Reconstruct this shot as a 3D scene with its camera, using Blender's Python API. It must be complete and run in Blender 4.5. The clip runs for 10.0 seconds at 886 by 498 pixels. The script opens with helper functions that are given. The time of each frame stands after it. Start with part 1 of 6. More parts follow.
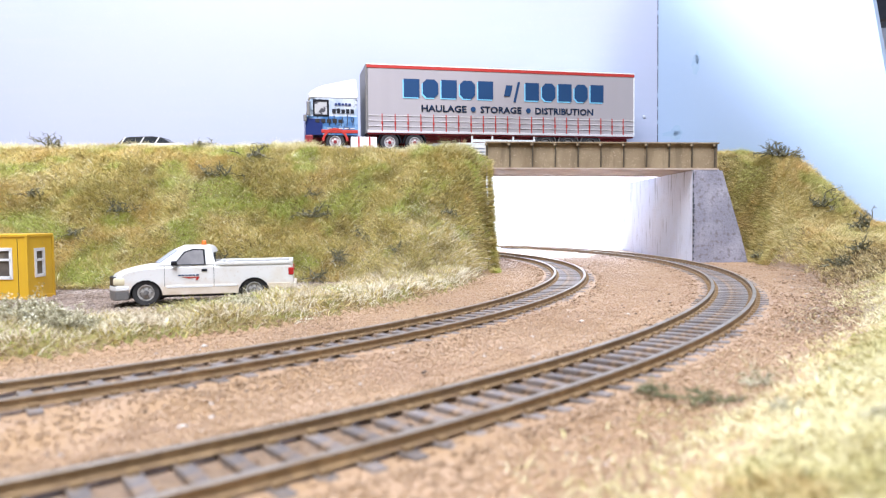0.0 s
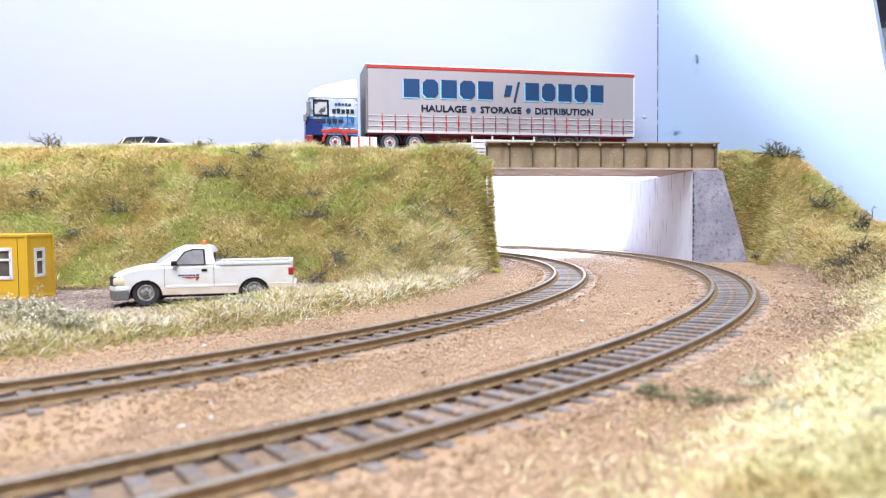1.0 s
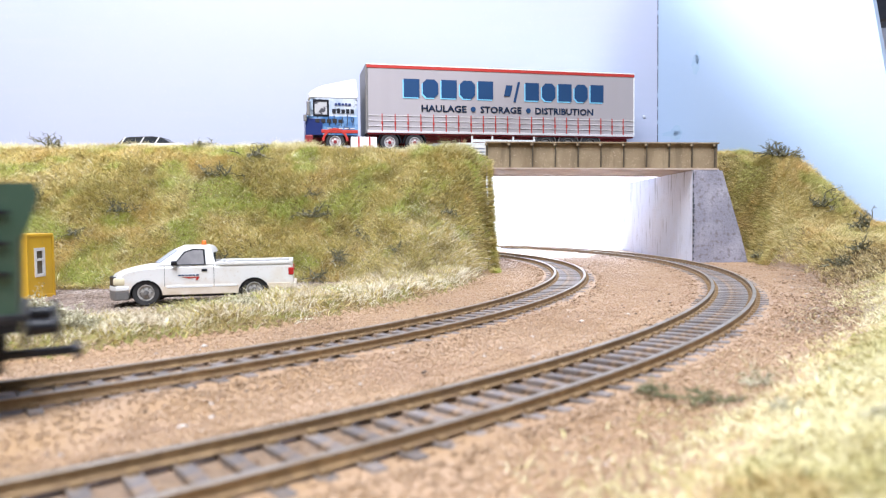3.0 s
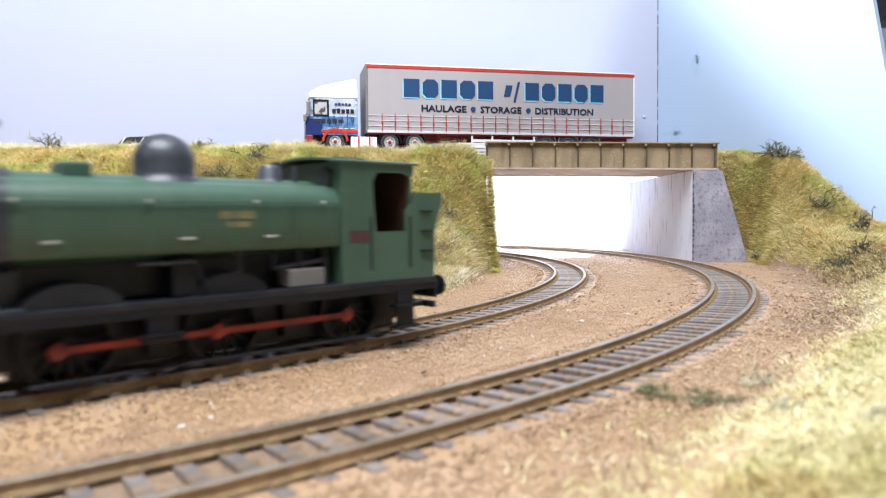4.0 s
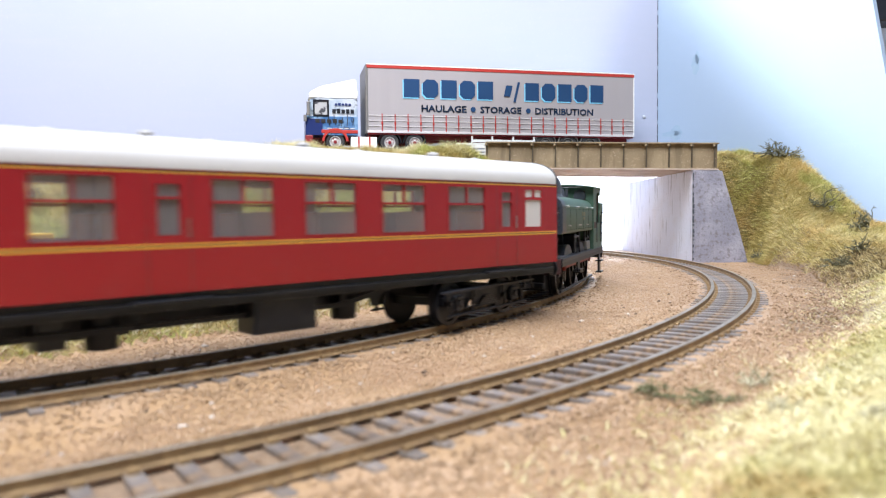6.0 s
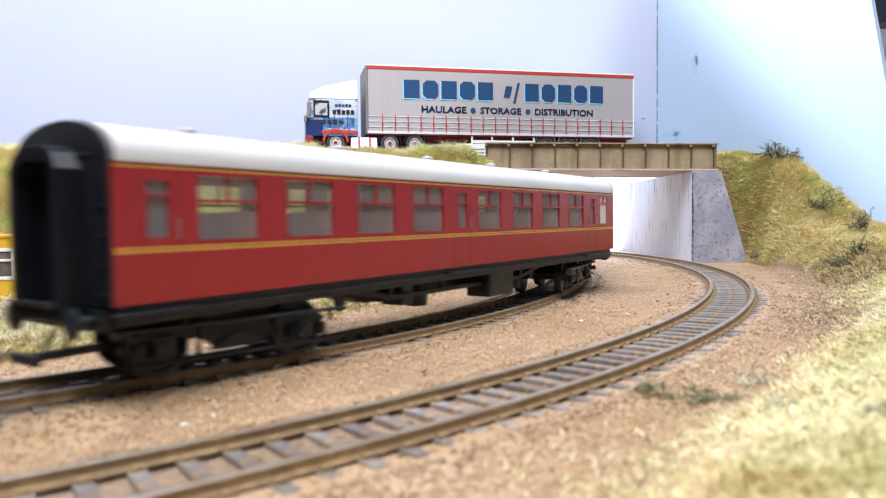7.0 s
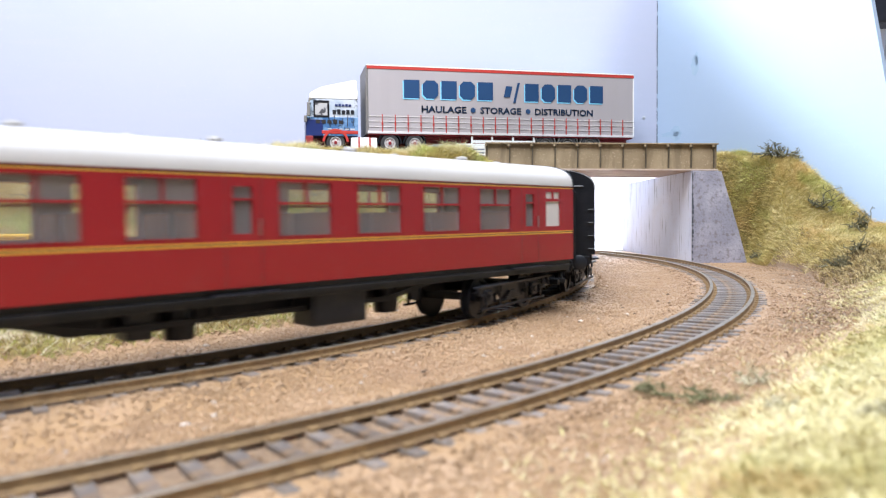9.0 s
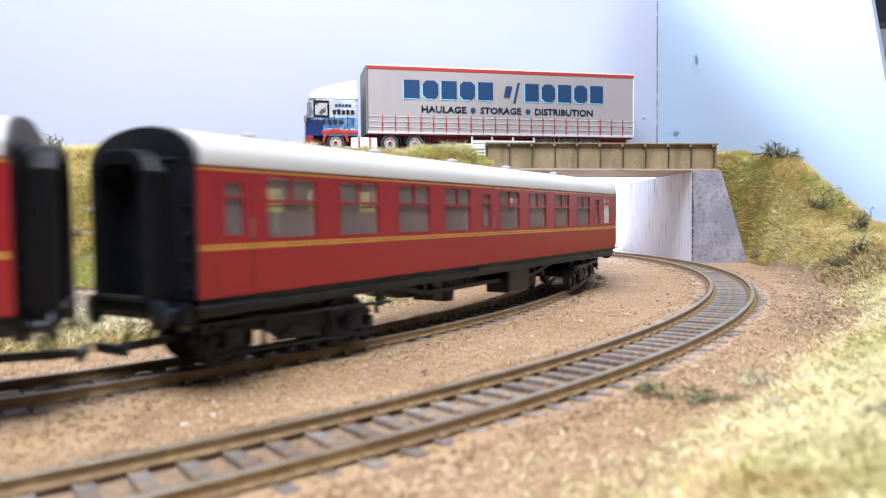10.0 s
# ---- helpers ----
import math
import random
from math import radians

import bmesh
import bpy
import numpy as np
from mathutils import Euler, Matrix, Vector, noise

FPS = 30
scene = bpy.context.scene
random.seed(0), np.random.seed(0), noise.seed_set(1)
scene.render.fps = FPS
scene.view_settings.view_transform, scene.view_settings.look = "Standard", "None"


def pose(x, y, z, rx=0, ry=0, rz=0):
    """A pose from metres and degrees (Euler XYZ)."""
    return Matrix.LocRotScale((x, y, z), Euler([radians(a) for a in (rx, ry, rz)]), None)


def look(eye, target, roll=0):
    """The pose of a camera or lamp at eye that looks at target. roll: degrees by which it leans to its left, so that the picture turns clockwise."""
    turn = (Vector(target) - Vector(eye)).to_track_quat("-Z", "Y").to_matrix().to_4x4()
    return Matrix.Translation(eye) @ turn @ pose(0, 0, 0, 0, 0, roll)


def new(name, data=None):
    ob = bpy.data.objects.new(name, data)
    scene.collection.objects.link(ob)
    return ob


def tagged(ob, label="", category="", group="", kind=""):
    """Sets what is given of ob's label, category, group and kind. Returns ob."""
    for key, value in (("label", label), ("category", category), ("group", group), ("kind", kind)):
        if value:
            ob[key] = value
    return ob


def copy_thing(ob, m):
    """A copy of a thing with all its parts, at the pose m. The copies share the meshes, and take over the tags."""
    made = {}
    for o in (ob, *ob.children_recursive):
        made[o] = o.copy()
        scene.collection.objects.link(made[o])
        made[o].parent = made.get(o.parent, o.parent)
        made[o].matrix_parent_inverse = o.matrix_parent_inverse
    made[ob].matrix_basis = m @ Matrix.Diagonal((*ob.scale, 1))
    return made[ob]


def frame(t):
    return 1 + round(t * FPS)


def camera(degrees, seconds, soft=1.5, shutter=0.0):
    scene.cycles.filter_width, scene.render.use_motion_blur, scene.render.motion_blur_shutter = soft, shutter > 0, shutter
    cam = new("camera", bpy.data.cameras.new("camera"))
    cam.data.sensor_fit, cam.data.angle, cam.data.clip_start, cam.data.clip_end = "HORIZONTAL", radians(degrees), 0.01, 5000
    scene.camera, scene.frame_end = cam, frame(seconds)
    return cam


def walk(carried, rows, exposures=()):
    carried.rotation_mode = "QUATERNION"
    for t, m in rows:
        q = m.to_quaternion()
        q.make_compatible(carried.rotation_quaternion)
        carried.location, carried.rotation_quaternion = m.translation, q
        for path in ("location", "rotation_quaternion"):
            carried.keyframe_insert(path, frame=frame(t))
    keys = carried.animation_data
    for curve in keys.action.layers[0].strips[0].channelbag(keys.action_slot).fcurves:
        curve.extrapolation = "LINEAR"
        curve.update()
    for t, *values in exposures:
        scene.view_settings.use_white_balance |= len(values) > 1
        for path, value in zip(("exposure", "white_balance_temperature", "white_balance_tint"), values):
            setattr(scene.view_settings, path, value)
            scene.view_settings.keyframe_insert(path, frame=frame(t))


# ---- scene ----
MM = 0.001  # the layout is drawn in millimetres; rail tops lie at height 0

# ---- camera ----
cam = camera(66.1, 10.0, soft=1.1, shutter=0.6)
cam.data.dof.use_dof = True
cam.data.dof.focus_distance = 0.4
cam.data.dof.aperture_fstop = 22


def cam_pose(back=0.0, tilt=2.595, roll=-0.67):
    a = radians(tilt)
    eye = Vector((0, -back * MM, 33.4 * MM))
    return look(eye, eye + Vector((0, math.cos(a), -math.sin(a))), roll)


walk(cam, [(0.0, cam_pose()), (5.7, cam_pose()), (6.8, cam_pose(1.6, 2.55)), (10.0, cam_pose(1.6, 2.55))],
     exposures=[(0.0, 0.03, 5950, 15.5), (2.7, 0.03, 5950, 15.5), (3.8, -0.06, 6180, 12.0), (10.0, -0.06, 6180, 12.0)])

# ---- light ----
world = bpy.data.worlds.new("world")
scene.world = world
world.use_nodes = True
world.node_tree.nodes["Background"].inputs[0].default_value = (0.85, 0.92, 1.0, 1)
world.node_tree.nodes["Background"].inputs[1].default_value = 0.2


def area_lamp(name, eye, target, sx, sy, power, colour=(1, 1, 1)):
    d = bpy.data.lights.new(name, "AREA")
    d.shape, d.size, d.size_y, d.energy, d.color = "RECTANGLE", sx * MM, sy * MM, power, colour
    ob = new(name, d)
    ob.matrix_world = look(Vector(eye) * MM, Vector(target) * MM)
    return ob


def spot_lamp(name, eye, target, power, angle, blend, radius, colour=(1, 1, 1)):
    d = bpy.data.lights.new(name, "SPOT")
    d.energy, d.spot_size, d.spot_blend, d.shadow_soft_size, d.color = power, radians(angle), blend, radius * MM, colour
    ob = new(name, d)
    ob.matrix_world = look(Vector(eye) * MM, Vector(target) * MM)
    return ob


# a broad ceiling light in front of the layout, a lamp over the tracks behind the backscene, and two unseen spots fitted
# to the bright areas of the sky boards
area_lamp("ceiling_lamp", (-150, -230, 1250), (-40, 380, 20), 1100, 700, 43, (0.955, 0.985, 1.0))
area_lamp("hidden_siding_lamp", (300, 890, 420), (275, 895, 0), 430, 160, 12, (0.93, 0.97, 1.0))
spot_lamp("backscene_spot", (-260, 60, 620), (-325, 632, 520), 16.5, 91.2, 0.07, 14, (1.0, 0.94, 0.96))
# aimed past the board so that its cone edge draws the straight lit border
spot_lamp("side_spot", (0, 120, 620), (626, 206, 820), 40.0, 158, 0.1, 14, (0.93, 0.97, 1.0))

# ---- materials ----
def mat(name, colour, rough=0.6, metal=0.0, spots=(), bump=0.0, bump_scale=300.0, spec=0.5, jitter=0.0, island=False, coat=0.0):
    """A principled material; spots: (noise scale per metre, low, high, colour, strength) laid over the colour one by one."""
    m = bpy.data.materials.new(name)
    m.use_nodes = True
    nt = m.node_tree
    b = nt.nodes["Principled BSDF"]
    b.inputs["Roughness"].default_value = rough
    b.inputs["Metallic"].default_value = metal
    b.inputs["Specular IOR Level"].default_value = spec
    b.inputs["Coat Weight"].default_value, b.inputs["Coat Roughness"].default_value = coat, 0.5
    co = nt.nodes.new("ShaderNodeTexCoord")
    rgb = nt.nodes.new("ShaderNodeRGB")
    rgb.outputs[0].default_value = (*colour, 1)
    out = rgb.outputs[0]
    for scale, lo, hi, c, amount, *stretch in spots:
        n = nt.nodes.new("ShaderNodeTexNoise")
        n.inputs["Scale"].default_value = scale
        n.inputs["Detail"].default_value = 4
        mp = nt.nodes.new("ShaderNodeMapping")
        mp.inputs["Scale"].default_value = stretch[0] if stretch else (1, 1, 1)
        nt.links.new(co.outputs["Object"], mp.inputs["Vector"])
        nt.links.new(mp.outputs[0], n.inputs["Vector"])
        r = nt.nodes.new("ShaderNodeMapRange")
        r.inputs[1].default_value, r.inputs[2].default_value, r.inputs[4].default_value = lo, hi, amount
        nt.links.new(n.outputs["Fac"], r.inputs[0])
        x = nt.nodes.new("ShaderNodeMix")
        x.data_type = "RGBA"
        nt.links.new(r.outputs[0], x.inputs[0])
        nt.links.new(out, x.inputs[6])
        x.inputs[7].default_value = (*c, 1)
        out = x.outputs[2]
    if jitter:
        h = nt.nodes.new("ShaderNodeHueSaturation")
        src = nt.nodes.new("ShaderNodeNewGeometry") if island else nt.nodes.new("ShaderNodeObjectInfo")
        r = nt.nodes.new("ShaderNodeMapRange")
        r.inputs[3].default_value, r.inputs[4].default_value = 1 - jitter, 1 + jitter
        nt.links.new(src.outputs["Random Per Island" if island else "Random"], r.inputs[0])
        nt.links.new(r.outputs[0], h.inputs["Value"])
        nt.links.new(out, h.inputs["Color"])
        out = h.outputs[0]
    nt.links.new(out, b.inputs["Base Color"])
    if bump:
        n = nt.nodes.new("ShaderNodeTexNoise")
        n.inputs["Scale"].default_value = bump_scale
        n.inputs["Detail"].default_value = 5
        nt.links.new(co.outputs["Object"], n.inputs["Vector"])
        bp = nt.nodes.new("ShaderNodeBump")
        bp.inputs["Strength"].default_value = min(1.0, bump)
        bp.inputs["Distance"].default_value = 0.0006
        nt.links.new(n.outputs["Fac"], bp.inputs["Height"])
        nt.links.new(bp.outputs[0], b.inputs["Normal"])
    return m


def ramp_mat(name, stops, rough=0.8, spec=0.2, share=0.5, scale=22, patches=(), coat=0.0):
    """One colour per loose piece, taken from a ramp."""
    m = bpy.data.materials.new(name)
    m.use_nodes = True
    nt = m.node_tree
    b = nt.nodes["Principled BSDF"]
    b.inputs["Roughness"].default_value = rough
    b.inputs["Specular IOR Level"].default_value = spec
    b.inputs["Coat Weight"].default_value, b.inputs["Coat Roughness"].default_value = coat, 0.5
    g = nt.nodes.new("ShaderNodeNewGeometry")
    co = nt.nodes.new("ShaderNodeTexCoord")
    n = nt.nodes.new("ShaderNodeTexNoise")
    n.inputs["Scale"].default_value = scale
    n.inputs["Detail"].default_value = 3
    nt.links.new(co.outputs["Object"], n.inputs["Vector"])
    mx = nt.nodes.new("ShaderNodeMapRange")
    mx.inputs[1].default_value, mx.inputs[2].default_value = 0.3, 0.7
    nt.links.new(n.outputs["Fac"], mx.inputs[0])
    a = nt.nodes.new("ShaderNodeMix")
    a.inputs[0].default_value = share
    nt.links.new(g.outputs["Random Per Island"], a.inputs[2])
    nt.links.new(mx.outputs[0], a.inputs[3])
    r = nt.nodes.new("ShaderNodeValToRGB")
    while len(r.color_ramp.elements) < len(stops):
        r.color_ramp.elements.new(0.5)
    for e, (p, c) in zip(r.color_ramp.elements, stops):
        e.position, e.color = p, (*c, 1)
    nt.links.new(a.outputs[0], r.inputs[0])
    out = r.outputs[0]
    for scale2, lo, hi, c, amount in patches:
        n2 = nt.nodes.new("ShaderNodeTexNoise")
        n2.inputs["Scale"].default_value = scale2
        n2.inputs["Detail"].default_value = 4
        nt.links.new(co.outputs["Object"], n2.inputs["Vector"])
        r2 = nt.nodes.new("ShaderNodeMapRange")
        r2.inputs[1].default_value, r2.inputs[2].default_value, r2.inputs[4].default_value = lo, hi, amount
        nt.links.new(n2.outputs["Fac"], r2.inputs[0])
        x2 = nt.nodes.new("ShaderNodeMix")
        x2.data_type = "RGBA"
        nt.links.new(r2.outputs[0], x2.inputs[0])
        nt.links.new(out, x2.inputs[6])
        x2.inputs[7].default_value = (*c, 1)
        out = x2.outputs[2]
    nt.links.new(out, b.inputs["Base Color"])
    return m


BALLAST = mat("ballast", (0.43, 0.275, 0.145), 0.42, spots=[(1100, 0.52, 0.66, (0.3, 0.195, 0.14), 0.6), (40, 0.4, 0.65, (0.52, 0.36, 0.25), 0.6), (700, 0.64, 0.72, (0.66, 0.54, 0.44), 0.5), (11, 0.5, 0.64, (0.36, 0.22, 0.13), 0.5)], bump=0.5, bump_scale=1400, spec=0.4)
EARTH = mat("earth", (0.3, 0.22, 0.1), 0.95, spots=[(60, 0.4, 0.6, (0.24, 0.24, 0.07), 0.8), (700, 0.45, 0.65, (0.1, 0.07, 0.03), 0.6)], bump=1.0, bump_scale=700, spec=0.1)
YARD = mat("yard_dirt", (0.36, 0.29, 0.25), 0.95, spots=[(500, 0.45, 0.65, (0.2, 0.16, 0.14), 0.7), (50, 0.45, 0.6, (0.3, 0.21, 0.15), 0.6)], bump=1.0, bump_scale=900, spec=0.1)
TRACKBED = mat("dirty_trackbed", (0.27, 0.185, 0.12), 0.55, spots=[(700, 0.45, 0.62, (0.14, 0.09, 0.06), 0.8), (60, 0.45, 0.65, (0.38, 0.27, 0.19), 0.6)], bump=0.6, bump_scale=1100, spec=0.5)
# darker than the girder plate: shade at the stiffeners is put into it
GIRDER_DARK = mat("grimy_steel", (0.075, 0.058, 0.036), 0.75, spots=[(300, 0.45, 0.65, (0.13, 0.1, 0.06), 0.6)])
SILVER = mat("silver_plastic", (0.6, 0.59, 0.58), 0.35, spots=[(400, 0.5, 0.7, (0.42, 0.4, 0.37), 0.6)])
GRASS = ramp_mat("grass_fibre", [(0.08, (0.2, 0.165, 0.045)), (0.3, (0.47, 0.4, 0.11)), (0.55, (0.66, 0.56, 0.2)), (0.75, (0.74, 0.58, 0.25)), (0.92, (0.9, 0.8, 0.5))], share=0.38, patches=[(20, 0.52, 0.62, (0.68, 0.45, 0.16), 0.45), (30, 0.48, 0.38, (0.46, 0.53, 0.12), 0.8), (55, 0.57, 0.66, (0.19, 0.135, 0.045), 0.5), (14, 0.42, 0.36, (0.82, 0.72, 0.36), 0.55)])
PALE_GRASS = ramp_mat("pale_grass_fibre", [(0.1, (0.48, 0.42, 0.18)), (0.35, (0.7, 0.63, 0.32)), (0.6, (0.84, 0.77, 0.47)), (0.9, (0.92, 0.87, 0.66))], patches=[(40, 0.56, 0.66, (0.6, 0.42, 0.18), 0.6), (24, 0.4, 0.32, (0.66, 0.66, 0.34), 0.3)])
STRAW = ramp_mat("straw_fibre", [(0.1, (0.4, 0.31, 0.17)), (0.35, (0.66, 0.55, 0.36)), (0.65, (0.88, 0.81, 0.64)), (0.92, (0.95, 0.92, 0.82))], patches=[(36, 0.42, 0.34, (0.42, 0.42, 0.14), 0.7), (30, 0.58, 0.66, (0.45, 0.32, 0.17), 0.6)])
DRY_GRASS = ramp_mat("dry_brown_fibre", [(0.1, (0.09, 0.06, 0.027)), (0.4, (0.22, 0.15, 0.07)), (0.7, (0.35, 0.27, 0.125)), (0.95, (0.52, 0.43, 0.24))])
STONE = ramp_mat("loose_stone", [(0.2, (0.1, 0.07, 0.05)), (0.45, (0.22, 0.16, 0.12)), (0.6, (0.58, 0.5, 0.44)), (0.9, (0.72, 0.67, 0.62))], share=0.15)
TWIG = ramp_mat("grey_green_twig", [(0.2, (0.09, 0.088, 0.05)), (0.6, (0.21, 0.2, 0.125)), (0.9, (0.44, 0.41, 0.3))])
RUST_GRAIN = ramp_mat("rusty_grain", [(0.1, (0.1, 0.055, 0.027)), (0.5, (0.25, 0.155, 0.085)), (0.9, (0.4, 0.28, 0.18))])
GRAIN = ramp_mat("ballast_grain", [(0.03, (0.16, 0.095, 0.06)), (0.2, (0.36, 0.22, 0.11)), (0.6, (0.48, 0.31, 0.175)), (0.9, (0.57, 0.395, 0.25)), (0.98, (0.78, 0.69, 0.6))], share=0.4, scale=14, rough=0.36, spec=0.8, coat=0.3, patches=[(30, 0.56, 0.7, (0.4, 0.25, 0.155), 0.5), (11, 0.5, 0.64, (0.4, 0.245, 0.145), 0.5)])
LIGHT_GRASS = ramp_mat("hay_fibre", [(0.06, (0.22, 0.17, 0.05)), (0.3, (0.52, 0.43, 0.14)), (0.6, (0.7, 0.58, 0.24)), (0.9, (0.9, 0.8, 0.5))], share=0.35, patches=[(24, 0.52, 0.62, (0.68, 0.44, 0.17), 0.45), (30, 0.42, 0.34, (0.5, 0.55, 0.16), 0.5)])
OCHRE = ramp_mat("ochre_fibre", [(0.1, (0.3, 0.18, 0.05)), (0.5, (0.62, 0.42, 0.14)), (0.9, (0.8, 0.63, 0.3))], share=0.3)
OCHRE_PALE = ramp_mat("pale_ochre_fibre", [(0.1, (0.42, 0.3, 0.11)), (0.5, (0.66, 0.52, 0.24)), (0.9, (0.82, 0.72, 0.42))], share=0.3)
WEED = ramp_mat("creeping_weed", [(0.2, (0.11, 0.125, 0.06)), (0.8, (0.27, 0.27, 0.15))])
SAGE = ramp_mat("sage_twig", [(0.12, (0.22, 0.2, 0.085)), (0.45, (0.58, 0.53, 0.35)), (0.8, (0.87, 0.83, 0.67))], share=0.3)
YARD_GRAIN = ramp_mat("yard_grain", [(0.2, (0.19, 0.14, 0.105)), (0.6, (0.36, 0.28, 0.225)), (0.9, (0.56, 0.48, 0.41))], share=0.6)
SKY_BOARD = mat("sky_board", (0.37, 0.408, 0.532), 0.75, spots=[(3.0, 0.4, 0.65, (0.41, 0.43, 0.56), 0.7), (60, 0.5, 0.7, (0.395, 0.42, 0.55), 0.6, (0.3, 0.3, 3)), (400, 0.62, 0.7, (0.43, 0.45, 0.56), 0.4)], bump=0.15, bump_scale=60)
SIDE_SKY = mat("side_sky_board", (0.33, 0.425, 0.575), 0.75, spots=[(4.0, 0.4, 0.65, (0.36, 0.455, 0.6), 0.7), (60, 0.5, 0.7, (0.345, 0.44, 0.59), 0.6, (0.3, 0.3, 3)), (400, 0.62, 0.7, (0.38, 0.465, 0.6), 0.4)], bump=0.15, bump_scale=60)
WHITE_BOARD = mat("white_board", (0.8, 0.82, 0.85), 0.7, spots=[(25, 0.45, 0.7, (0.7, 0.72, 0.76), 0.5)], bump=0.2, bump_scale=90)
CONCRETE = mat("abutment_concrete", (0.7, 0.73, 0.86), 0.85, spots=[(60, 0.5, 0.7, (0.66, 0.66, 0.75), 0.6), (330, 0.6, 0.66, (0.2, 0.2, 0.26), 0.75, (1, 1, 0.07)), (90, 0.58, 0.7, (0.5, 0.5, 0.6), 0.5, (1, 1, 0.1)), (500, 0.6, 0.7, (0.34, 0.32, 0.33), 0.4)], bump=0.5, bump_scale=500)
WING_CONCRETE = mat("wing_wall_concrete", (0.27, 0.265, 0.325), 0.9, spots=[(50, 0.45, 0.65, (0.42, 0.4, 0.47), 0.7), (300, 0.52, 0.66, (0.17, 0.15, 0.15), 0.7), (900, 0.58, 0.68, (0.1, 0.085, 0.085), 0.5)], bump=0.9, bump_scale=500)
GIRDER = mat("weathered_steel_paint", (0.28, 0.21, 0.125), 0.7, spots=[(60, 0.45, 0.65, (0.35, 0.27, 0.165), 0.7), (400, 0.58, 0.7, (0.47, 0.36, 0.24), 0.5), (120, 0.55, 0.68, (0.15, 0.11, 0.065), 0.6, (1, 1, 0.15)), (45, 0.48, 0.64, (0.17, 0.12, 0.065), 0.75, (1, 1, 0.35)), (700, 0.66, 0.72, (0.6, 0.5, 0.38), 0.6)], bump=0.3, bump_scale=900)
SOFFIT = mat("deck_soffit", (0.5, 0.4, 0.34), 0.8, spots=[(80, 0.45, 0.65, (0.36, 0.27, 0.22), 0.6)])
RAIL_SIDE = mat("rusty_rail", (0.25, 0.16, 0.075), 0.7, spots=[(300, 0.45, 0.65, (0.38, 0.25, 0.12), 0.7), (900, 0.56, 0.68, (0.15, 0.09, 0.05), 0.5), (70, 0.52, 0.66, (0.2, 0.125, 0.065), 0.6)], bump=0.4, bump_scale=1500)
RAIL_TOP = mat("worn_rail_head", (0.42, 0.37, 0.31), 0.42, metal=0.7, spots=[(120, 0.45, 0.65, (0.3, 0.23, 0.16), 0.6)])
SLEEPER = mat("sleeper", (0.185, 0.162, 0.155), 0.42, spec=0.6, spots=[(700, 0.45, 0.65, (0.26, 0.23, 0.21), 0.6), (150, 0.48, 0.62, (0.17, 0.115, 0.075), 0.85), (420, 0.52, 0.64, (0.36, 0.25, 0.16), 0.6)], bump=0.4, bump_scale=1200, jitter=0.28, coat=0.2)
ROAD = mat("road_surface", (0.2, 0.2, 0.21), 0.9, spots=[(600, 0.45, 0.65, (0.12, 0.12, 0.125), 0.6)], bump=0.5, bump_scale=900)
MAROON = mat("maroon_paint", (0.335, 0.015, 0.021), 0.26, spots=[(15, 0.4, 0.7, (0.3, 0.014, 0.02), 0.8), (400, 0.6, 0.75, (0.36, 0.035, 0.04), 0.3), (90, 0.6, 0.72, (0.3, 0.022, 0.028), 0.5)], spec=0.5)
CREAM_LINE = mat("yellow_lining", (0.9, 0.45, 0.06), 0.4)
BLACK_LINE = mat("black_lining", (0.02, 0.018, 0.018), 0.45)
ROOF = mat("off_white_roof", (0.6, 0.585, 0.585), 0.45, spots=[(20, 0.4, 0.65, (0.53, 0.515, 0.515), 0.7), (500, 0.6, 0.72, (0.5, 0.48, 0.46), 0.4)])
BLACK = mat("black_plastic", (0.006, 0.007, 0.011), 0.4, spots=[(200, 0.45, 0.7, (0.013, 0.013, 0.018), 0.7)], bump=0.1, bump_scale=600, spec=0.35)
GREY_BLACK = mat("worn_black", (0.012, 0.014, 0.02), 0.38, spots=[(150, 0.45, 0.7, (0.034, 0.033, 0.037), 0.6)], spec=0.4)
GREEN = mat("loco_green", (0.05, 0.105, 0.07), 0.45, spots=[(40, 0.4, 0.65, (0.065, 0.12, 0.082), 0.7), (500, 0.58, 0.72, (0.095, 0.13, 0.1), 0.4), (90, 0.58, 0.7, (0.035, 0.07, 0.05), 0.5, (1, 1, 0.2))])
RED = mat("signal_red", (0.42, 0.03, 0.022), 0.5, spots=[(300, 0.5, 0.7, (0.3, 0.03, 0.02), 0.5)])
STEEL = mat("bright_steel", (0.6, 0.6, 0.6), 0.3, metal=1.0)
WHITE = mat("white_paint", (0.8, 0.8, 0.79), 0.35, spots=[(120, 0.5, 0.7, (0.74, 0.73, 0.7), 0.5)])
YELLOW = mat("yellow_cabin_paint", (0.72, 0.43, 0.02), 0.5, spots=[(60, 0.45, 0.65, (0.64, 0.37, 0.03), 0.7), (300, 0.62, 0.72, (0.5, 0.33, 0.08), 0.4)], bump=0.1, bump_scale=400)
TYRE = mat("tyre", (0.025, 0.025, 0.027), 0.8, spots=[(300, 0.45, 0.7, (0.06, 0.055, 0.05), 0.6)])
GREYCURTAIN = mat("grey_curtain", (0.35, 0.325, 0.335), 0.5, spots=[(10, 0.4, 0.65, (0.325, 0.3, 0.315), 0.7)])
GREY_TRIM_BLUE = mat("joint_shadow_grey", (0.06, 0.07, 0.09), 0.8)
BLUE = mat("lettering_blue", (0.013, 0.05, 0.135), 0.5, spec=0.3)
LIGHT_BLUE = mat("lettering_pale_blue", (0.2, 0.55, 0.78), 0.45)
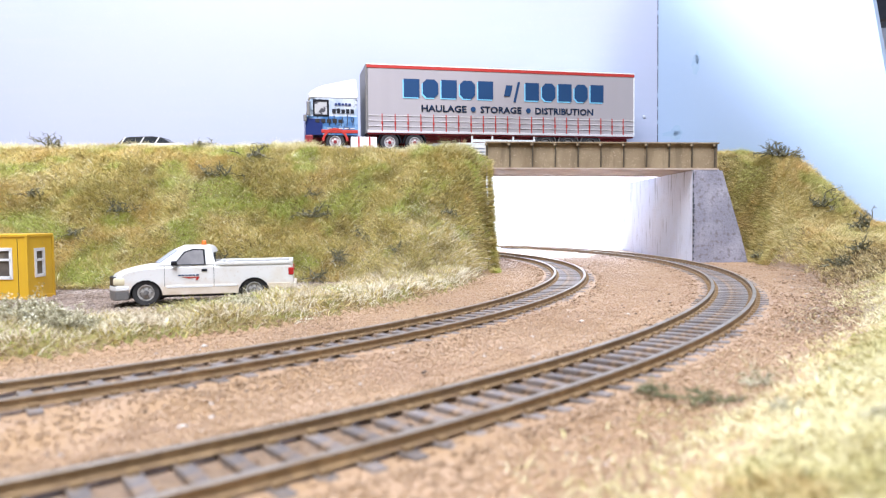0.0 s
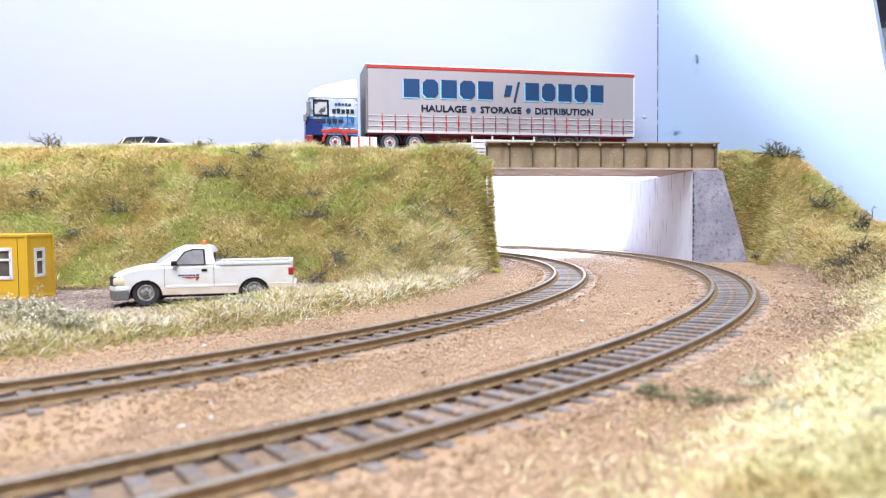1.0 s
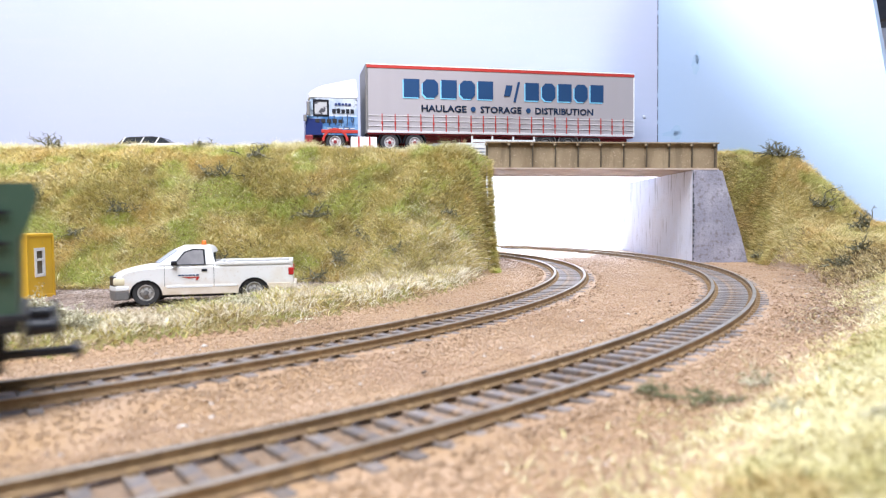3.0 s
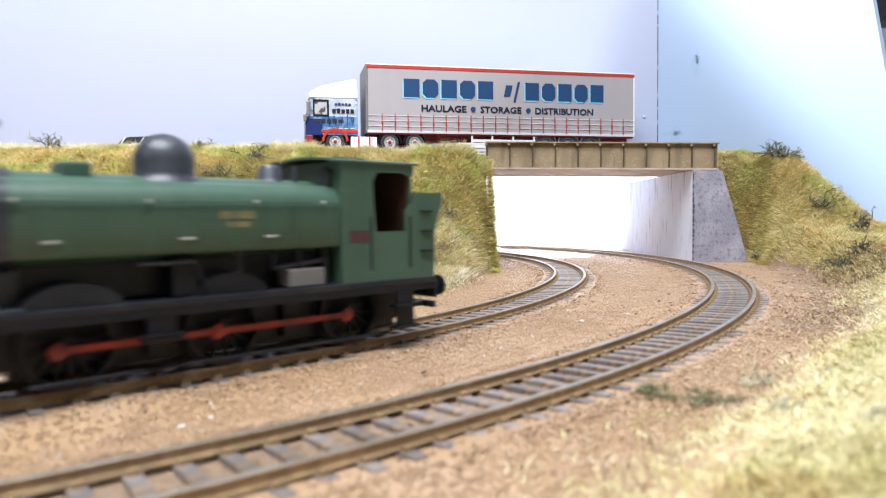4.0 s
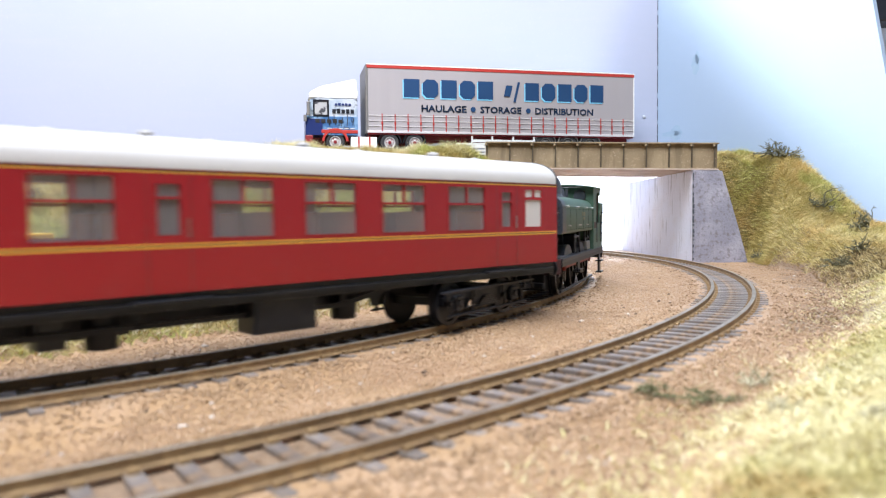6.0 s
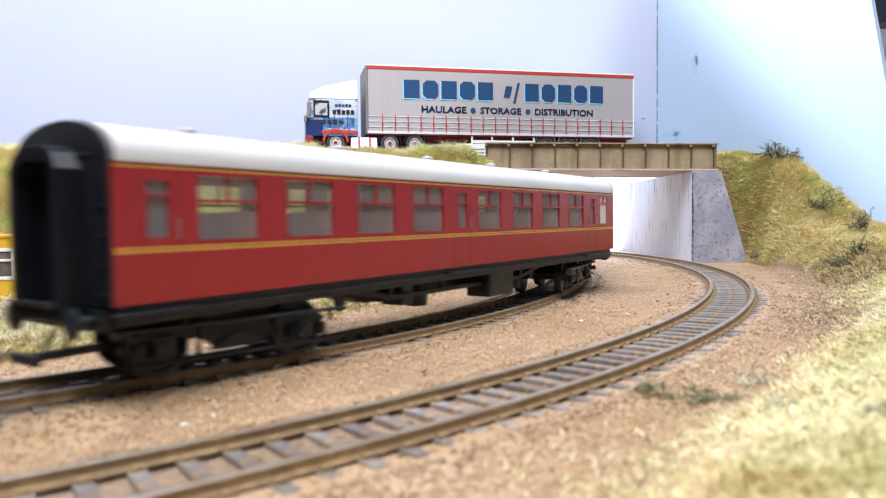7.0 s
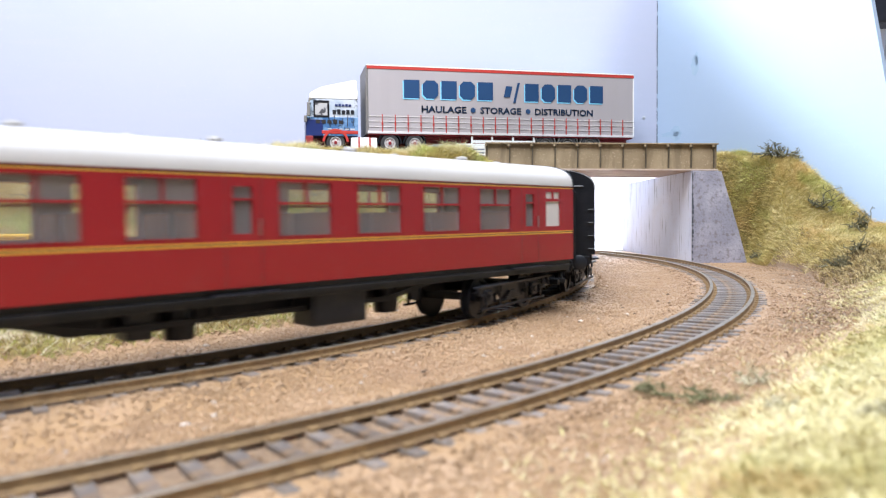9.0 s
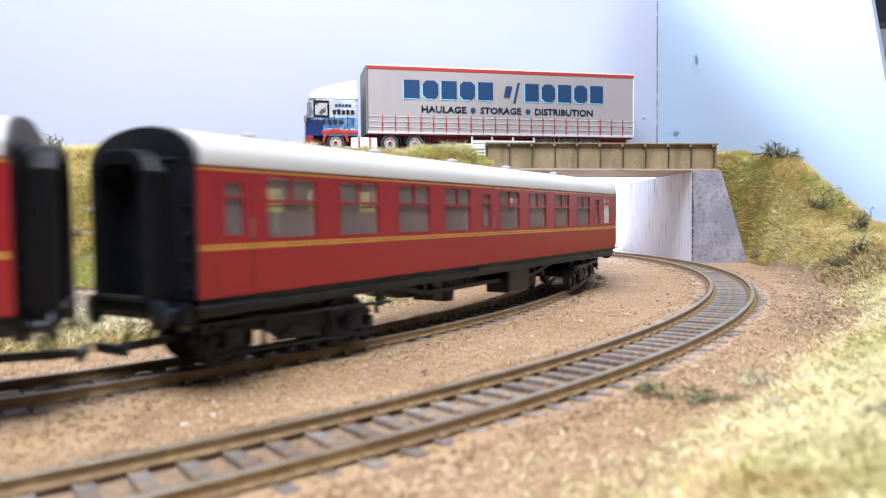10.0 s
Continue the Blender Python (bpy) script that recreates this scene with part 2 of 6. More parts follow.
CAB_BLUE = mat("cab_blue", (0.05, 0.13, 0.29), 0.3, spots=[(80, 0.45, 0.6, (0.22, 0.36, 0.54), 0.85), (260, 0.56, 0.62, (0.02, 0.03, 0.06), 0.8)])
DARK_BLUE = mat("dark_blue", (0.012, 0.025, 0.12), 0.35)


def splashed(m, z0, z1, colour):
    """Lets road dirt climb from the bottom of a thing, thinning out between two heights in millimetres."""
    nt = m.node_tree
    b = nt.nodes["Principled BSDF"]
    src = b.inputs["Base Color"].links[0].from_socket
    co = nt.nodes.new("ShaderNodeTexCoord")
    sep = nt.nodes.new("ShaderNodeSeparateXYZ")
    nt.links.new(co.outputs["Object"], sep.inputs[0])
    n = nt.nodes.new("ShaderNodeTexNoise")
    n.inputs["Scale"].default_value = 160
    nt.links.new(co.outputs["Object"], n.inputs["Vector"])
    add = nt.nodes.new("ShaderNodeMath")
    add.operation = "MULTIPLY_ADD"
    add.inputs[1].default_value = 0.008
    nt.links.new(n.outputs["Fac"], add.inputs[0])
    nt.links.new(sep.outputs[2], add.inputs[2])
    r = nt.nodes.new("ShaderNodeMapRange")
    r.inputs[1].default_value, r.inputs[2].default_value = (z0 + 4) * MM, (z1 + 4) * MM
    r.inputs[3].default_value, r.inputs[4].default_value = 0.75, 0.0
    nt.links.new(add.outputs[0], r.inputs[0])
    x = nt.nodes.new("ShaderNodeMix")
    x.data_type = "RGBA"
    nt.links.new(r.outputs[0], x.inputs[0])
    nt.links.new(src, x.inputs[6])
    x.inputs[7].default_value = (*colour, 1)
    nt.links.new(x.outputs[2], b.inputs["Base Color"])
    return m


def glass_mat(name, tint, alpha):
    m = bpy.data.materials.new(name)
    m.use_nodes = True
    b = m.node_tree.nodes["Principled BSDF"]
    b.inputs["Base Color"].default_value = (*tint, 1)
    b.inputs["Roughness"].default_value = 0.06
    b.inputs["Alpha"].default_value = alpha
    return m


# slightly milky: white reflections on the panes are put into tint and alpha
GLASS = glass_mat("clear_glazing", (0.76, 0.75, 0.78), 0.11)
DARK_GLASS = glass_mat("dark_glazing", (0.03, 0.035, 0.04), 0.85)
FROSTED = mat("frosted_glazing", (0.68, 0.66, 0.66), 0.4)


# ---- builders ----
def box(bm, x0, x1, y0, y1, z0, z1, bevel=0.0, mi=0):
    vs = [bm.verts.new((x, y, z)) for x in (x0, x1) for y in (y0, y1) for z in (z0, z1)]
    fs = [bm.faces.new([vs[i] for i in q]) for q in ((0, 1, 3, 2), (4, 6, 7, 5), (0, 4, 5, 1), (2, 3, 7, 6), (0, 2, 6, 4), (1, 5, 7, 3))]
    for f in fs:
        f.material_index = mi
    if bevel:
        es = list({e for f in fs for e in f.edges})
        bmesh.ops.bevel(bm, geom=es, offset=bevel, segments=2, profile=0.5, affect="EDGES")
    return bm


def prism(bm, outline, a0, a1, axis="y", mi=0):
    """A closed outline of (u, v) drawn out along an axis: y: (x, z); x: (y, z); z: (x, y)."""
    def at(u, v, a):
        return {"y": (u, a, v), "x": (a, u, v), "z": (u, v, a)}[axis]
    n = len(outline)
    p = [bm.verts.new(at(u, v, a0)) for u, v in outline]
    q = [bm.verts.new(at(u, v, a1)) for u, v in outline]
    fs = [bm.faces.new(p), bm.faces.new(q[::-1])]
    fs += [bm.faces.new((p[i], q[i], q[(i + 1) % n], p[(i + 1) % n])) for i in range(n)]
    for f in fs:
        f.material_index = mi
    bmesh.ops.recalc_face_normals(bm, faces=fs)
    return bm


def tube(bm, a, b, r0, r1=None, seg=12, mi=0):
    """A round bar from a to b, closed at both ends."""
    a, b = Vector(a), Vector(b)
    r1 = r0 if r1 is None else r1
    q = (b - a).to_track_quat("Z", "Y")
    rings = []
    for c, r in ((a, r0), (b, r1)):
        rings.append([bm.verts.new(c + q @ Vector((r * math.cos(2 * math.pi * i / seg), r * math.sin(2 * math.pi * i / seg), 0))) for i in range(seg)])
    fs = [bm.faces.new((rings[0][i], rings[0][(i + 1) % seg], rings[1][(i + 1) % seg], rings[1][i])) for i in range(seg)]
    fs += [bm.faces.new(rings[0][::-1]), bm.faces.new(rings[1])]
    for f in fs:
        f.material_index = mi
    return bm


def lathe(bm, profile, seg=24, axis="z", at=(0, 0, 0), mi=0, caps=True):
    """A profile of (radius, height) turned round an axis."""
    rings = []
    for r, h in profile:
        ring = []
        for i in range(seg):
            c, s = r * math.cos(2 * math.pi * i / seg), r * math.sin(2 * math.pi * i / seg)
            v = {"z": (c, s, h), "x": (h, c, s), "y": (c, h, s)}[axis]
            ring.append(bm.verts.new(Vector(v) + Vector(at)))
        rings.append(ring)
    fs = []
    for a, b in zip(rings, rings[1:]):
        fs += [bm.faces.new((a[i], a[(i + 1) % seg], b[(i + 1) % seg], b[i])) for i in range(seg)]
    if caps:
        fs += [bm.faces.new(rings[0][::-1]), bm.faces.new(rings[-1])]
    for f in fs:
        f.material_index = mi
    bmesh.ops.recalc_face_normals(bm, faces=fs)
    return bm


def part(name, bm, material, parent=None, label="", smooth=False, at=None):
    """Links a bmesh drawn in millimetres as one mesh object."""
    me = bpy.data.meshes.new(name)
    bm.normal_update()
    bm.to_mesh(me)
    bm.free()
    me.transform(Matrix.Scale(MM, 4))
    for m in (material if isinstance(material, (list, tuple)) else [material]):
        me.materials.append(m)
    if smooth:
        me.polygons.foreach_set("use_smooth", [True] * len(me.polygons))
        me.set_sharp_from_angle(angle=radians(38))
    ob = new(name, me)
    if parent:
        ob.parent = parent
    if at is not None:
        ob.matrix_basis = at
    return tagged(ob, label)


def again(ob, at, parent=None):
    """Another object on the same mesh, at a pose in its parent's space."""
    o = new(ob.name.split(".")[0], ob.data)
    o.parent = parent or ob.parent
    o.matrix_basis = at
    return o


def mpose(x, y, z, rx=0, ry=0, rz=0):
    return pose(x * MM, y * MM, z * MM, rx, ry, rz)


def thing(name, label, category, at=None, group="", kind=""):
    ob = new(name)
    if at is not None:
        ob.matrix_basis = at
    return tagged(ob, label, category, group, kind)


def soup(name, verts, faces, material, label, category, kind="stuff"):
    """Many small loose pieces as one mesh, from arrays in millimetres."""
    me = bpy.data.meshes.new(name)
    me.vertices.add(len(verts))
    me.vertices.foreach_set("co", (np.asarray(verts, dtype=np.float32) * MM).ravel())
    k = faces.shape[1]
    me.loops.add(faces.size)
    me.loops.foreach_set("vertex_index", faces.astype(np.int32).ravel())
    me.polygons.add(len(faces))
    me.polygons.foreach_set("loop_start", np.arange(0, faces.size, k, dtype=np.int32))
    me.update(calc_edges=True)
    me.materials.append(material)
    return tagged(new(name, me), label, category, "", kind)

# ---- the plan: two curved tracks, banks and boards ----
C1, R1 = (-355.0, 512.7), 527.8     # outer track: centre and radius of the bend
C2, R2 = (-354.0, 482.1), 436.3     # inner track, which the train takes
ROAD_Z = 86.0
rng = np.random.default_rng(5)


def track_at(s, c=C2, r=R2):
    """Centre line at the length s (0 at the bend's far right), straight before the bend: x, y, heading."""
    q = -math.pi / 2 * r
    if s < q:
        return c[0] + (s - q), c[1] - r, 0.0
    a = s / r
    return c[0] + r * math.cos(a), c[1] + r * math.sin(a), a + math.pi / 2


def off_track(x, y, c, r):
    return np.where(x < c[0], np.abs(y - (c[1] - r)), np.abs(np.hypot(x - c[0], y - c[1]) - r))


def lumps(x, y, size, seed):
    """Smooth random ups and downs between -1 and 1."""
    g = np.random.default_rng(seed).uniform(-1, 1, (97, 97))
    u, v = np.mod(x / size, 96), np.mod(y / size, 96)
    i, j = u.astype(int), v.astype(int)
    fu, fv = u - i, v - j
    fu, fv = fu * fu * (3 - 2 * fu), fv * fv * (3 - 2 * fv)
    return (g[i, j] * (1 - fu) + g[i + 1, j] * fu) * (1 - fv) + (g[i, j + 1] * (1 - fu) + g[i + 1, j + 1] * fu) * fv


def smooth(a, b, v):
    u = np.clip((v - a) / (b - a), 0, 1)
    return u * u * (3 - 2 * u)


def bank_left(x, y):
    foot = np.interp(x, [-450, -196, -83, -11, 16, 33], [335, 371, 398, 402, 420, 478])
    u = np.clip((y - foot) / (506 - foot), 0, 1)
    return np.where((x < 34.5) & (y < 634), u, 0)


def right_edge(y):
    return np.interp(y, [-200, 60, 92, 117, 146, 202, 317, 445, 500, 546, 566], [-60, -6, 18, 41, 63, 111, 186, 236, 240, 245, 205])


def verge(x, y):
    """1 on the rough strip between the inner track and the yard."""
    r = np.hypot(x - C2[0], y - C2[1])
    return smooth(384, 372, r) * smooth(326, 342, r) * (x > C2[0])


def ground_z(x, y):
    d1, d2 = off_track(x, y, C1, R1), off_track(x, y, C2, R2)
    d = np.minimum(d1, d2)
    z = -4.6 + 1.65 * smooth(30, 18, d) + (0.55 + 0.5 * lumps(x, y, 5, 23)) * smooth(10.5, 12.5, d) * smooth(22, 17, d) + 0.35 * lumps(x, y, 7, 2) - 0.45 * smooth(8.5, 6.5, d)
    z = z + 5.0 * verge(x, y) * (1 + 0.5 * lumps(x, y, 16, 3))
    z = z + 1.8 * np.exp(-((x + 104) / 62) ** 2 - ((y - 302) / 34) ** 2)
    u = bank_left(x, y)
    crest = np.interp(x, [-190, -120, -40, 33], [ROAD_Z + 0.5, ROAD_Z + 0.2, ROAD_Z - 3, ROAD_Z - 10])
    z = z + (crest + 4.6) * (0.25 * u + 0.75 * smooth(-0.1, 1.0, u) - 0.75 * smooth(-0.1, 1.0, 0.0) * (1 - u)) * (1 + 0.05 * lumps(x, y, 24, 4) * np.sin(math.pi * u)) + (2.6 * lumps(x, y, 9, 12) + 3.2 * lumps(x, y, 17, 54)) * np.sin(math.pi * u)
    e = np.maximum(x - right_edge(y), 0) * (y < 634)
    top = np.interp(y, [60, 380, 440, 506, 521, 536, 546, 560, 632], [12, 14, 18, 30, 46, 66, 78, 85, 87])
    steep = np.interp(y, [60, 380, 480, 546], [0.17, 0.4, 1.2, 3.2])
    z = z + np.minimum(e * steep, top) * (1 + 0.08 * lumps(x, y, 18, 6))
    return z


def build_ground():
    xs = np.arange(-520, 420, 3.0)
    ys = np.arange(-160, 762, 3.0)
    gx, gy = np.meshgrid(xs, ys)
    gz = ground_z(gx, gy)
    nx, ny = len(xs), len(ys)
    v = np.stack([gx, gy, gz], -1).reshape(-1, 3)
    i = (np.arange(ny - 1)[:, None] * nx + np.arange(nx - 1)).ravel()
    f = np.stack([i, i + 1, i + 1 + nx, i + nx], 1)
    ob = soup("ground", v, f, BALLAST, "pinkish-brown ballast and earth of a model railway baseboard", "ground", "structure")
    for m in (EARTH, YARD, TRACKBED):
        ob.data.materials.append(m)
    cx, cy = v[f].mean(1)[:, 0], v[f].mean(1)[:, 1]
    r = np.hypot(cx - C2[0], cy - C2[1])
    idx = np.zeros(len(f), int)
    idx[(r < 340) & (cx > C2[0])] = 2
    idx[(verge(cx, cy) > 0.15) | (bank_left(cx, cy) > 0.03) | (cx > right_edge(cy) + np.where(cy < 380, 22, 4) + 9 * lumps(cx, cy, 14, 8))] = 1
    d = np.minimum(off_track(cx, cy, C1, R1), off_track(cx, cy, C2, R2))
    idx[(cx > right_edge(cy) - 14 + 16 * lumps(cx, cy, 17, 21)) & (idx == 0) & (cy > 215) & (cy < 500)] = 3
    idx[d < 9] = 3
    ob.data.polygons.foreach_set("material_index", idx.astype(np.int32))
    ob.data.polygons.foreach_set("use_smooth", np.ones(len(f), bool))


build_ground()


def wall(name, bm, material, label):
    return tagged(part(name, bm, material, None, label), "", "wall", "", "structure")


def build_boards():
    # sky board along the back, with the opening for the tracks under the bridge
    bm = bmesh.new()
    box(bm, -700, 34, 632, 644, -30, 420)
    box(bm, 34, 199, 632, 644, 72, 420)
    b = wall("wall_back", bm, SKY_BOARD, "pale sky-blue painted board behind the bank")
    bm = bmesh.new()
    prism(bm, [(33, -30), (207, -30), (180, 136), (171, 191), (134, 420), (0, 420), (0, 71), (33, 71)], 0, 12)
    b = part("wall_side", bm, SIDE_SKY, None, "pale sky-blue painted board across the corner", at=mpose(199, 632, 0, 0, 0, -45))
    tagged(b, "", "wall", "", "structure")
    # gap between the two boards
    bm = bmesh.new()
    for k in range(26):
        z = 96 + k * 12.5
        w = rng.uniform(0.0, 0.3)
        box(bm, 198.85 - w * 0.5, 199.2, 631.2, 631.9, z, z + rng.uniform(8, 12.4))
    tagged(part("board_joint", bm, GREY_TRIM_BLUE, None, "dark ragged joint between two sky boards"), "", "trim", "", "structure")
    # white board and floor behind the opening
    bm = bmesh.new()
    box(bm, -900, 700, 1010, 1022, -60, 420)
    wall("wall_siding", bm, WHITE_BOARD, "white board behind the hidden tracks")
    bm = bmesh.new()
    box(bm, -900, 700, 752, 1010, -16, -3.4)
    tagged(part("siding_floor", bm, WHITE_BOARD, None, "white painted board under the hidden tracks"), "", "floor", "", "structure")
    bm = bmesh.new()
    box(bm, -3010, 3010, -3010, 3010, -1010, -1000)
    tagged(part("floor", bm, YARD, None, "plain dull floor of the room"), "", "floor", "", "structure")
    bm = bmesh.new()
    box(bm, -3000, 3000, -3000, 3000, 1450, 1460)
    tagged(part("ceiling", bm, WHITE_BOARD, None, "plain white ceiling of the room"), "", "ceiling", "", "structure")
    for k, (x0, x1, y0, y1) in enumerate(((-3000, 3000, -3010, -3000), (-3000, 3000, 3000, 3010), (-3010, -3000, -3000, 3000), (3000, 3010, -3000, 3000))):
        bm = bmesh.new()
        box(bm, x0, x1, y0, y1, -1000, 1450)
        wall("wall_room_%d" % (k + 1), bm, WHITE_BOARD, "plain white wall of the room")


build_boards()


def build_baseboard():
    root = thing("layout_table", "plain plywood baseboard on square timber legs", "table")
    bm = bmesh.new()
    box(bm, -1750, 700, -170, 1030, -40, -17, 1)
    part("tabletop", bm, PLYWOOD, root)
    bm = bmesh.new()
    box(bm, -1750, -300, -170, 631, -17, -6.2)
    part("cork_underlay", bm, EARTH, root, "brown cork underlay")
    for x in (-1700, -500, 650):
        for y in (-140, 980):
            bm = bmesh.new()
            box(bm, x - 25, x + 25, y - 25, y + 25, -1000, -40, 2)
            part("leg", bm, PLYWOOD, root)


PLYWOOD = mat("plywood", (0.5, 0.36, 0.2), 0.7, spots=[(8, 0.4, 0.65, (0.42, 0.29, 0.16), 0.7, (0.2, 2, 2))], bump=0.1, bump_scale=200)
build_baseboard()


# ---- tracks ----
def build_track(c, r, label, s0, s1):
    root = thing("railway_track", label, "track")
    prof = [(-1.15, -2.6), (1.15, -2.6), (1.15, -2.3), (0.66, -2.0), (0.56, -0.95), (0.74, -0.7), (0.74, -0.12), (0.55, 0.0), (-0.55, 0.0), (-0.74, -0.12), (-0.74, -0.7), (-0.56, -0.95), (-0.66, -2.0), (-1.15, -2.3)]
    n = int((s1 - s0) / 6)
    for side in (-8.6, 8.6):
        bm = bmesh.new()
        last = None
        for k in range(n + 1):
            x, y, h = track_at(s0 + (s1 - s0) * k / n, c, r)
            ring = [bm.verts.new((x + (u + side) * math.sin(h), y - (u + side) * math.cos(h), z * 0.85)) for u, z in prof]
            if last:
                for i in range(len(prof)):
                    j = (i + 1) % len(prof)
                    f = bm.faces.new((last[i], last[j], ring[j], ring[i]))
                    f.material_index = 1 if i in (6, 7, 8) else 0
            last = ring
        bmesh.ops.recalc_face_normals(bm, faces=bm.faces)
        part("rail", bm, [RAIL_SIDE, RAIL_TOP], root, "rusty rail with a worn bright head")
    bm = bmesh.new()
    box(bm, -1.35, 1.35, -14.1, 14.1, -4.2, -2.22, 0.25)
    for s in (-8.6, 8.6):
        for o in (-1.75, 1.75):
            box(bm, -0.9, 0.9, s + o - 0.6, s + o + 0.6, -2.22, -1.45, 0.0, 1)
    first = part("sleeper", bm, [SLEEPER, RAIL_SIDE], root)
    rr = random.Random(3)
    m = int((s1 - s0) / 7.05)
    for k in range(m):
        x, y, h = track_at(s0 + 3 + k * 7.05, c, r)
        at = mpose(x, y, rr.uniform(-0.15, 0.05), 0, 0, math.degrees(h) + rr.uniform(-1.2, 1.2))
        if k == 0:
            first.matrix_basis = at
        else:
            again(first, at)
    return root


build_track(C1, R1, "single curved railway track with dark sleepers in ballast", -960, 330)
build_track(C2, R2, "curved inner railway track that the train runs on", -1640, 460)


# ---- bridge ----
def build_bridge():
    root = thing("girder_bridge", "brown weathered plate girder bridge on pale concrete abutments", "bridge", mpose(35, 546, 72.5, 0, 0.9, 0))
    bm = bmesh.new()
    box(bm, 0, 185.5, 2.2, 3.0, 0.6, 20.6)
    part("web_plate", bm, GIRDER, root)
    bm = bmesh.new()
    box(bm, -0.4, 186, -0.9, 5, 20.4, 21.5, 0.2)
    part("top_flange", bm, GIRDER, root)
    bm = bmesh.new()
    box(bm, -0.4, 186, -0.6, 5, -0.4, 0.8, 0.2)
    part("bottom_flange", bm, SOFFIT, root, "pinkish-brown bottom flange")
    for k in range(11):
        x = 0.6 + k * 18.2
        bm = bmesh.new()
        prism(bm, [(2.2, 0.8), (0.2, 0.8), (0.2, 17.5), (-0.8, 18.6), (-0.8, 20.4), (2.2, 20.4)], x, x + 0.8, "x", 1)
        box(bm, x - 0.9, x - 0.1, 1.6, 2.2, 0.8, 20.4)
        box(bm, x - 1.6, x - 0.05, -0.85, 1.5, 18.5, 20.3)
        box(bm, x - 0.9, x + 0.9, -0.4, 1.6, 0.8, 1.5)
        part("stiffener", bm, [GIRDER, GIRDER_DARK], root, "dark-edged upright stiffener with a pale gusset")
    bm = bmesh.new()
    box(bm, -8, 186, 5.2, 85.5, -0.2, 1.3)
    part("deck", bm, SOFFIT, root, "pinkish-brown deck slab")
    bm = bmesh.new()
    box(bm, 0, 166, 80, 85, -0.9, -0.25)
    part("cross_beam", bm, SOFFIT, root, "dark brown edge beam")


build_bridge()


def build_abutments():
    bm = bmesh.new()
    box(bm, 200, 222, 546.5, 760, -6, 69.2)
    tagged(part("abutment_right", bm, CONCRETE, None, "pale streaked concrete abutment under the bridge"), "", "wall", "", "structure")
    bm = bmesh.new()
    box(bm, 24, 32, 500, 632, -6, 66.5)
    tagged(part("abutment_left", bm, CONCRETE, None, "pale concrete abutment half hidden by grass"), "", "wall", "", "structure")
    # wing wall, splayed, its top sloping down with the bank
    bm = bmesh.new()
    prism(bm, [(0, -6), (43.5, -6), (36, 22), (22.5, 68.5), (0, 69.5)], 0, 5)
    tagged(part("wing_wall_right", bm, WING_CONCRETE, None, "grey weathered concrete wing wall with a sloping edge", at=mpose(200.2, 544.5, 0, 0, 0, -3)), "", "wall", "", "structure")


build_abutments()


def build_abutment_joint():
    """Dark chipped filler where the abutment and the wing wall meet."""
    rr = random.Random(14)
    bm = bmesh.new()
    z = -2.0
    while z < 66:
        h = rr.uniform(0.8, 5.5)
        w = rr.uniform(0.15, 0.75) * (1.5 if z < 40 and rr.random() < 0.3 else 1)
        box(bm, 199.75, 200.3 + w, 543.9, 544.7, z, z + h)
        z += h + rr.uniform(0.2, 4.0)
    tagged(part("abutment_joint", bm, GREY_TRIM_BLUE, None, "dark chipped joint between abutment and wing wall"), "", "trim", "", "structure")


build_abutment_joint()

bm = bmesh.new()
box(bm, -700, 6, 512, 631, ROAD_Z - 3, ROAD_Z)
box(bm, 6, 34, 549.5, 631, ROAD_Z - 3, ROAD_Z)
box(bm, 34, 215, 549.5, 631, ROAD_Z - 12, ROAD_Z - 0.6)
tagged(part("road", bm, ROAD, None, "grey road along the top of the bank and over the bridge"), "", "road", "", "structure")

# ---- train ----
def pierced(bm, x0, x1, z0, z1, holes, y_out, y_in, mi=0):
    """A side wall from x0 to x1 and z0 to z1 with openings (x0, x1, z0, z1) through its thickness."""
    xs = sorted({x0, x1, *[h[0] for h in holes], *[h[1] for h in holes]})
    zs = sorted({z0, z1, *[h[2] for h in holes], *[h[3] for h in holes]})
    fs = []

    def solid(i, j):
        if not (0 <= i < len(xs) - 1 and 0 <= j < len(zs) - 1):
            return False
        cx, cz = (xs[i] + xs[i + 1]) / 2, (zs[j] + zs[j + 1]) / 2
        return not any(h[0] < cx < h[1] and h[2] < cz < h[3] for h in holes)

    def quad(*p):
        f = bm.faces.new([bm.verts.new(q) for q in p])
        f.material_index = mi
        fs.append(f)
    for i in range(len(xs) - 1):
        for j in range(len(zs) - 1):
            if not solid(i, j):
                continue
            a, b, c, d = xs[i], xs[i + 1], zs[j], zs[j + 1]
            for y in (y_out, y_in):
                quad((a, y, c), (b, y, c), (b, y, d), (a, y, d))
            for di, dj, p, q in ((-1, 0, (a, c), (a, d)), (1, 0, (b, c), (b, d)), (0, -1, (a, c), (b, c)), (0, 1, (a, d), (b, d))):
                if not solid(i + di, j + dj):
                    quad((p[0], y_out, p[1]), (q[0], y_out, q[1]), (q[0], y_in, q[1]), (p[0], y_in, p[1]))
    bmesh.ops.remove_doubles(bm, verts=bm.verts, dist=0.001)
    bmesh.ops.recalc_face_normals(bm, faces=bm.faces)
    return bm


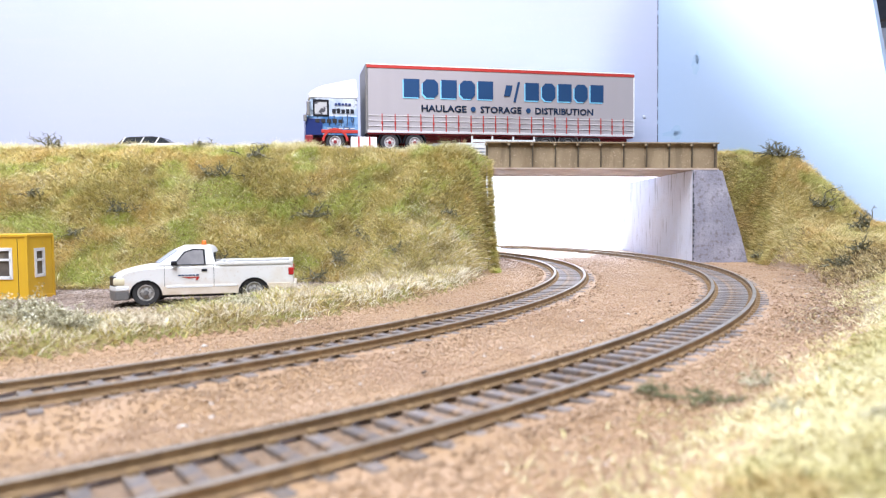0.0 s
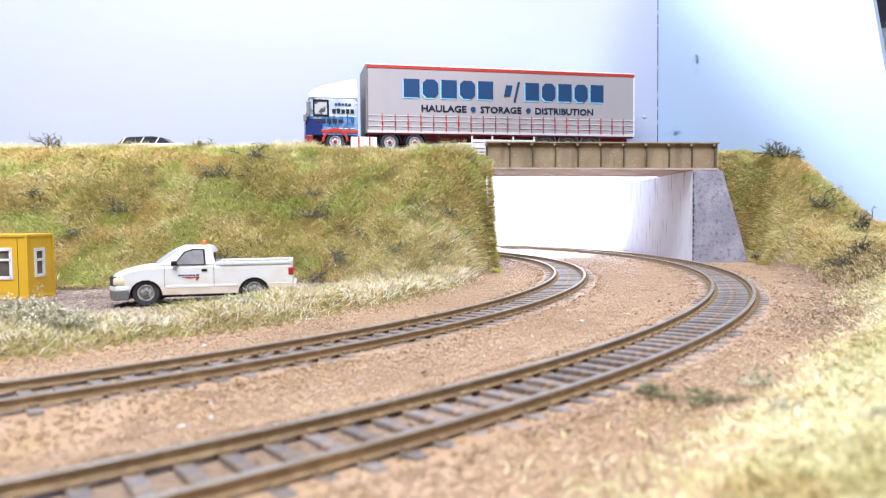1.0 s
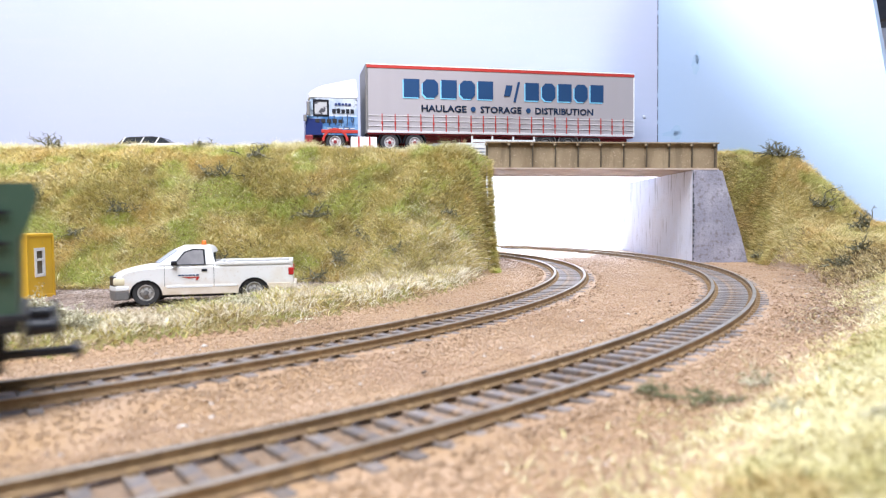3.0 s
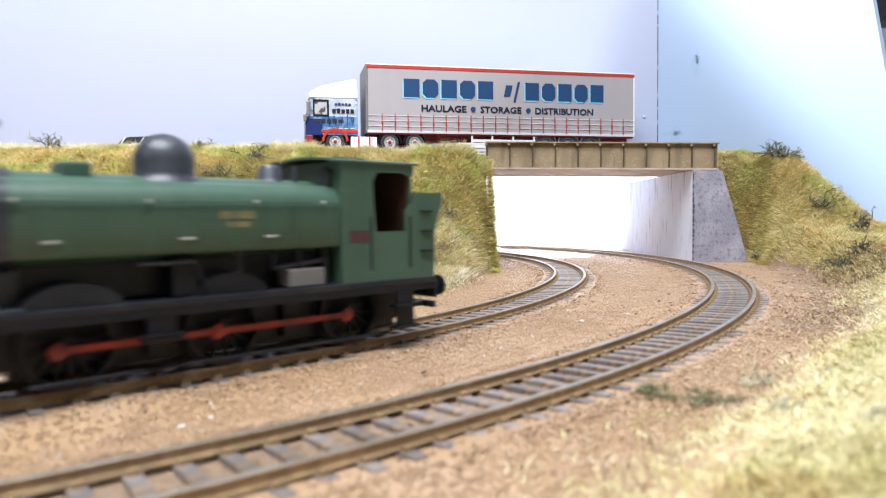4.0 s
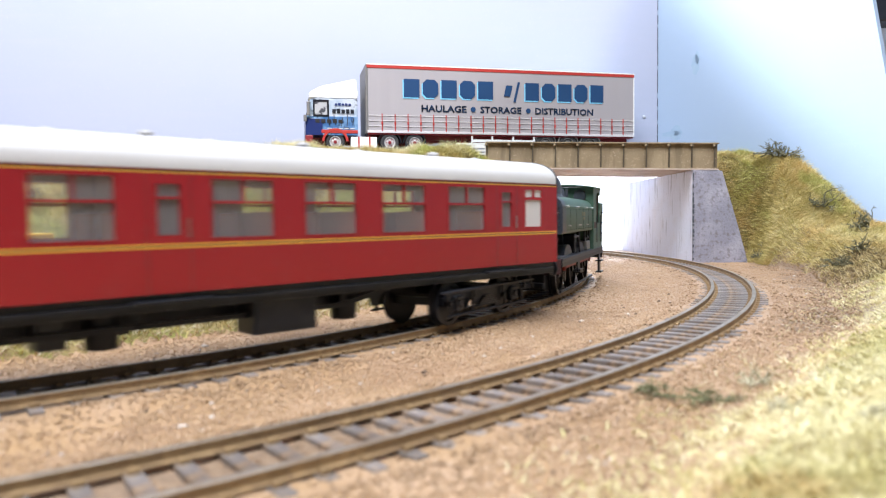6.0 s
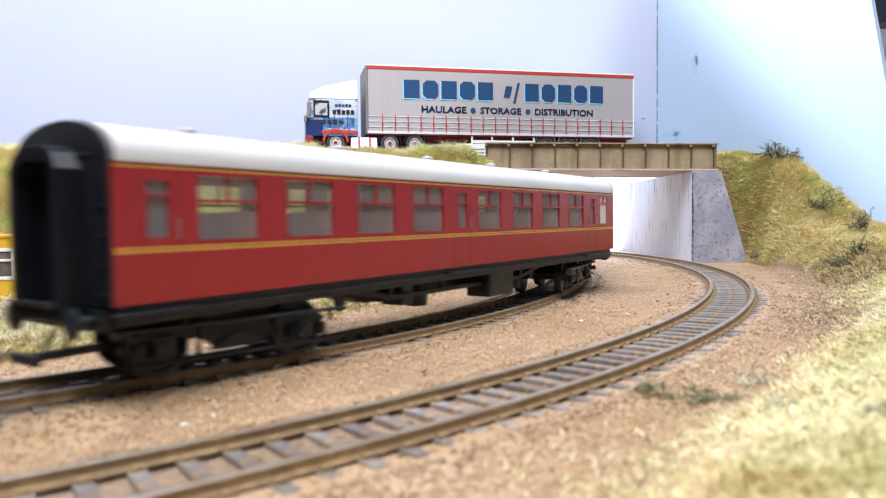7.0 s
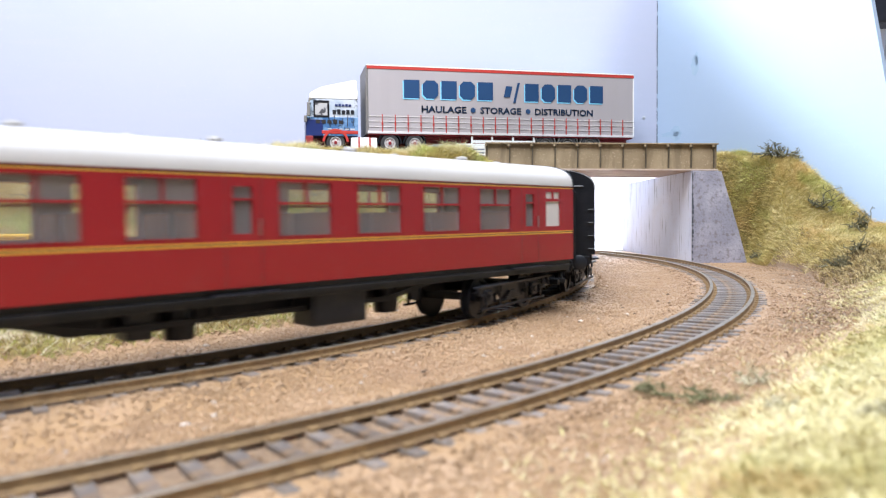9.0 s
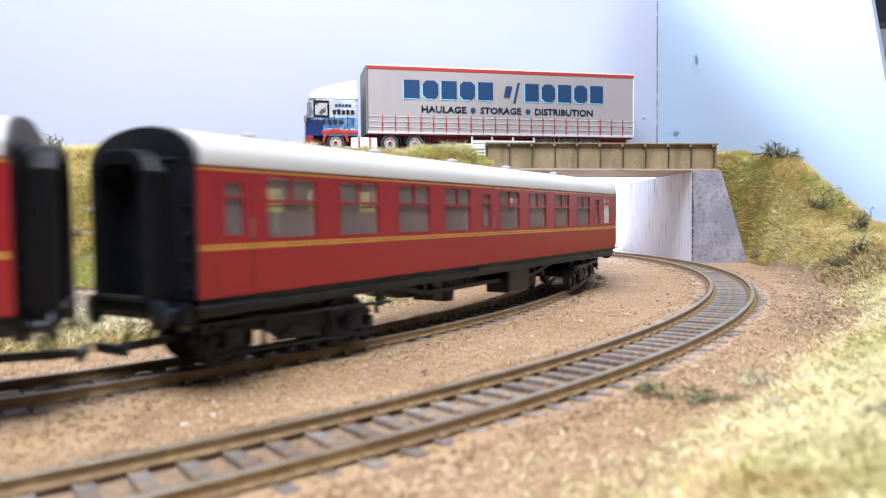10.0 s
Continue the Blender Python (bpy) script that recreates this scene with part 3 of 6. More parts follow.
def wheel_bm(r, w, spokes=0, flange=0.7):
    """A flanged wheel in the xz plane, its face towards -y."""
    bm = bmesh.new()
    if spokes:
        lathe(bm, [(r - 1.3, w), (r, w), (r, w * 0.3), (r - 0.1, 0), (r - 1.3, 0), (r - 1.3, w)], 28, "y", caps=False)
        lathe(bm, [(0.1, w * 0.8), (1.6, w * 0.8), (1.7, 0.0), (0.1, 0.0)], 12, "y")
        for k in range(spokes):
            a = 2 * math.pi * k / spokes
            c, s = math.cos(a), math.sin(a)
            tube(bm, (1.4 * c, w * 0.5, 1.4 * s), ((r - 1) * c, w * 0.5, (r - 1) * s), 0.35, seg=5)
        lathe(bm, [(r - 1.2, w), (r + flange, w), (r + flange, w + 0.6), (r - 1.2, w + 0.6)], 28, "y", caps=False)
    else:
        lathe(bm, [(0.1, -0.4), (1.2, -0.4), (1.4, 0.5), (r - 1.4, 0.7), (r - 1.2, 0), (r, 0), (r, w), (r + flange, w), (r + flange, w + 0.6), (0.1, w + 0.6)], 24, "y")
    return bm


BIG_WINDOWS = [-101.3, -77.0, -52.0, -27.6, 9.0, 33.5, 58.0, 83.0]
SMALL_WINDOWS = [(-118.2, 5.6), (-8.6, 5.8), (101.2, 5.4)]


def build_bogie(root, x, turn):
    bm = bmesh.new()
    box(bm, -6, 6, -12, 12, 7.5, 11.5, 0.4)
    box(bm, -22, -20.6, -12, 12, 6.5, 9)
    box(bm, 20.6, 22, -12, 12, 6.5, 9)
    bogie = part("bogie", bm, BLACK, root, at=mpose(x, 0, 0, 0, 0, turn))
    for s in (-1, 1):
        y = s * 13.2
        bm = bmesh.new()
        prism(bm, [(-23, 9.2), (-20, 11.4), (20, 11.4), (23, 9.2), (22, 8.0), (9, 8.0), (6, 5.6), (-6, 5.6), (-9, 8.0), (-22, 8.0)], y - 0.7, y + 0.7)
        part("side_frame", bm, BLACK, bogie)
        for wx in (-17, 17):
            bm = bmesh.new()
            box(bm, wx - 2.3, wx + 2.3, y - 1.2 + s * 0.6, y + 1.2 + s * 0.6, 4.8, 9.6, 0.5)
            tube(bm, (wx, y + s * 1.2, 7.2), (wx, y + s * 2.3, 7.2), 1.3, 1.1, 10)
            part("axle_box", bm, GREY_BLACK, bogie)
        bm = bmesh.new()
        for q in range(5):
            box(bm, -6.5 + q, 6.5 - q, y + s * 0.8 - 0.7, y + s * 0.8 + 0.7, 5.0 + q * 0.65, 5.5 + q * 0.65)
        part("leaf_spring", bm, GREY_BLACK, bogie)
        bm = bmesh.new()
        box(bm, -24, 24, y + s * 2.0 - 0.5, y + s * 2.0 + 0.5, 3.4, 4.2, 0.2)
        for q in (-22, -10, 10, 22):
            box(bm, q - 0.5, q + 0.5, y + s * 1.6 - 0.3, y + s * 1.6 + 0.3, 4.0, 8.2)
        part("step_board", bm, BLACK, bogie)
        bm = bmesh.new()
        box(bm, -28, 28, y + s * 2.6 - 0.9, y + s * 2.6 + 0.9, 10.9, 11.6, 0.2)
        for q in (-24, -9, 9, 24):
            box(bm, q - 0.4, q + 0.4, y + s * 1.6 - 0.4, y + s * 1.6 + 0.4, 8.4, 11.0)
        part("upper_step_board", bm, GREY_BLACK, bogie, "worn black upper footboard")
        for wx in (-17, 17):
            for o in (-3.6, 3.6):
                bm = bmesh.new()
                lathe(bm, [(1.1 if q % 2 else 0.75, q * 0.25) for q in range(13)], 8, "z", (wx + o, y + s * 1.2, 5.4))
                part("coil_spring", bm, BLACK, bogie)
    for wx in (-17, 17):
        bm = bmesh.new()
        tube(bm, (0, -11, 0), (0, 11, 0), 0.8, seg=8)
        for s in (1, -1):
            w = wheel_bm(6.9, 2.2)
            w.transform(Matrix.Translation((0, s * -10.6, 0)) @ Matrix.Rotation(0 if s > 0 else math.pi, 4, "Z"))
            me = bpy.data.meshes.new("tmp")
            w.to_mesh(me)
            w.free()
            bm.from_mesh(me)
            bpy.data.meshes.remove(me)
        part("wheelset", bm, GREY_BLACK, bogie, "black coach wheels on an axle", smooth=True, at=mpose(wx, 0, 6.9))


def build_coach():
    root = thing("railway_coach", "maroon model railway coach with off-white roof and yellow lining", "coach", group="coaches of the train")
    zb, zt, h = 17.6, 45.8, 127.5
    holes = [(c - 8.1, c + 8.1, 29.3, 43.3) for c in BIG_WINDOWS] + [(c - w / 2, c + w / 2, 30.4, 41.6) for c, w in SMALL_WINDOWS]
    holes += [(110.6, 119.0, 30.2, 39.2), (110.6, 114.3, 40.2, 42.6), (115.3, 119.0, 40.2, 42.6)]
    for s in (-1, 1):
        bm = bmesh.new()
        pierced(bm, -h, h, zb, zt, holes, s * 18.0, s * 16.9)
        part("side", bm, MAROON, root)
        y = s * 18.0
        for z0, z1, m, nm in ((27.5, 27.85, CREAM_LINE, "lining"), (27.85, 28.2, BLACK_LINE, "lining"), (28.2, 28.5, CREAM_LINE, "lining"), (43.95, 44.25, CREAM_LINE, "lining"), (44.25, 44.55, BLACK_LINE, "lining")):
            bm = bmesh.new()
            box(bm, -h + 0.3, h - 0.3, y - 0.03 if s > 0 else y - 0.06, y + 0.06 if s > 0 else y + 0.03, z0, z1)
            part(nm, bm, m, root, "yellow lining" if m is CREAM_LINE else "black lining")
        for c in BIG_WINDOWS:
            bm = bmesh.new()
            for a in ((c - 8.1, c - 7.75, 29.3, 43.3), (c + 7.75, c + 8.1, 29.3, 43.3), (c - 8.1, c + 8.1, 29.3, 29.65), (c - 8.1, c + 8.1, 42.95, 43.3), (c - 8.1, c + 8.1, 37.4, 38.0), (c - 0.22, c + 0.22, 37.9, 43.0)):
                box(bm, a[0], a[1], min(s * 17.2, s * 18.12), max(s * 17.2, s * 18.12), a[2], a[3])
            win = part("window", bm, MAROON, root, "window with a bar and two sliding vents above")
            bm = bmesh.new()
            box(bm, c - 7.75, c + 7.75, min(s * 17.3, s * 17.45), max(s * 17.3, s * 17.45), 29.65, 42.95)
            part("pane", bm, GLASS, win).visible_shadow = False
        for c, w in SMALL_WINDOWS:
            bm = bmesh.new()
            for a in ((c - w / 2, c - w / 2 + 0.4, 30.4, 41.6), (c + w / 2 - 0.4, c + w / 2, 30.4, 41.6), (c - w / 2, c + w / 2, 38.3, 38.8)):
                box(bm, a[0], a[1], min(s * 17.2, s * 18.1), max(s * 17.2, s * 18.1), a[2], a[3])
            win = part("door_window", bm, MAROON, root, "narrow droplight window of a door")
            bm = bmesh.new()
            box(bm, c - w / 2 + 0.4, c + w / 2 - 0.4, min(s * 17.3, s * 17.45), max(s * 17.3, s * 17.45), 30.4, 41.6)
            part("pane", bm, GLASS, win).visible_shadow = False
            bm = bmesh.new()
            tube(bm, (c + 4.2, s * 18.5, 30), (c + 4.2, s * 18.5, 34), 0.18, seg=6)
            part("door_handrail", bm, STEEL, root, "small metal handrail")
            bm = bmesh.new()
            for q in (c - 4.6, c + 4.9):
                box(bm, q - 0.07, q + 0.07, min(s * 17.9, s * 18.04), max(s * 17.9, s * 18.04), 18, 43.5)
            part("door_gap", bm, BLACK_LINE, root, "dark door gap")
        bm = bmesh.new()
        for a in ((110.6, 119.0, 30.2, 39.2), (110.6, 114.3, 40.2, 42.6), (115.3, 119.0, 40.2, 42.6)):
            box(bm, a[0], a[1], min(s * 17.3, s * 17.6), max(s * 17.3, s * 17.6), a[2], a[3])
        part("frosted_window", bm, FROSTED, root, "white frosted window")
        # unseen pale lining added to make the windows look brighter
        bm = bmesh.new()
        pierced(bm, -h + 1.2, h - 1.2, 20.1, 44.7, holes, s * 16.8, s * 16.4)
        part("inner_lining", bm, PALE_LINING, root, "pale grey inner side")
        # solebar and footboard
        bm = bmesh.new()
        box(bm, -h + 1, h - 1, min(s * 15.2, s * 16.8), max(s * 15.2, s * 16.8), 13.6, 17.6, 0.2)
        box(bm, -h + 2, h - 2, min(s * 16.4, s * 18.2), max(s * 16.4, s * 18.2), 15.2, 15.9)
        for q in (-119, -8, 100):
            box(bm, q - 9, q + 9, min(s * 16.8, s * 19.6), max(s * 16.8, s * 19.6), 15.6, 16.3, 0.15)
        part("solebar", bm, GREY_BLACK, root, "black solebar with footboards")
    # roof
    arc = [(18.2 * math.cos(a), 45.3 + 8.3 * math.sin(a) ** 0.8) for a in [math.pi * k / 20 for k in range(21)]]
    bm = bmesh.new()
    prism(bm, [(18.2, 44.9)] + arc + [(-18.2, 44.9)], -h, h, "x")
    part("roof", bm, ROOF, root, "off-white domed roof", smooth=True)
    for q in (-h + 0.05, h - 0.65):
        bm = bmesh.new()
        prism(bm, [(18.35, 44.9)] + [(u * 1.008, v + 0.12) for u, v in arc] + [(-18.35, 44.9)], q, q + 0.6, "x")
        part("roof_rim", bm, GREY_BLACK, root, "dark rim at the roof's end")
    for k, q in enumerate((-101, -77, -52, -27, -8, 10, 34, 57, 82, 108)):
        bm = bmesh.new()
        lathe(bm, [(1.7, -0.4), (1.6, 0.5), (2.0, 0.6), (1.9, 1.1), (0.2, 1.5)], 12, "z", (q, 3.5 if k % 2 else -3.5, 53.3))
        part("roof_vent", bm, ROOF, root, smooth=True)
    # ends with gangway
    for e in (-1, 1):
        bm = bmesh.new()
        prism(bm, [(17.9, zb), (17.9, 45.5)] + [(u * 0.98, v - 0.2) for u, v in arc] + [(-17.9, 45.5), (-17.9, zb)], e * h - 0.9, e * h + 0.35, "x")
        part("end_wall", bm, BLACK, root, "black coach end")
        bm = bmesh.new()
        x0, x1 = sorted((e * h, e * (h + 5.8)))
        outer = [(-9.5, 15), (9.5, 15), (9.5, 43.5), (7.6, 46.6), (4, 48.0), (-4, 48.0), (-7.6, 46.6), (-9.5, 43.5)]
        inner = [(-6.2, 18), (6.2, 18), (6.2, 42), (4.6, 44.6), (-4.6, 44.6), (-6.2, 42)]
        for (a, b), (c, d) in zip(outer, outer[1:] + outer[:1]):
            n = Vector((b + 0.0 - d, c - a)).normalized() * 2.6
            prism(bm, [(a, b), (c, d), (c + n.x, d + n.y), (a + n.x, b + n.y)], x0, x1, "x")
        for q in range(5):
            xx = e * (h + 0.8 + q * 1.1)
            for (a, b), (c, d) in zip(outer, outer[1:] + outer[:1]):
                tube(bm, (xx, a, b), (xx, c, d), 0.45, seg=5)
        bl = part("gangway", bm, BLACK, root, "black corridor bellows")
        bm = bmesh.new()
        prism(bm, inner, e * h + e * 0.4, e * h + e * 0.6, "x")
        part("corridor_door", bm, DARK_BROWN, bl, "dark brown corridor door")
        bm = bmesh.new()
        box(bm, *sorted((e * (h + 5.2), e * (h + 6.3))), -7, 7, 17.2, 18.2)
        part("tread_plate", bm, STEEL, bl, "bare metal tread plate")
        for s in (-1, 1):
            bm = bmesh.new()
            tube(bm, (e * h, s * 11.4, 14.6), (e * (h + 4.5), s * 11.4, 14.6), 1.3, 1.1, 12)
            lathe(bm, [(3.1, 0), (3.1, 0.5), (2.4, 0.9), (0.2, 1.0)] if e > 0 else [(3.1, 0), (3.1, -0.5), (2.4, -0.9), (0.2, -1.0)], 18, "x", (e * (h + 4.5), s * 11.4, 14.6))
            part("buffer", bm, GREY_BLACK, root, "black round buffer", smooth=True)
            # far-side steps are silver: the sky's reflection on them is put into colour
            for z in (20, 25.5, 31, 36.5):
                bm = bmesh.new()
                tube(bm, (e * (h + 1.3), s * 15.2, z), (e * (h + 1.3), s * (19.6 if s > 0 else 17.6), z), 0.3, seg=6)
                part("end_step", bm, SILVER if s > 0 else BLACK, root, "small end step")
        bm = bmesh.new()
        box(bm, *sorted((e * (h - 1), e * (h + 1.2))), -15.5, 15.5, 12.6, 17.0, 0.2)
        part("headstock", bm, BLACK, root, "black buffer beam")
        bm = bmesh.new()
        box(bm, *sorted((e * (h - 12), e * (h + 8.6))), -1.2, 1.2, 6.6, 8.2, 0.3)
        box(bm, *sorted((e * (h + 7.4), e * (h + 8.8))), -5.5, 5.5, 6.4, 8.4, 0.3)
        part("coupling", bm, GREY_BLACK, root, "black hook-and-bar coupling")
        bm = bmesh.new()
        tube(bm, (e * (h + 1.2), 3, 12), (e * (h + 3.2), 3.5, 6.5), 0.5, seg=6)
        tube(bm, (e * (h + 1.2), -4, 12), (e * (h + 3.0), -4.2, 7), 0.5, seg=6)
        part("brake_hose", bm, BLACK, root, "black hose")
        bm = bmesh.new()
        tube(bm, (e * (h + 0.9), -13, 46.2), (e * (h + 0.9), 13, 46.6), 0.45, seg=6)
        part("end_handrail", bm, GREY_BLACK, root, "curved handrail over the gangway")
        build_bogie(root, e * 93, e * 12.3)
    # underframe
    bm = bmesh.new()
    box(bm, -h + 1, h - 1, -15.2, 15.2, 15.5, 17.5)
    part("floor_pan", bm, BLACK, root)
    bm = bmesh.new()
    prism(bm, [(-66, 15.6), (-44, 8.6), (46, 8.6), (66, 15.6)], -6, 6)
    part("centre_beam", bm, BLACK, root, "black underframe between the boxes")
    for s in (-1, 1):
        bm = bmesh.new()
        prism(bm, [(-62, 14), (-40, 9.5), (40, 9.5), (62, 14), (60, 15), (39, 10.8), (-39, 10.8), (-60, 15)], s * 12.2, s * 13.2)
        for q in (-40, -14, 14, 40):
            box(bm, q - 0.6, q + 0.6, min(s * 12.2, s * 13.2), max(s * 12.2, s * 13.2), 9.5, 15.5)
        part("truss_rod", bm, BLACK, root, "black truss frame")
    for x0, x1, y0, y1, z0 in ((12, 30, -15.6, -6, 5.2), (-24, -10, 5, 15, 6.0), (-34, -28, -12, -4, 7)):
        bm = bmesh.new()
        box(bm, x0, x1, y0, y1, z0, 15.5, 0.4)
        box(bm, x0 + 1, x1 - 1, y0 - 0.25, y0 + 0.1, z0 + 1.5, 14.0)
        part("battery_box", bm, GREY_BLACK, root, "black equipment box")
    for q in (-20, 44):
        bm = bmesh.new()
        lathe(bm, [(0.5, -4.5), (3.6, -4), (3.8, 0), (3.6, 4), (0.5, 4.5)], 16, "z", (q, -7, 9.5))
        part("vacuum_cylinder", bm, BLACK, root, smooth=True)
    for q in (-60, 52):
        bm = bmesh.new()
        prism(bm, [(q - 3, 15.5), (q + 3, 15.5), (q + 1, 8.5), (q - 1, 8.5)], -11.5, -10.3)
        part("brake_hanger", bm, BLACK, root)
    # interior: floor, partitions and seat pairs
    bm = bmesh.new()
    box(bm, -h + 1, h - 1, -16.6, 16.6, 18, 20)
    part("interior_floor", bm, SEAT, root)
    for q in (-113, -13.5, -3, 94, 106):
        bm = bmesh.new()
        box(bm, q - 0.5, q + 0.5, -16.6, 16.6, 20, 45.2)
        part("partition", bm, PALE_LINING, root, "pale grey inner partition")
    for c in BIG_WINDOWS:
        for s in (-1, 1):
            bm = bmesh.new()
            for o in (-9.5, 9.5):
                prism(bm, [(c + o - 1.2, 20), (c + o + 1.2, 20), (c + o + 0.8, 35.5), (c + o - 0.8, 35.5)], s * 4.0, s * 15.6)
                box(bm, min(c + o, c + o * 0.35), max(c + o, c + o * 0.35), min(s * 4, s * 15.6), max(s * 4, s * 15.6), 24.5, 26.5)
            part("seat_pair", bm, SEAT, root, "brown facing seats")
    return root


DARK_BROWN = mat("dark_brown_door", (0.05, 0.028, 0.018), 0.6, spots=[(80, 0.45, 0.65, (0.08, 0.04, 0.025), 0.6)])
SEAT = mat("brown_interior", (0.46, 0.2, 0.11), 0.6, spots=[(60, 0.45, 0.65, (0.56, 0.3, 0.19), 0.7)])
# pale coach inside, chosen to bounce light into the windows
PALE_LINING = mat("pale_lining", (0.66, 0.64, 0.65), 0.6, spots=[(60, 0.45, 0.65, (0.56, 0.53, 0.53), 0.6)])
DULL_RED = mat("grimy_red", (0.085, 0.024, 0.022), 0.65, spots=[(200, 0.45, 0.65, (0.06, 0.035, 0.035), 0.8)])
ROD_RED = mat("oily_red", (0.36, 0.035, 0.022), 0.45, spots=[(90, 0.46, 0.62, (0.1, 0.022, 0.02), 0.85), (500, 0.5, 0.65, (0.2, 0.03, 0.02), 0.5)])
BRASS = mat("brass_lettering", (0.21, 0.19, 0.09), 0.5, spots=[(200, 0.45, 0.65, (0.12, 0.14, 0.08), 0.6)])
SMOKEBOX = mat("smokebox_grey", (0.032, 0.037, 0.048), 0.38, spots=[(60, 0.45, 0.65, (0.07, 0.076, 0.094), 0.6), (400, 0.58, 0.7, (0.12, 0.125, 0.14), 0.4)])
COAL_RED = mat("cab_interior_red", (0.35, 0.06, 0.03), 0.6, spots=[(120, 0.45, 0.65, (0.22, 0.05, 0.03), 0.6)])


def build_loco():
    root = thing("tank_locomotive", "green pannier tank steam locomotive with black chassis, bunker first", "locomotive")
    bm = bmesh.new()
    box(bm, -60.0, 57.4, -16.2, 16.2, 15.4, 17.0, 0.25)
    part("running_plate", bm, GREY_BLACK, root, "grey-black running plate")
    # paler than the running plate: light reflected on top is put into its colour
    bm = bmesh.new()
    box(bm, -59.8, -44.5, -15.4, 15.4, 17.0, 17.5, 0.15)
    part("front_footplate", bm, SMOKEBOX, root, "front footplate in a paler grey")
    for s in (-1, 1):
        bm = bmesh.new()
        tube(bm, (-58.5, s * 12.5, 17.4), (-58.5, s * 12.5, 21.5), 0.45, seg=6)
        box(bm, -59.1, -57.9, s * 12.5 - 0.8, s * 12.5 + 0.8, 20.6, 21.8, 0.1)
        part("lamp_iron", bm, GREY_BLACK, root, "small upright lamp iron")
        bm = bmesh.new()
        tube(bm, (-54.2, s * 13.6, 30.0), (-55.6, s * 13.6, 30.0), 0.3, seg=6)
        tube(bm, (-54.2, s * 13.6, 37.6), (-55.6, s * 13.6, 37.6), 0.3, seg=6)
        tube(bm, (-55.6, s * 13.6, 30.0), (-55.6, s * 13.6, 37.6), 0.3, seg=6)
        part("front_handrail", bm, SMOKEBOX, root, "small dark handrail beside the smokebox")
    for s in (-1, 1):
        bm = bmesh.new()
        box(bm, -59.8, 57.2, min(s * 15.3, s * 16.1), max(s * 15.3, s * 16.1), 13.6, 15.4)
        part("valance", bm, BLACK, root)
        # pannier tank
        y = s * 15.2
        prof = [(s * 6.0, 26.6), (s * 14.6, 26.6), (y, 27.4), (y, 37.2), (s * 14.4, 39.6), (s * 12.6, 41.2), (s * 10.0, 42.0), (s * 4.0, 42.4)]
        bm = bmesh.new()
        prism(bm, prof, -46.5, 25.5, "x")
        tank = part("pannier_tank", bm, GREEN, root, "green side tank with rounded top", smooth=True)
        bm = bmesh.new()
        for q in (-37, -22, -3, 12, 24):
            box(bm, q - 0.25, q + 0.25, min(y, y + s * 0.15), max(y, y + s * 0.15), 27.6, 37.0)
        part("tank_seam", bm, GREEN, tank)
        bm = bmesh.new()
        tube(bm, (-51, s * 15.9, 37.6), (25, s * 15.9, 37.6), 0.22, seg=6)
        part("handrail", bm, GREEN, tank, "thin green handrail")
        for q in (-46, -22, 2, 20):
            bm = bmesh.new()
            tube(bm, (q, s * 15.0, 37.6), (q, s * 16.4, 37.6), 0.42, seg=8)
            part("handrail_knob", bm, DULL_RIM, tank, "bright handrail knob")
        for q in (-40, -14, 6):
            bm = bmesh.new()
            box(bm, q - 1.6, q + 1.6, min(y, y + s * 0.8), max(y, y + s * 0.8), 29.4, 29.9, 0.1)
            part("tank_step", bm, DULL_RIM, tank, "small step")
        bm = bmesh.new()
        box(bm, -6.5, 2.0, min(y, y + s * 0.12), max(y, y + s * 0.12), 33.8, 35.6)
        box(bm, -5.0, 0.6, min(y, y + s * 0.12), max(y, y + s * 0.12), 31.9, 33.2)
        part("tank_emblem", bm, BRASS, tank, "faded gold emblem")
        bm = bmesh.new()
        for k in range(34):
            q = -45 + k * 2.05
            for z in (28.0, 36.6):
                box(bm, q - 0.16, q + 0.16, min(y, y + s * 0.14), max(y, y + s * 0.14), z - 0.16, z + 0.16)
        part("rivet_row", bm, GREEN, tank, "rows of green rivets")
        # tank fronts
        bm = bmesh.new()
        prism(bm, [(u * 1.006, v + (0.1 if v > 30 else -0.1)) for u, v in prof], -54.4, -46.5, "x")
        part("tank_front", bm, SMOKEBOX, tank, "dull black tank front", smooth=True)
        # cab side with door opening and bunker
        bm = bmesh.new()
        outl = [(25.5, 17), (57.0, 17), (57.4, 30), (60.4, 38.5), (60.4, 40.6), (49.8, 40.6), (49.0, 37.5), (46.6, 35.4), (46.6, 30), (36.5, 30), (36.0, 35.5), (35.5, 43.0), (37.0, 45.6), (46.0, 45.8), (48.8, 44.6), (49.6, 46.0), (49.6, 48.2), (25.5, 48.2)]
        prism(bm, outl, s * 14.9, s * 15.7)
        cab = part("cab_side", bm, GREEN, root, "green cab side with an open doorway")
        bm = bmesh.new()
        tube(bm, (34.6, s * 16.1, 20), (34.6, s * 16.1, 34), 0.25, seg=6)
        tube(bm, (48.0, s * 16.1, 20), (48.0, s * 16.1, 34), 0.25, seg=6)
        part("grab_rail", bm, GREY_BLACK, cab, "thin grab rail")
        bm = bmesh.new()
        box(bm, 28, 34, min(s * 15.7, s * 15.85), max(s * 15.7, s * 15.85), 27.5, 30.5)
        part("number_plate", bm, DULL_RED, cab, "small red plate")
        bm = bmesh.new()
        for z in (24, 29.5, 35):
            box(bm, 52, 56, min(s * 15.7, s * 16.6), max(s * 15.7, s * 16.6), z, z + 0.7)
        part("lamp_iron", bm, GREY_BLACK, cab)
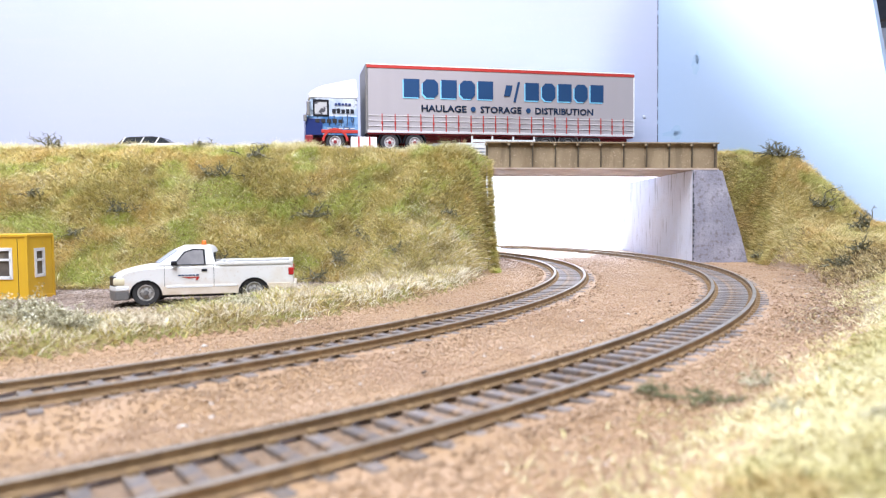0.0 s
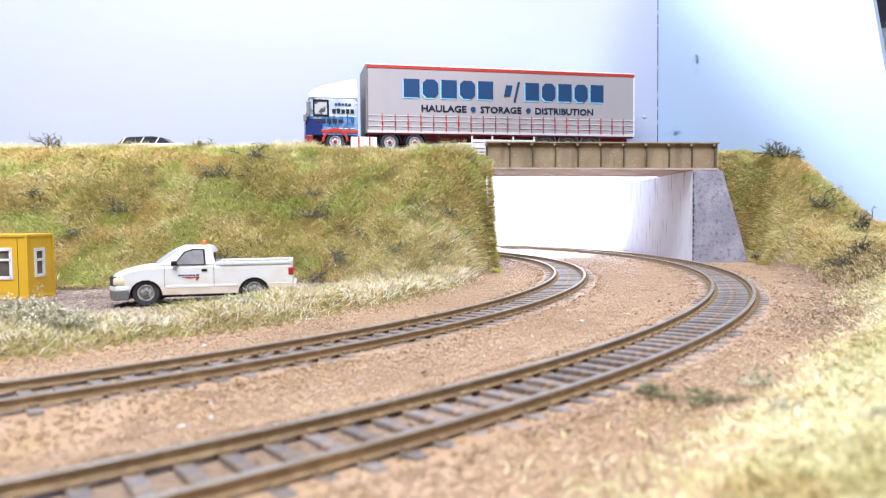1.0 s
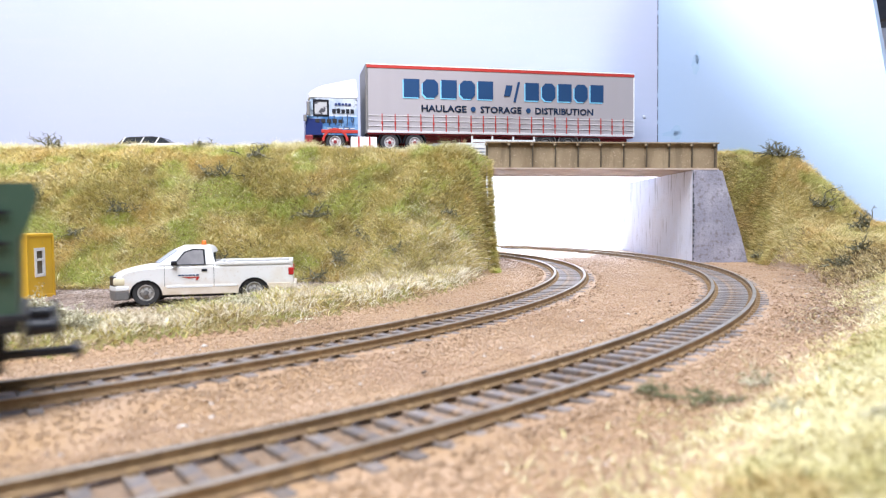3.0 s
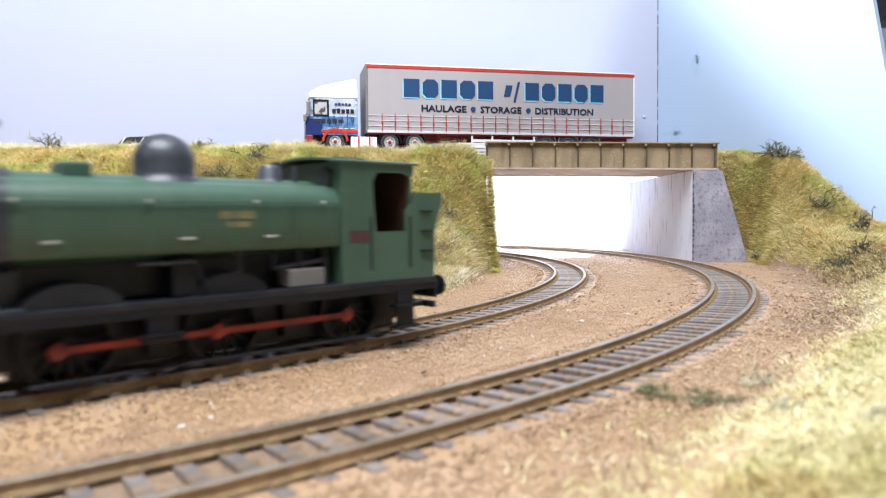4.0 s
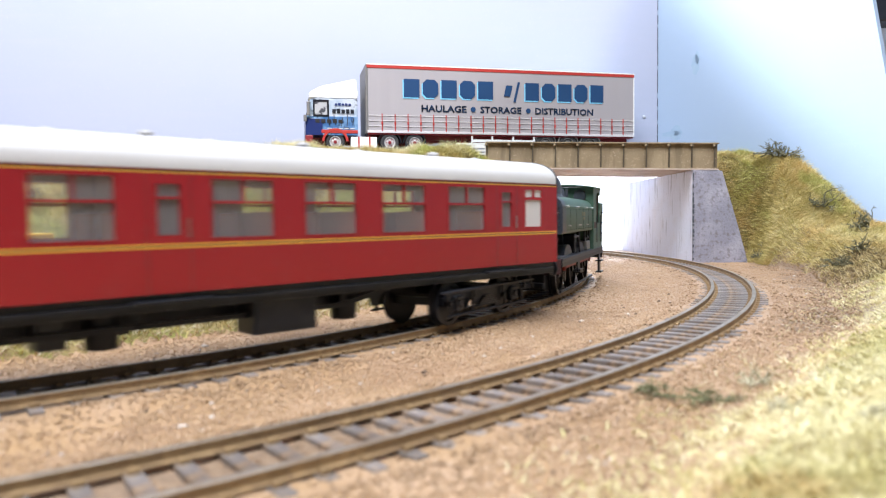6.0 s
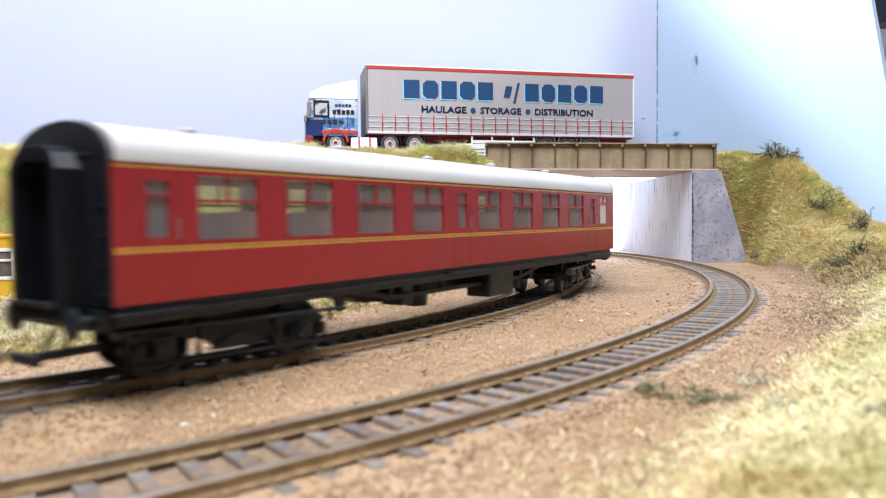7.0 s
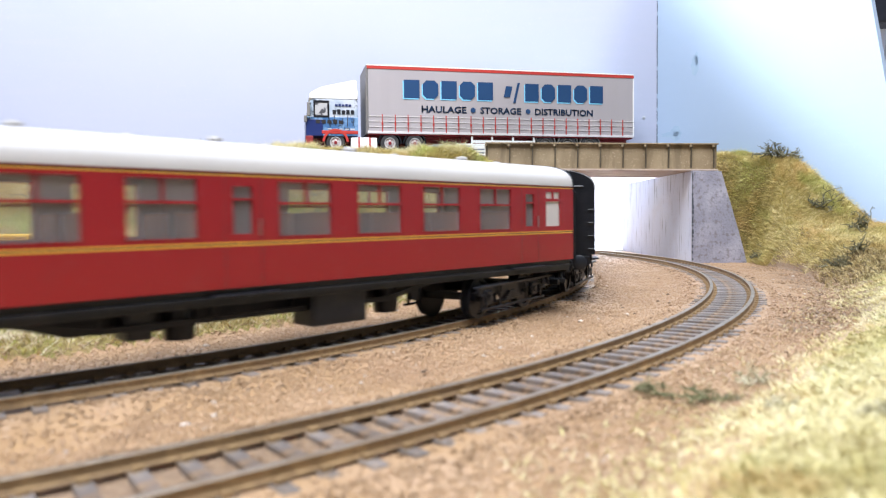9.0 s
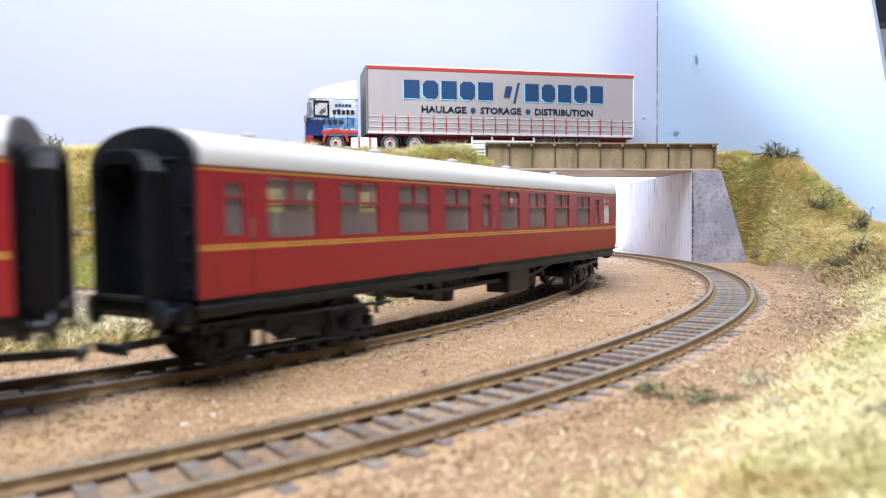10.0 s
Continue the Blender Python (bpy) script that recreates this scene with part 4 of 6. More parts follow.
        # cab steps
        for q, low in ((46.0, 3.6), (-20.0, 8.6)):
            bm = bmesh.new()
            box(bm, q - 3.0, q + 3.0, min(s * 15.2, s * 15.9), max(s * 15.2, s * 15.9), low, 15.4)
            for z in (low, 9.5):
                box(bm, q - 4.2, q + 4.2, min(s * 14.2, s * 17.2), max(s * 14.2, s * 17.2), z, z + 0.7)
            part("footstep", bm, BLACK, root, "black footstep hanging from the running plate")
        # frames, splashers, wheels, rods
        bm = bmesh.new()
        box(bm, -52, 54, min(s * 6.2, s * 7.2), max(s * 6.2, s * 7.2), 5.0, 16)
        part("frame", bm, BLACK, root)
        for q in (-36, -3.6):
            bm = bmesh.new()
            arc = [(q + 9.8 * math.cos(a), 15.0 + 6.6 * math.sin(a)) for a in [math.pi * k / 14 for k in range(15)]]
            prism(bm, arc, s * 9.0, s * 14.0)
            part("splasher", bm, GREY_BLACK if q < -20 else BLACK, root, "rounded black splasher", smooth=True)
        for q in (-36, -3.6, 31.7):
            w = wheel_bm(9.3, 2.3, 14)
            tube(w, (2.9, -0.2, 0), (2.9, -1.4, 0), 0.9, seg=8)
            prism(w, [(9.0 * math.cos(b), 9.0 * math.sin(b)) for b in (2.5, 2.8, 3.14, 3.48, 3.78)], 0.2, 1.6)
            if s > 0:
                w.transform(Matrix.Rotation(math.pi, 4, "Z"))
            part("driving_wheel", w, BLACK, root, "black spoked driving wheel", smooth=True, at=mpose(q, s * 10.3 * 1.0, 9.3))
        bm = bmesh.new()
        for a, b in ((-36, -3.6), (-3.6, 31.7)):
            prism(bm, [(a, -0.7), (b, -0.7), (b, 0.7), (a, 0.7)], s * 12.0, s * 12.5)
        for q in (-36, -3.6, 31.7):
            lathe(bm, [(1.6, s * 11.6), (1.7, s * 11.9), (1.7, s * 12.7), (0.7, s * 13.0)], 14, "y", (q, 0, 0))
        part("coupling_rod", bm, ROD_RED, root, "red coupling rod", smooth=False, at=mpose(0, 0, 9.3 - 2.9))
        # sandboxes, toolboxes, injector
        bm = bmesh.new()
        box(bm, -2 + 13, 22 - 1, min(s * 9, s * 14.6), max(s * 9, s * 14.6), 17, 21.5, 0.4)
        part("toolbox", bm, GREY_TRIM, root, "grey toolbox on the running plate")
        bm = bmesh.new()
        tube(bm, (8, s * 13.5, 22), (22, s * 13.5, 23.4), 0.6, seg=8)
        tube(bm, (22, s * 13.5, 23.4), (22, s * 13.5, 17), 0.5, seg=8)
        tube(bm, (-1, s * 12.5, 17), (-1, s * 12.5, 26.5), 0.7, seg=8)
        part("injector_pipe", bm, GREY_BLACK, root, "dark pipework")
        bm = bmesh.new()
        tube(bm, (-24, s * 14.2, 24.5), (-12, s * 14.2, 24.5), 0.5, seg=6)
        tube(bm, (-12, s * 14.2, 24.5), (-9, s * 14.2, 17.2), 0.5, seg=6)
        box(bm, -16.5, -11.0, min(s * 8, s * 13.4), max(s * 8, s * 13.4), 17.0, 25.5, 0.5)
        for q in (-7, 0, 7):
            tube(bm, (q + 14, s * 14.0, 21.5), (q + 14, s * 14.0, 26.6), 0.45, seg=6)
        part("pipework", bm, BLACK, root, "black clutter of pipes under the tank")
        for x in (-21, 12):
            bm = bmesh.new()
            box(bm, x, x + 4, min(s * 7, s * 9.6), max(s * 7, s * 9.6), 4.5, 15.4, 0.4)
            part("brake_gear", bm, BLACK, root)
        # guard rail bar near the rail
        bm = bmesh.new()
        tube(bm, (-44, s * 12.2, 2.2), (42, s * 12.2, 2.2), 0.5, seg=6)
        part("brake_rod", bm, GREY_BLACK, root)
        # buffers
        for e, x in ((-1, -60.0), (1, 57.4)):
            bm = bmesh.new()
            tube(bm, (x, s * 11.2, 13.8), (x + e * 5, s * 11.2, 13.8), 1.7, 1.4, 14)
            d = (0, 0.6, 1.1, 1.2)
            lathe(bm, [(r, e * q) for r, q in zip((3.0, 3.0, 2.2, 0.2), d)], 18, "x", (x + e * 5, s * 11.2, 13.8))
            part("buffer", bm, [DULL_RED if e < 0 else GREY_BLACK], root, "grimy red buffer" if e < 0 else "black round buffer", smooth=True)
    for e, x in ((-1, -60.0), (1, 57.4)):
        bm = bmesh.new()
        box(bm, *sorted((x, x + e * 0.8)), -15.6, 15.6, 10.8, 16.8, 0.2)
        part("buffer_beam", bm, DULL_RED if e < 0 else GREY_BLACK, root, "dull red buffer beam" if e < 0 else "dark buffer beam")
        bm = bmesh.new()
        box(bm, *sorted((x - e * 8, x + e * 9.5)), -1.2, 1.2, 6.4, 8.0, 0.3)
        box(bm, *sorted((x + e * 8.4, x + e * 9.8)), -5.5, 5.5, 6.2, 8.2, 0.3)
        part("coupling", bm, GREY_BLACK, root, "black hook-and-bar coupling")
    # boiler, smokebox
    bm = bmesh.new()
    tube(bm, (-51, 0, 33.2), (26, 0, 33.2), 10.6, 10.6, 40)
    part("boiler", bm, GREEN, root, "green boiler", smooth=True)
    bm = bmesh.new()
    lathe(bm, [(0.2, -58.2), (4, -58.0), (8.6, -56.8), (8.8, -56.2), (10.9, -56.0), (11.0, -44.0), (10.6, -43.8)], 40, "x", (0, 0, 33.2))
    tube(bm, (-59.2, 0, 33.2), (-57.6, 0, 33.2), 0.9, seg=10)
    tube(bm, (-58.9, 0, 33.2), (-58.9, 2.6, 35), 0.35, seg=6)
    tube(bm, (-58.9, 0, 33.2), (-58.9, -2.4, 31), 0.35, seg=6)
    for z in (29.5, 36.8):
        box(bm, -57.8, -56.8, -8, 3, z - 0.4, z + 0.4)
    for k in range(14):
        a = 2 * math.pi * k / 14
        tube(bm, (-56.1, 9.9 * math.cos(a), 33.2 + 9.9 * math.sin(a)), (-56.5, 9.9 * math.cos(a), 33.2 + 9.9 * math.sin(a)), 0.3, seg=5)
    smoke = part("smokebox", bm, SMOKEBOX, root, "dull grey-black smokebox with round door", smooth=True)
    bm = bmesh.new()
    for q in (-13.5, -10.5, 10.5, 13.5):
        tube(bm, (-54, q, 35 if abs(q) > 12 else 39), (-57.4, q, 35 if abs(q) > 12 else 39), 0.35, seg=6)
    part("lamp_bracket", bm, STEEL, smoke, "small metal bracket")
    bm = bmesh.new()
    box(bm, -53, -44, -8, 8, 17, 24.5, 0.5)
    part("smokebox_saddle", bm, SMOKEBOX, root)
    # black block added to darken the gaps behind the wheels
    bm = bmesh.new()
    box(bm, -46, 50, -6, 6, 2.6, 15.5, 0.5)
    part("ashpan", bm, BLACK, root)
    # black block added to fill the see-through gap below the tanks
    bm = bmesh.new()
    box(bm, -45, 25, -7, 7, 17, 25.5, 0.5)
    part("valve_gear_cover", bm, BLACK, root)
    bm = bmesh.new()
    lathe(bm, [(4.2, 0), (3.2, 0.8), (2.5, 2.2), (2.4, 8.0), (2.6, 9.0), (3.3, 9.4), (3.4, 10.4), (2.7, 10.8), (2.2, 10.6), (2.0, 8.5)], 24, "z", (-48, 0, 43.2))
    part("chimney", bm, SMOKEBOX, root, "tall black chimney with a lip", smooth=True)
    bm = bmesh.new()
    lathe(bm, [(8.4, -1.0), (7.0, 0.3), (6.6, 1.6), (6.7, 4.4)] + [(6.7 * math.cos(a), 4.4 + 6.2 * math.sin(a)) for a in (0.25, 0.55, 0.85, 1.15, 1.4, 1.55)], 28, "z", (-12.5, 0, 42.9))
    part("steam_dome", bm, SMOKEBOX, root, "big dull grey steam dome", smooth=True)
    bm = bmesh.new()
    box(bm, -35.0, -29.0, -4.2, 4.2, 42.0, 46.0, 0.6)
    part("tank_filler", bm, GREEN, root, "green tank filler box")
    bm = bmesh.new()
    lathe(bm, [(4.0, 0), (3.2, 1.2), (2.9, 3.6), (2.2, 4.4), (1.2, 4.4)], 20, "z", (14.5, 0, 43.0))
    part("safety_valve", bm, SMOKEBOX, root, "dark safety valve cover", smooth=True)
    bm = bmesh.new()
    tube(bm, (18, 3, 43), (18, 3, 48.5), 0.9, seg=10)
    tube(bm, (20, -3, 43), (20, -3, 47.5), 0.8, seg=10)
    part("whistle", bm, SMOKEBOX, root, "dark whistle")
    # cab
    bm = bmesh.new()
    pierced(bm, -14.9, 14.9, 17, 48.2, [(-11.5, -6.0, 41.6, 46.4), (6.0, 11.5, 41.6, 46.4)], 25.5, 26.3)
    bm.transform(Matrix(((0, 1, 0, 0), (1, 0, 0, 0), (0, 0, 1, 0), (0, 0, 0, 1))))
    front = part("cab_front", bm, GREEN, root, "green cab front with two lookout windows")
    for s in (-1, 1):
        bm = bmesh.new()
        lathe(bm, [(2.9, -0.3), (3.1, 0.0), (2.6, 0.3), (2.5, 0.0)], 20, "x", (25.0, s * 8.75, 44.0))
        part("window_rim", bm, SMOKEBOX, front, "round window rim", smooth=True)
    bm = bmesh.new()
    box(bm, 48.8, 49.6, -14.9, 14.9, 30, 48.2)
    box(bm, 56.2, 57.0, -14.9, 14.9, 17, 38)
    part("bunker_back", bm, GREEN, root, "green bunker back")
    bm = bmesh.new()
    box(bm, 49.5, 57, -14.8, 14.8, 17, 37.5, 0.4)
    part("bunker_load", bm, BLACK, root, "black coal load")
    roof = [(-16.4, 47.8), (-16.4, 48.4), (-12, 49.1), (-6, 49.6), (0, 49.8), (6, 49.6), (12, 49.1), (16.4, 48.4), (16.4, 47.8), (12, 48.5), (6, 49.0), (0, 49.2), (-6, 49.0), (-12, 48.5)]
    bm = bmesh.new()
    prism(bm, roof, 22.5, 51.0, "x")
    box(bm, 30, 41, -5, 5, 49.5, 50.2)
    part("cab_roof", bm, GREEN, root, "dark green cab roof", smooth=False)
    bm = bmesh.new()
    box(bm, 27, 33, -9, 9, 17.2, 40, 0.6)
    box(bm, 27, 48, -14.7, 14.7, 17.0, 18)
    part("backhead", bm, COAL_RED, root, "red-brown cab interior")
    # blocks added to close the open cab: red-brown below, dark for its shade
    bm = bmesh.new()
    box(bm, 33.4, 48.6, 2, 6, 18.2, 36)
    part("cab_seat", bm, COAL_RED, root, "red-brown lower block inside the cab")
    bm = bmesh.new()
    box(bm, 33.2, 48.7, 6, 14.7, 18.2, 47.5)
    part("cab_lining", bm, DARK_BROWN, root, "dark brown block for the shaded cab inside")
    bm = bmesh.new()
    box(bm, 47.9, 48.7, -14.6, 14.6, 18.2, 47.4)
    part("cab_rear_lining", bm, DARK_BROWN, root, "dark brown sheet for the shaded rear of the cab")
    return root

# ---- road vehicles and cabin ----
ORANGE = mat("amber_beacon", (0.85, 0.2, 0.03), 0.3)
TAIL_RED = mat("tail_lamp_red", (0.45, 0.02, 0.02), 0.25)
HEADLAMP = mat("headlamp_clear", (0.78, 0.7, 0.48), 0.2)
DUSTY_WHITE = mat("dusty_white_paint", (0.82, 0.81, 0.79), 0.35, spots=[(90, 0.5, 0.75, (0.7, 0.62, 0.5), 0.6), (900, 0.6, 0.75, (0.6, 0.5, 0.4), 0.4)])
DULL_RIM = mat("dull_alloy", (0.5, 0.48, 0.45), 0.4, spots=[(500, 0.45, 0.65, (0.16, 0.14, 0.12), 0.7)])
DUSTY_SKIRT = mat("dirt_splashed_white", (0.75, 0.67, 0.56), 0.6, spots=[(120, 0.4, 0.65, (0.64, 0.52, 0.38), 0.8)])
splashed(DUSTY_WHITE, 5, 11, (0.62, 0.48, 0.32))
GREY_TRIM = mat("grey_trim", (0.16, 0.155, 0.15), 0.5, spots=[(200, 0.5, 0.7, (0.22, 0.2, 0.18), 0.6)])
PALE_BAND = mat("pale_grey_band", (0.6, 0.57, 0.57), 0.5)
CAB_PANE = mat("cab_window", (0.42, 0.42, 0.43), 0.15, spots=[(170, 0.5, 0.56, (0.04, 0.04, 0.05), 0.9)])
CHASSIS_RED = mat("chassis_dark_red", (0.22, 0.015, 0.02), 0.45)
CAB_SILVER = mat("cab_silver_blue", (0.5, 0.54, 0.6), 0.3, spots=[(70, 0.45, 0.6, (0.28, 0.36, 0.46), 0.8), (240, 0.58, 0.64, (0.03, 0.04, 0.06), 0.75)])


def lettering(text, x, z, height, width, y, material, parent, name="lettering"):
    """Words in the built-in font as a thin mesh on a side that faces -y, fitted to a height and a width."""
    cu = bpy.data.curves.new("text", "FONT")
    cu.body, cu.extrude, cu.offset = text, 0.0, 0.026
    cu.resolution_u = 2
    tmp = new("text_source", cu)
    bpy.context.view_layer.update()
    me = bpy.data.meshes.new_from_object(tmp.evaluated_get(bpy.context.evaluated_depsgraph_get()))
    bpy.data.objects.remove(tmp)
    co = np.array([v.co[:] for v in me.vertices])
    lo, hi = co.min(0), co.max(0)
    bm = bmesh.new()
    bm.from_mesh(me)
    bpy.data.meshes.remove(me)
    for v in bm.verts:
        u, w = (v.co.x - lo[0]) / (hi[0] - lo[0]) * width, (v.co.y - lo[1]) / (hi[1] - lo[1]) * height
        v.co = (x + u, y, z + w)
    bmesh.ops.solidify(bm, geom=bm.faces[:], thickness=0.08)
    return part(name, bm, material, parent)


def road_wheel(parent, x, y, r, w, s=-1, rim=None, hub=None):
    """A tyre with its rim, the outer face towards s * y."""
    bm = bmesh.new()
    lathe(bm, [(0.05, w * 0.5), (r * 0.57, w * 0.5), (r * 0.6, 0.15), (r * 0.64, 0), (r * 0.92, 0), (r, w * 0.2), (r, w * 0.8), (r * 0.92, w), (r * 0.62, w)], 26, "y")
    if s > 0:
        bm.transform(Matrix.Rotation(math.pi, 4, "Z"))
    wheel = part("wheel", bm, TYRE, parent, "black tyre", smooth=True, at=mpose(x, y, r))
    bm = bmesh.new()
    lathe(bm, [(r * 0.6, 0.1), (r * 0.56, 0.05), (r * 0.5, w * 0.3), (r * 0.32, w * 0.16), (0.05, w * 0.14)], 20, "y", caps=False)
    if s > 0:
        bm.transform(Matrix.Rotation(math.pi, 4, "Z"))
    part("rim", bm, rim or STEEL, wheel, "pale rim", smooth=True)
    bm = bmesh.new()
    for k in range(6):
        a = k * math.pi / 3
        tube(bm, (r * 0.36 * math.cos(a), -0.1, r * 0.36 * math.sin(a)), (r * 0.36 * math.cos(a), w * 0.2, r * 0.36 * math.sin(a)), r * 0.05, seg=6)
    lathe(bm, [(r * 0.17, -0.35), (r * 0.2, 0.4), (0.02, 0.4)], 10, "y")
    if s > 0:
        bm.transform(Matrix.Rotation(math.pi, 4, "Z"))
    part("hub", bm, hub or GREY_TRIM, wheel, "wheel hub and nuts")
    return wheel


LORRY = mpose(-57.7, 534.4, ROAD_Z, 0, 0, 12.9)


def build_trailer():
    root = thing("semi_trailer", "grey curtain-sided lorry trailer with red top rail and blue lettering", "trailer", LORRY)
    L, W, b, H = 228.0, 42.0, 14.8, 53.0
    bm = bmesh.new()
    box(bm, 0.8, L - 0.8, 0.6, W - 0.6, b + 2.0, b + H - 1.6)
    part("load_box", bm, GREYCURTAIN, root, "flat grey curtain")
    for y0, y1 in ((0.0, 0.6), (W - 0.6, W)):
        bm = bmesh.new()
        pr = []
        for k in range(116):
            x = 0.8 + (L - 1.6) * k / 115
            pr.append((x, (0.12 * math.sin(k * 0.9) + 0.08 * math.sin(k * 2.3)) + 0.25))
        lo = [bm.verts.new((x, y0 + q, b + 2.0)) for x, q in pr]
        hi = [bm.verts.new((x, y0 + q * 0.2 + 0.2, b + H - 2.6)) for x, q in pr]
        for i in range(len(pr) - 1):
            bm.faces.new((lo[i], lo[i + 1], hi[i + 1], hi[i]))
        bmesh.ops.recalc_face_normals(bm, faces=bm.faces)
        part("curtain", bm, GREYCURTAIN, root, "slightly rippled grey curtain", smooth=True)
        bm = bmesh.new()
        box(bm, 0, L, y0 - 0.1, y1 + 0.1, b + H - 2.7, b + H - 0.3, 0.1)
        part("top_rail", bm, RED, root, "red top rail")
        bm = bmesh.new()
        box(bm, 0, L, y0 - 0.1, y1 + 0.1, b, b + 2.0, 0.15)
        part("bottom_rail", bm, PALE_BAND, root, "pale grey bottom rail")
    bm = bmesh.new()
    box(bm, -0.2, L + 0.2, -0.2, W + 0.2, b + H - 0.4, b + H + 0.5, 0.2)
    part("roof", bm, WHITE, root, "white trailer roof")
    bm = bmesh.new()
    box(bm, -1.0, 0.6, 0.4, W - 0.4, b, b + H, 0.2)
    part("headboard", bm, GREY_TRIM, root, "dark front bulkhead")
    bm = bmesh.new()
    box(bm, L - 0.8, L + 0.4, 0.4, W - 0.4, b, b + H, 0.2)
    part("rear_door", bm, WHITE, root, "white rear doors")
    for z in (13.6, 9.6, 5.4):
        bm = bmesh.new()
        box(bm, 1, L - 1, -0.14, 0.1, b + z - 0.28, b + z + 0.28)
        part("curtain_band", bm, PALE_BAND, root, "pale grey sewn band")
    for k in range(21):
        x = 11.5 + k * 10.3
        bm = bmesh.new()
        box(bm, x - 0.32, x + 0.32, -0.45, 0.1, b + 1.5, b + 15.0)
        box(bm, x - 0.6, x + 0.6, -0.75, 0.0, b + 6.6, b + 8.6, 0.1)
        part("strap", bm, RED, root, "red tensioning strap with buckle")
    # company title as plain blocks in its colours
    for x0, x1, n in ((29.0, 105.0, 5), (130.0, 202.0, 5)):
        w = (x1 - x0) / n
        for k in range(n):
            for off, m, y in ((-0.9, LIGHT_BLUE, -0.13), (0.0, BLUE, -0.2)):
                a, c = x0 + k * w + off, x0 + (k + 1) * w - 2.6 + off
                z0, z1 = b + 28.2 + off, b + 42.6 + off
                bm = bmesh.new()
                if k in (1, 3):
                    r = 3.0
                    o = [(a + r, z0), (c - r, z0), (c, z0 + r), (c, z1 - r), (c - r, z1), (a + r, z1), (a, z1 - r), (a, z0 + r)]
                else:
                    o = [(a, z0), (c, z0), (c, z1), (a, z1)]
                prism(bm, o, y, y + 0.1)
                part("title_block", bm, m, root, "dark blue title block" if m is BLUE else "pale blue block shadow")
    bm = bmesh.new()
    prism(bm, [(111.5, b + 31), (117, b + 31), (119, b + 40), (113.5, b + 40)], -0.2, -0.1)
    prism(bm, [(119.5, b + 26.5), (121.5, b + 26.5), (125.5, b + 43), (123.5, b + 43)], -0.2, -0.1)
    part("title_block", bm, BLUE, root, "small slanted blue mark")
    for text, x, w in (("HAULAGE", 43, 37), ("STORAGE", 91.5, 35), ("DISTRIBUTION", 138.5, 51.5)):
        lettering(text, x, b + 17.2, 5.4, w, -0.12, BLUE, root)
    for x in (85.5, 132.5):
        bm = bmesh.new()
        tube(bm, (x, -0.05, b + 19.9), (x, -0.32, b + 19.9), 2.1, seg=10)
        part("bullet", bm, BLUE, root, "round blue bullet")
    # chassis
    for y in (9, 31):
        bm = bmesh.new()
        box(bm, 2, L - 3, y - 1, y + 1, b - 4.2, b - 0.2)
        part("chassis_rail", bm, CHASSIS_RED, root, "dark red chassis rail")
    bm = bmesh.new()
    box(bm, 1, L - 1, 0.6, W - 0.6, b - 1.0, b - 0.05)
    part("floor_frame", bm, CHASSIS_RED, root)
    for y in (4, 36):
        bm = bmesh.new()
        box(bm, 76, 80, y, y + 3, 1.2, b - 1)
        box(bm, 73.5, 82.5, y - 1, y + 4, 0, 1.2)
        part("landing_leg", bm, CHASSIS_RED, root, "dark red landing leg")
    for x in (84, 101, 119, 137):
        bm = bmesh.new()
        box(bm, x, x + 1.4, 0.8, 2.2, 3.0, b)
        part("guard_post", bm, WHITE, root, "white side guard post")
    for z in (4.2, 8.6):
        bm = bmesh.new()
        box(bm, 84, 138, 0.6, 1.6, z, z + 2.2, 0.1)
        part("guard_rail", bm, WHITE, root, "white side guard rail")
    for x in (148, 168, 188):
        road_wheel(root, x, 1.2, 8.2, 6, -1, GREY_TRIM)
        road_wheel(root, x, W - 1.2, 8.2, 6, 1, GREY_TRIM)
        bm = bmesh.new()
        arc = [(x + 9.4 * math.cos(a), 8.2 + 9.4 * math.sin(a)) for a in [math.pi * k / 12 for k in range(13)]]
        inn = [(x + 8.8 * math.cos(a), 8.2 + 8.8 * math.sin(a)) for a in [math.pi * k / 12 for k in range(12, -1, -1)]]
        prism(bm, arc + inn, 0.9, 7.5)
        part("mudguard", bm, GREY_TRIM, root, "dark mudguard", smooth=False)


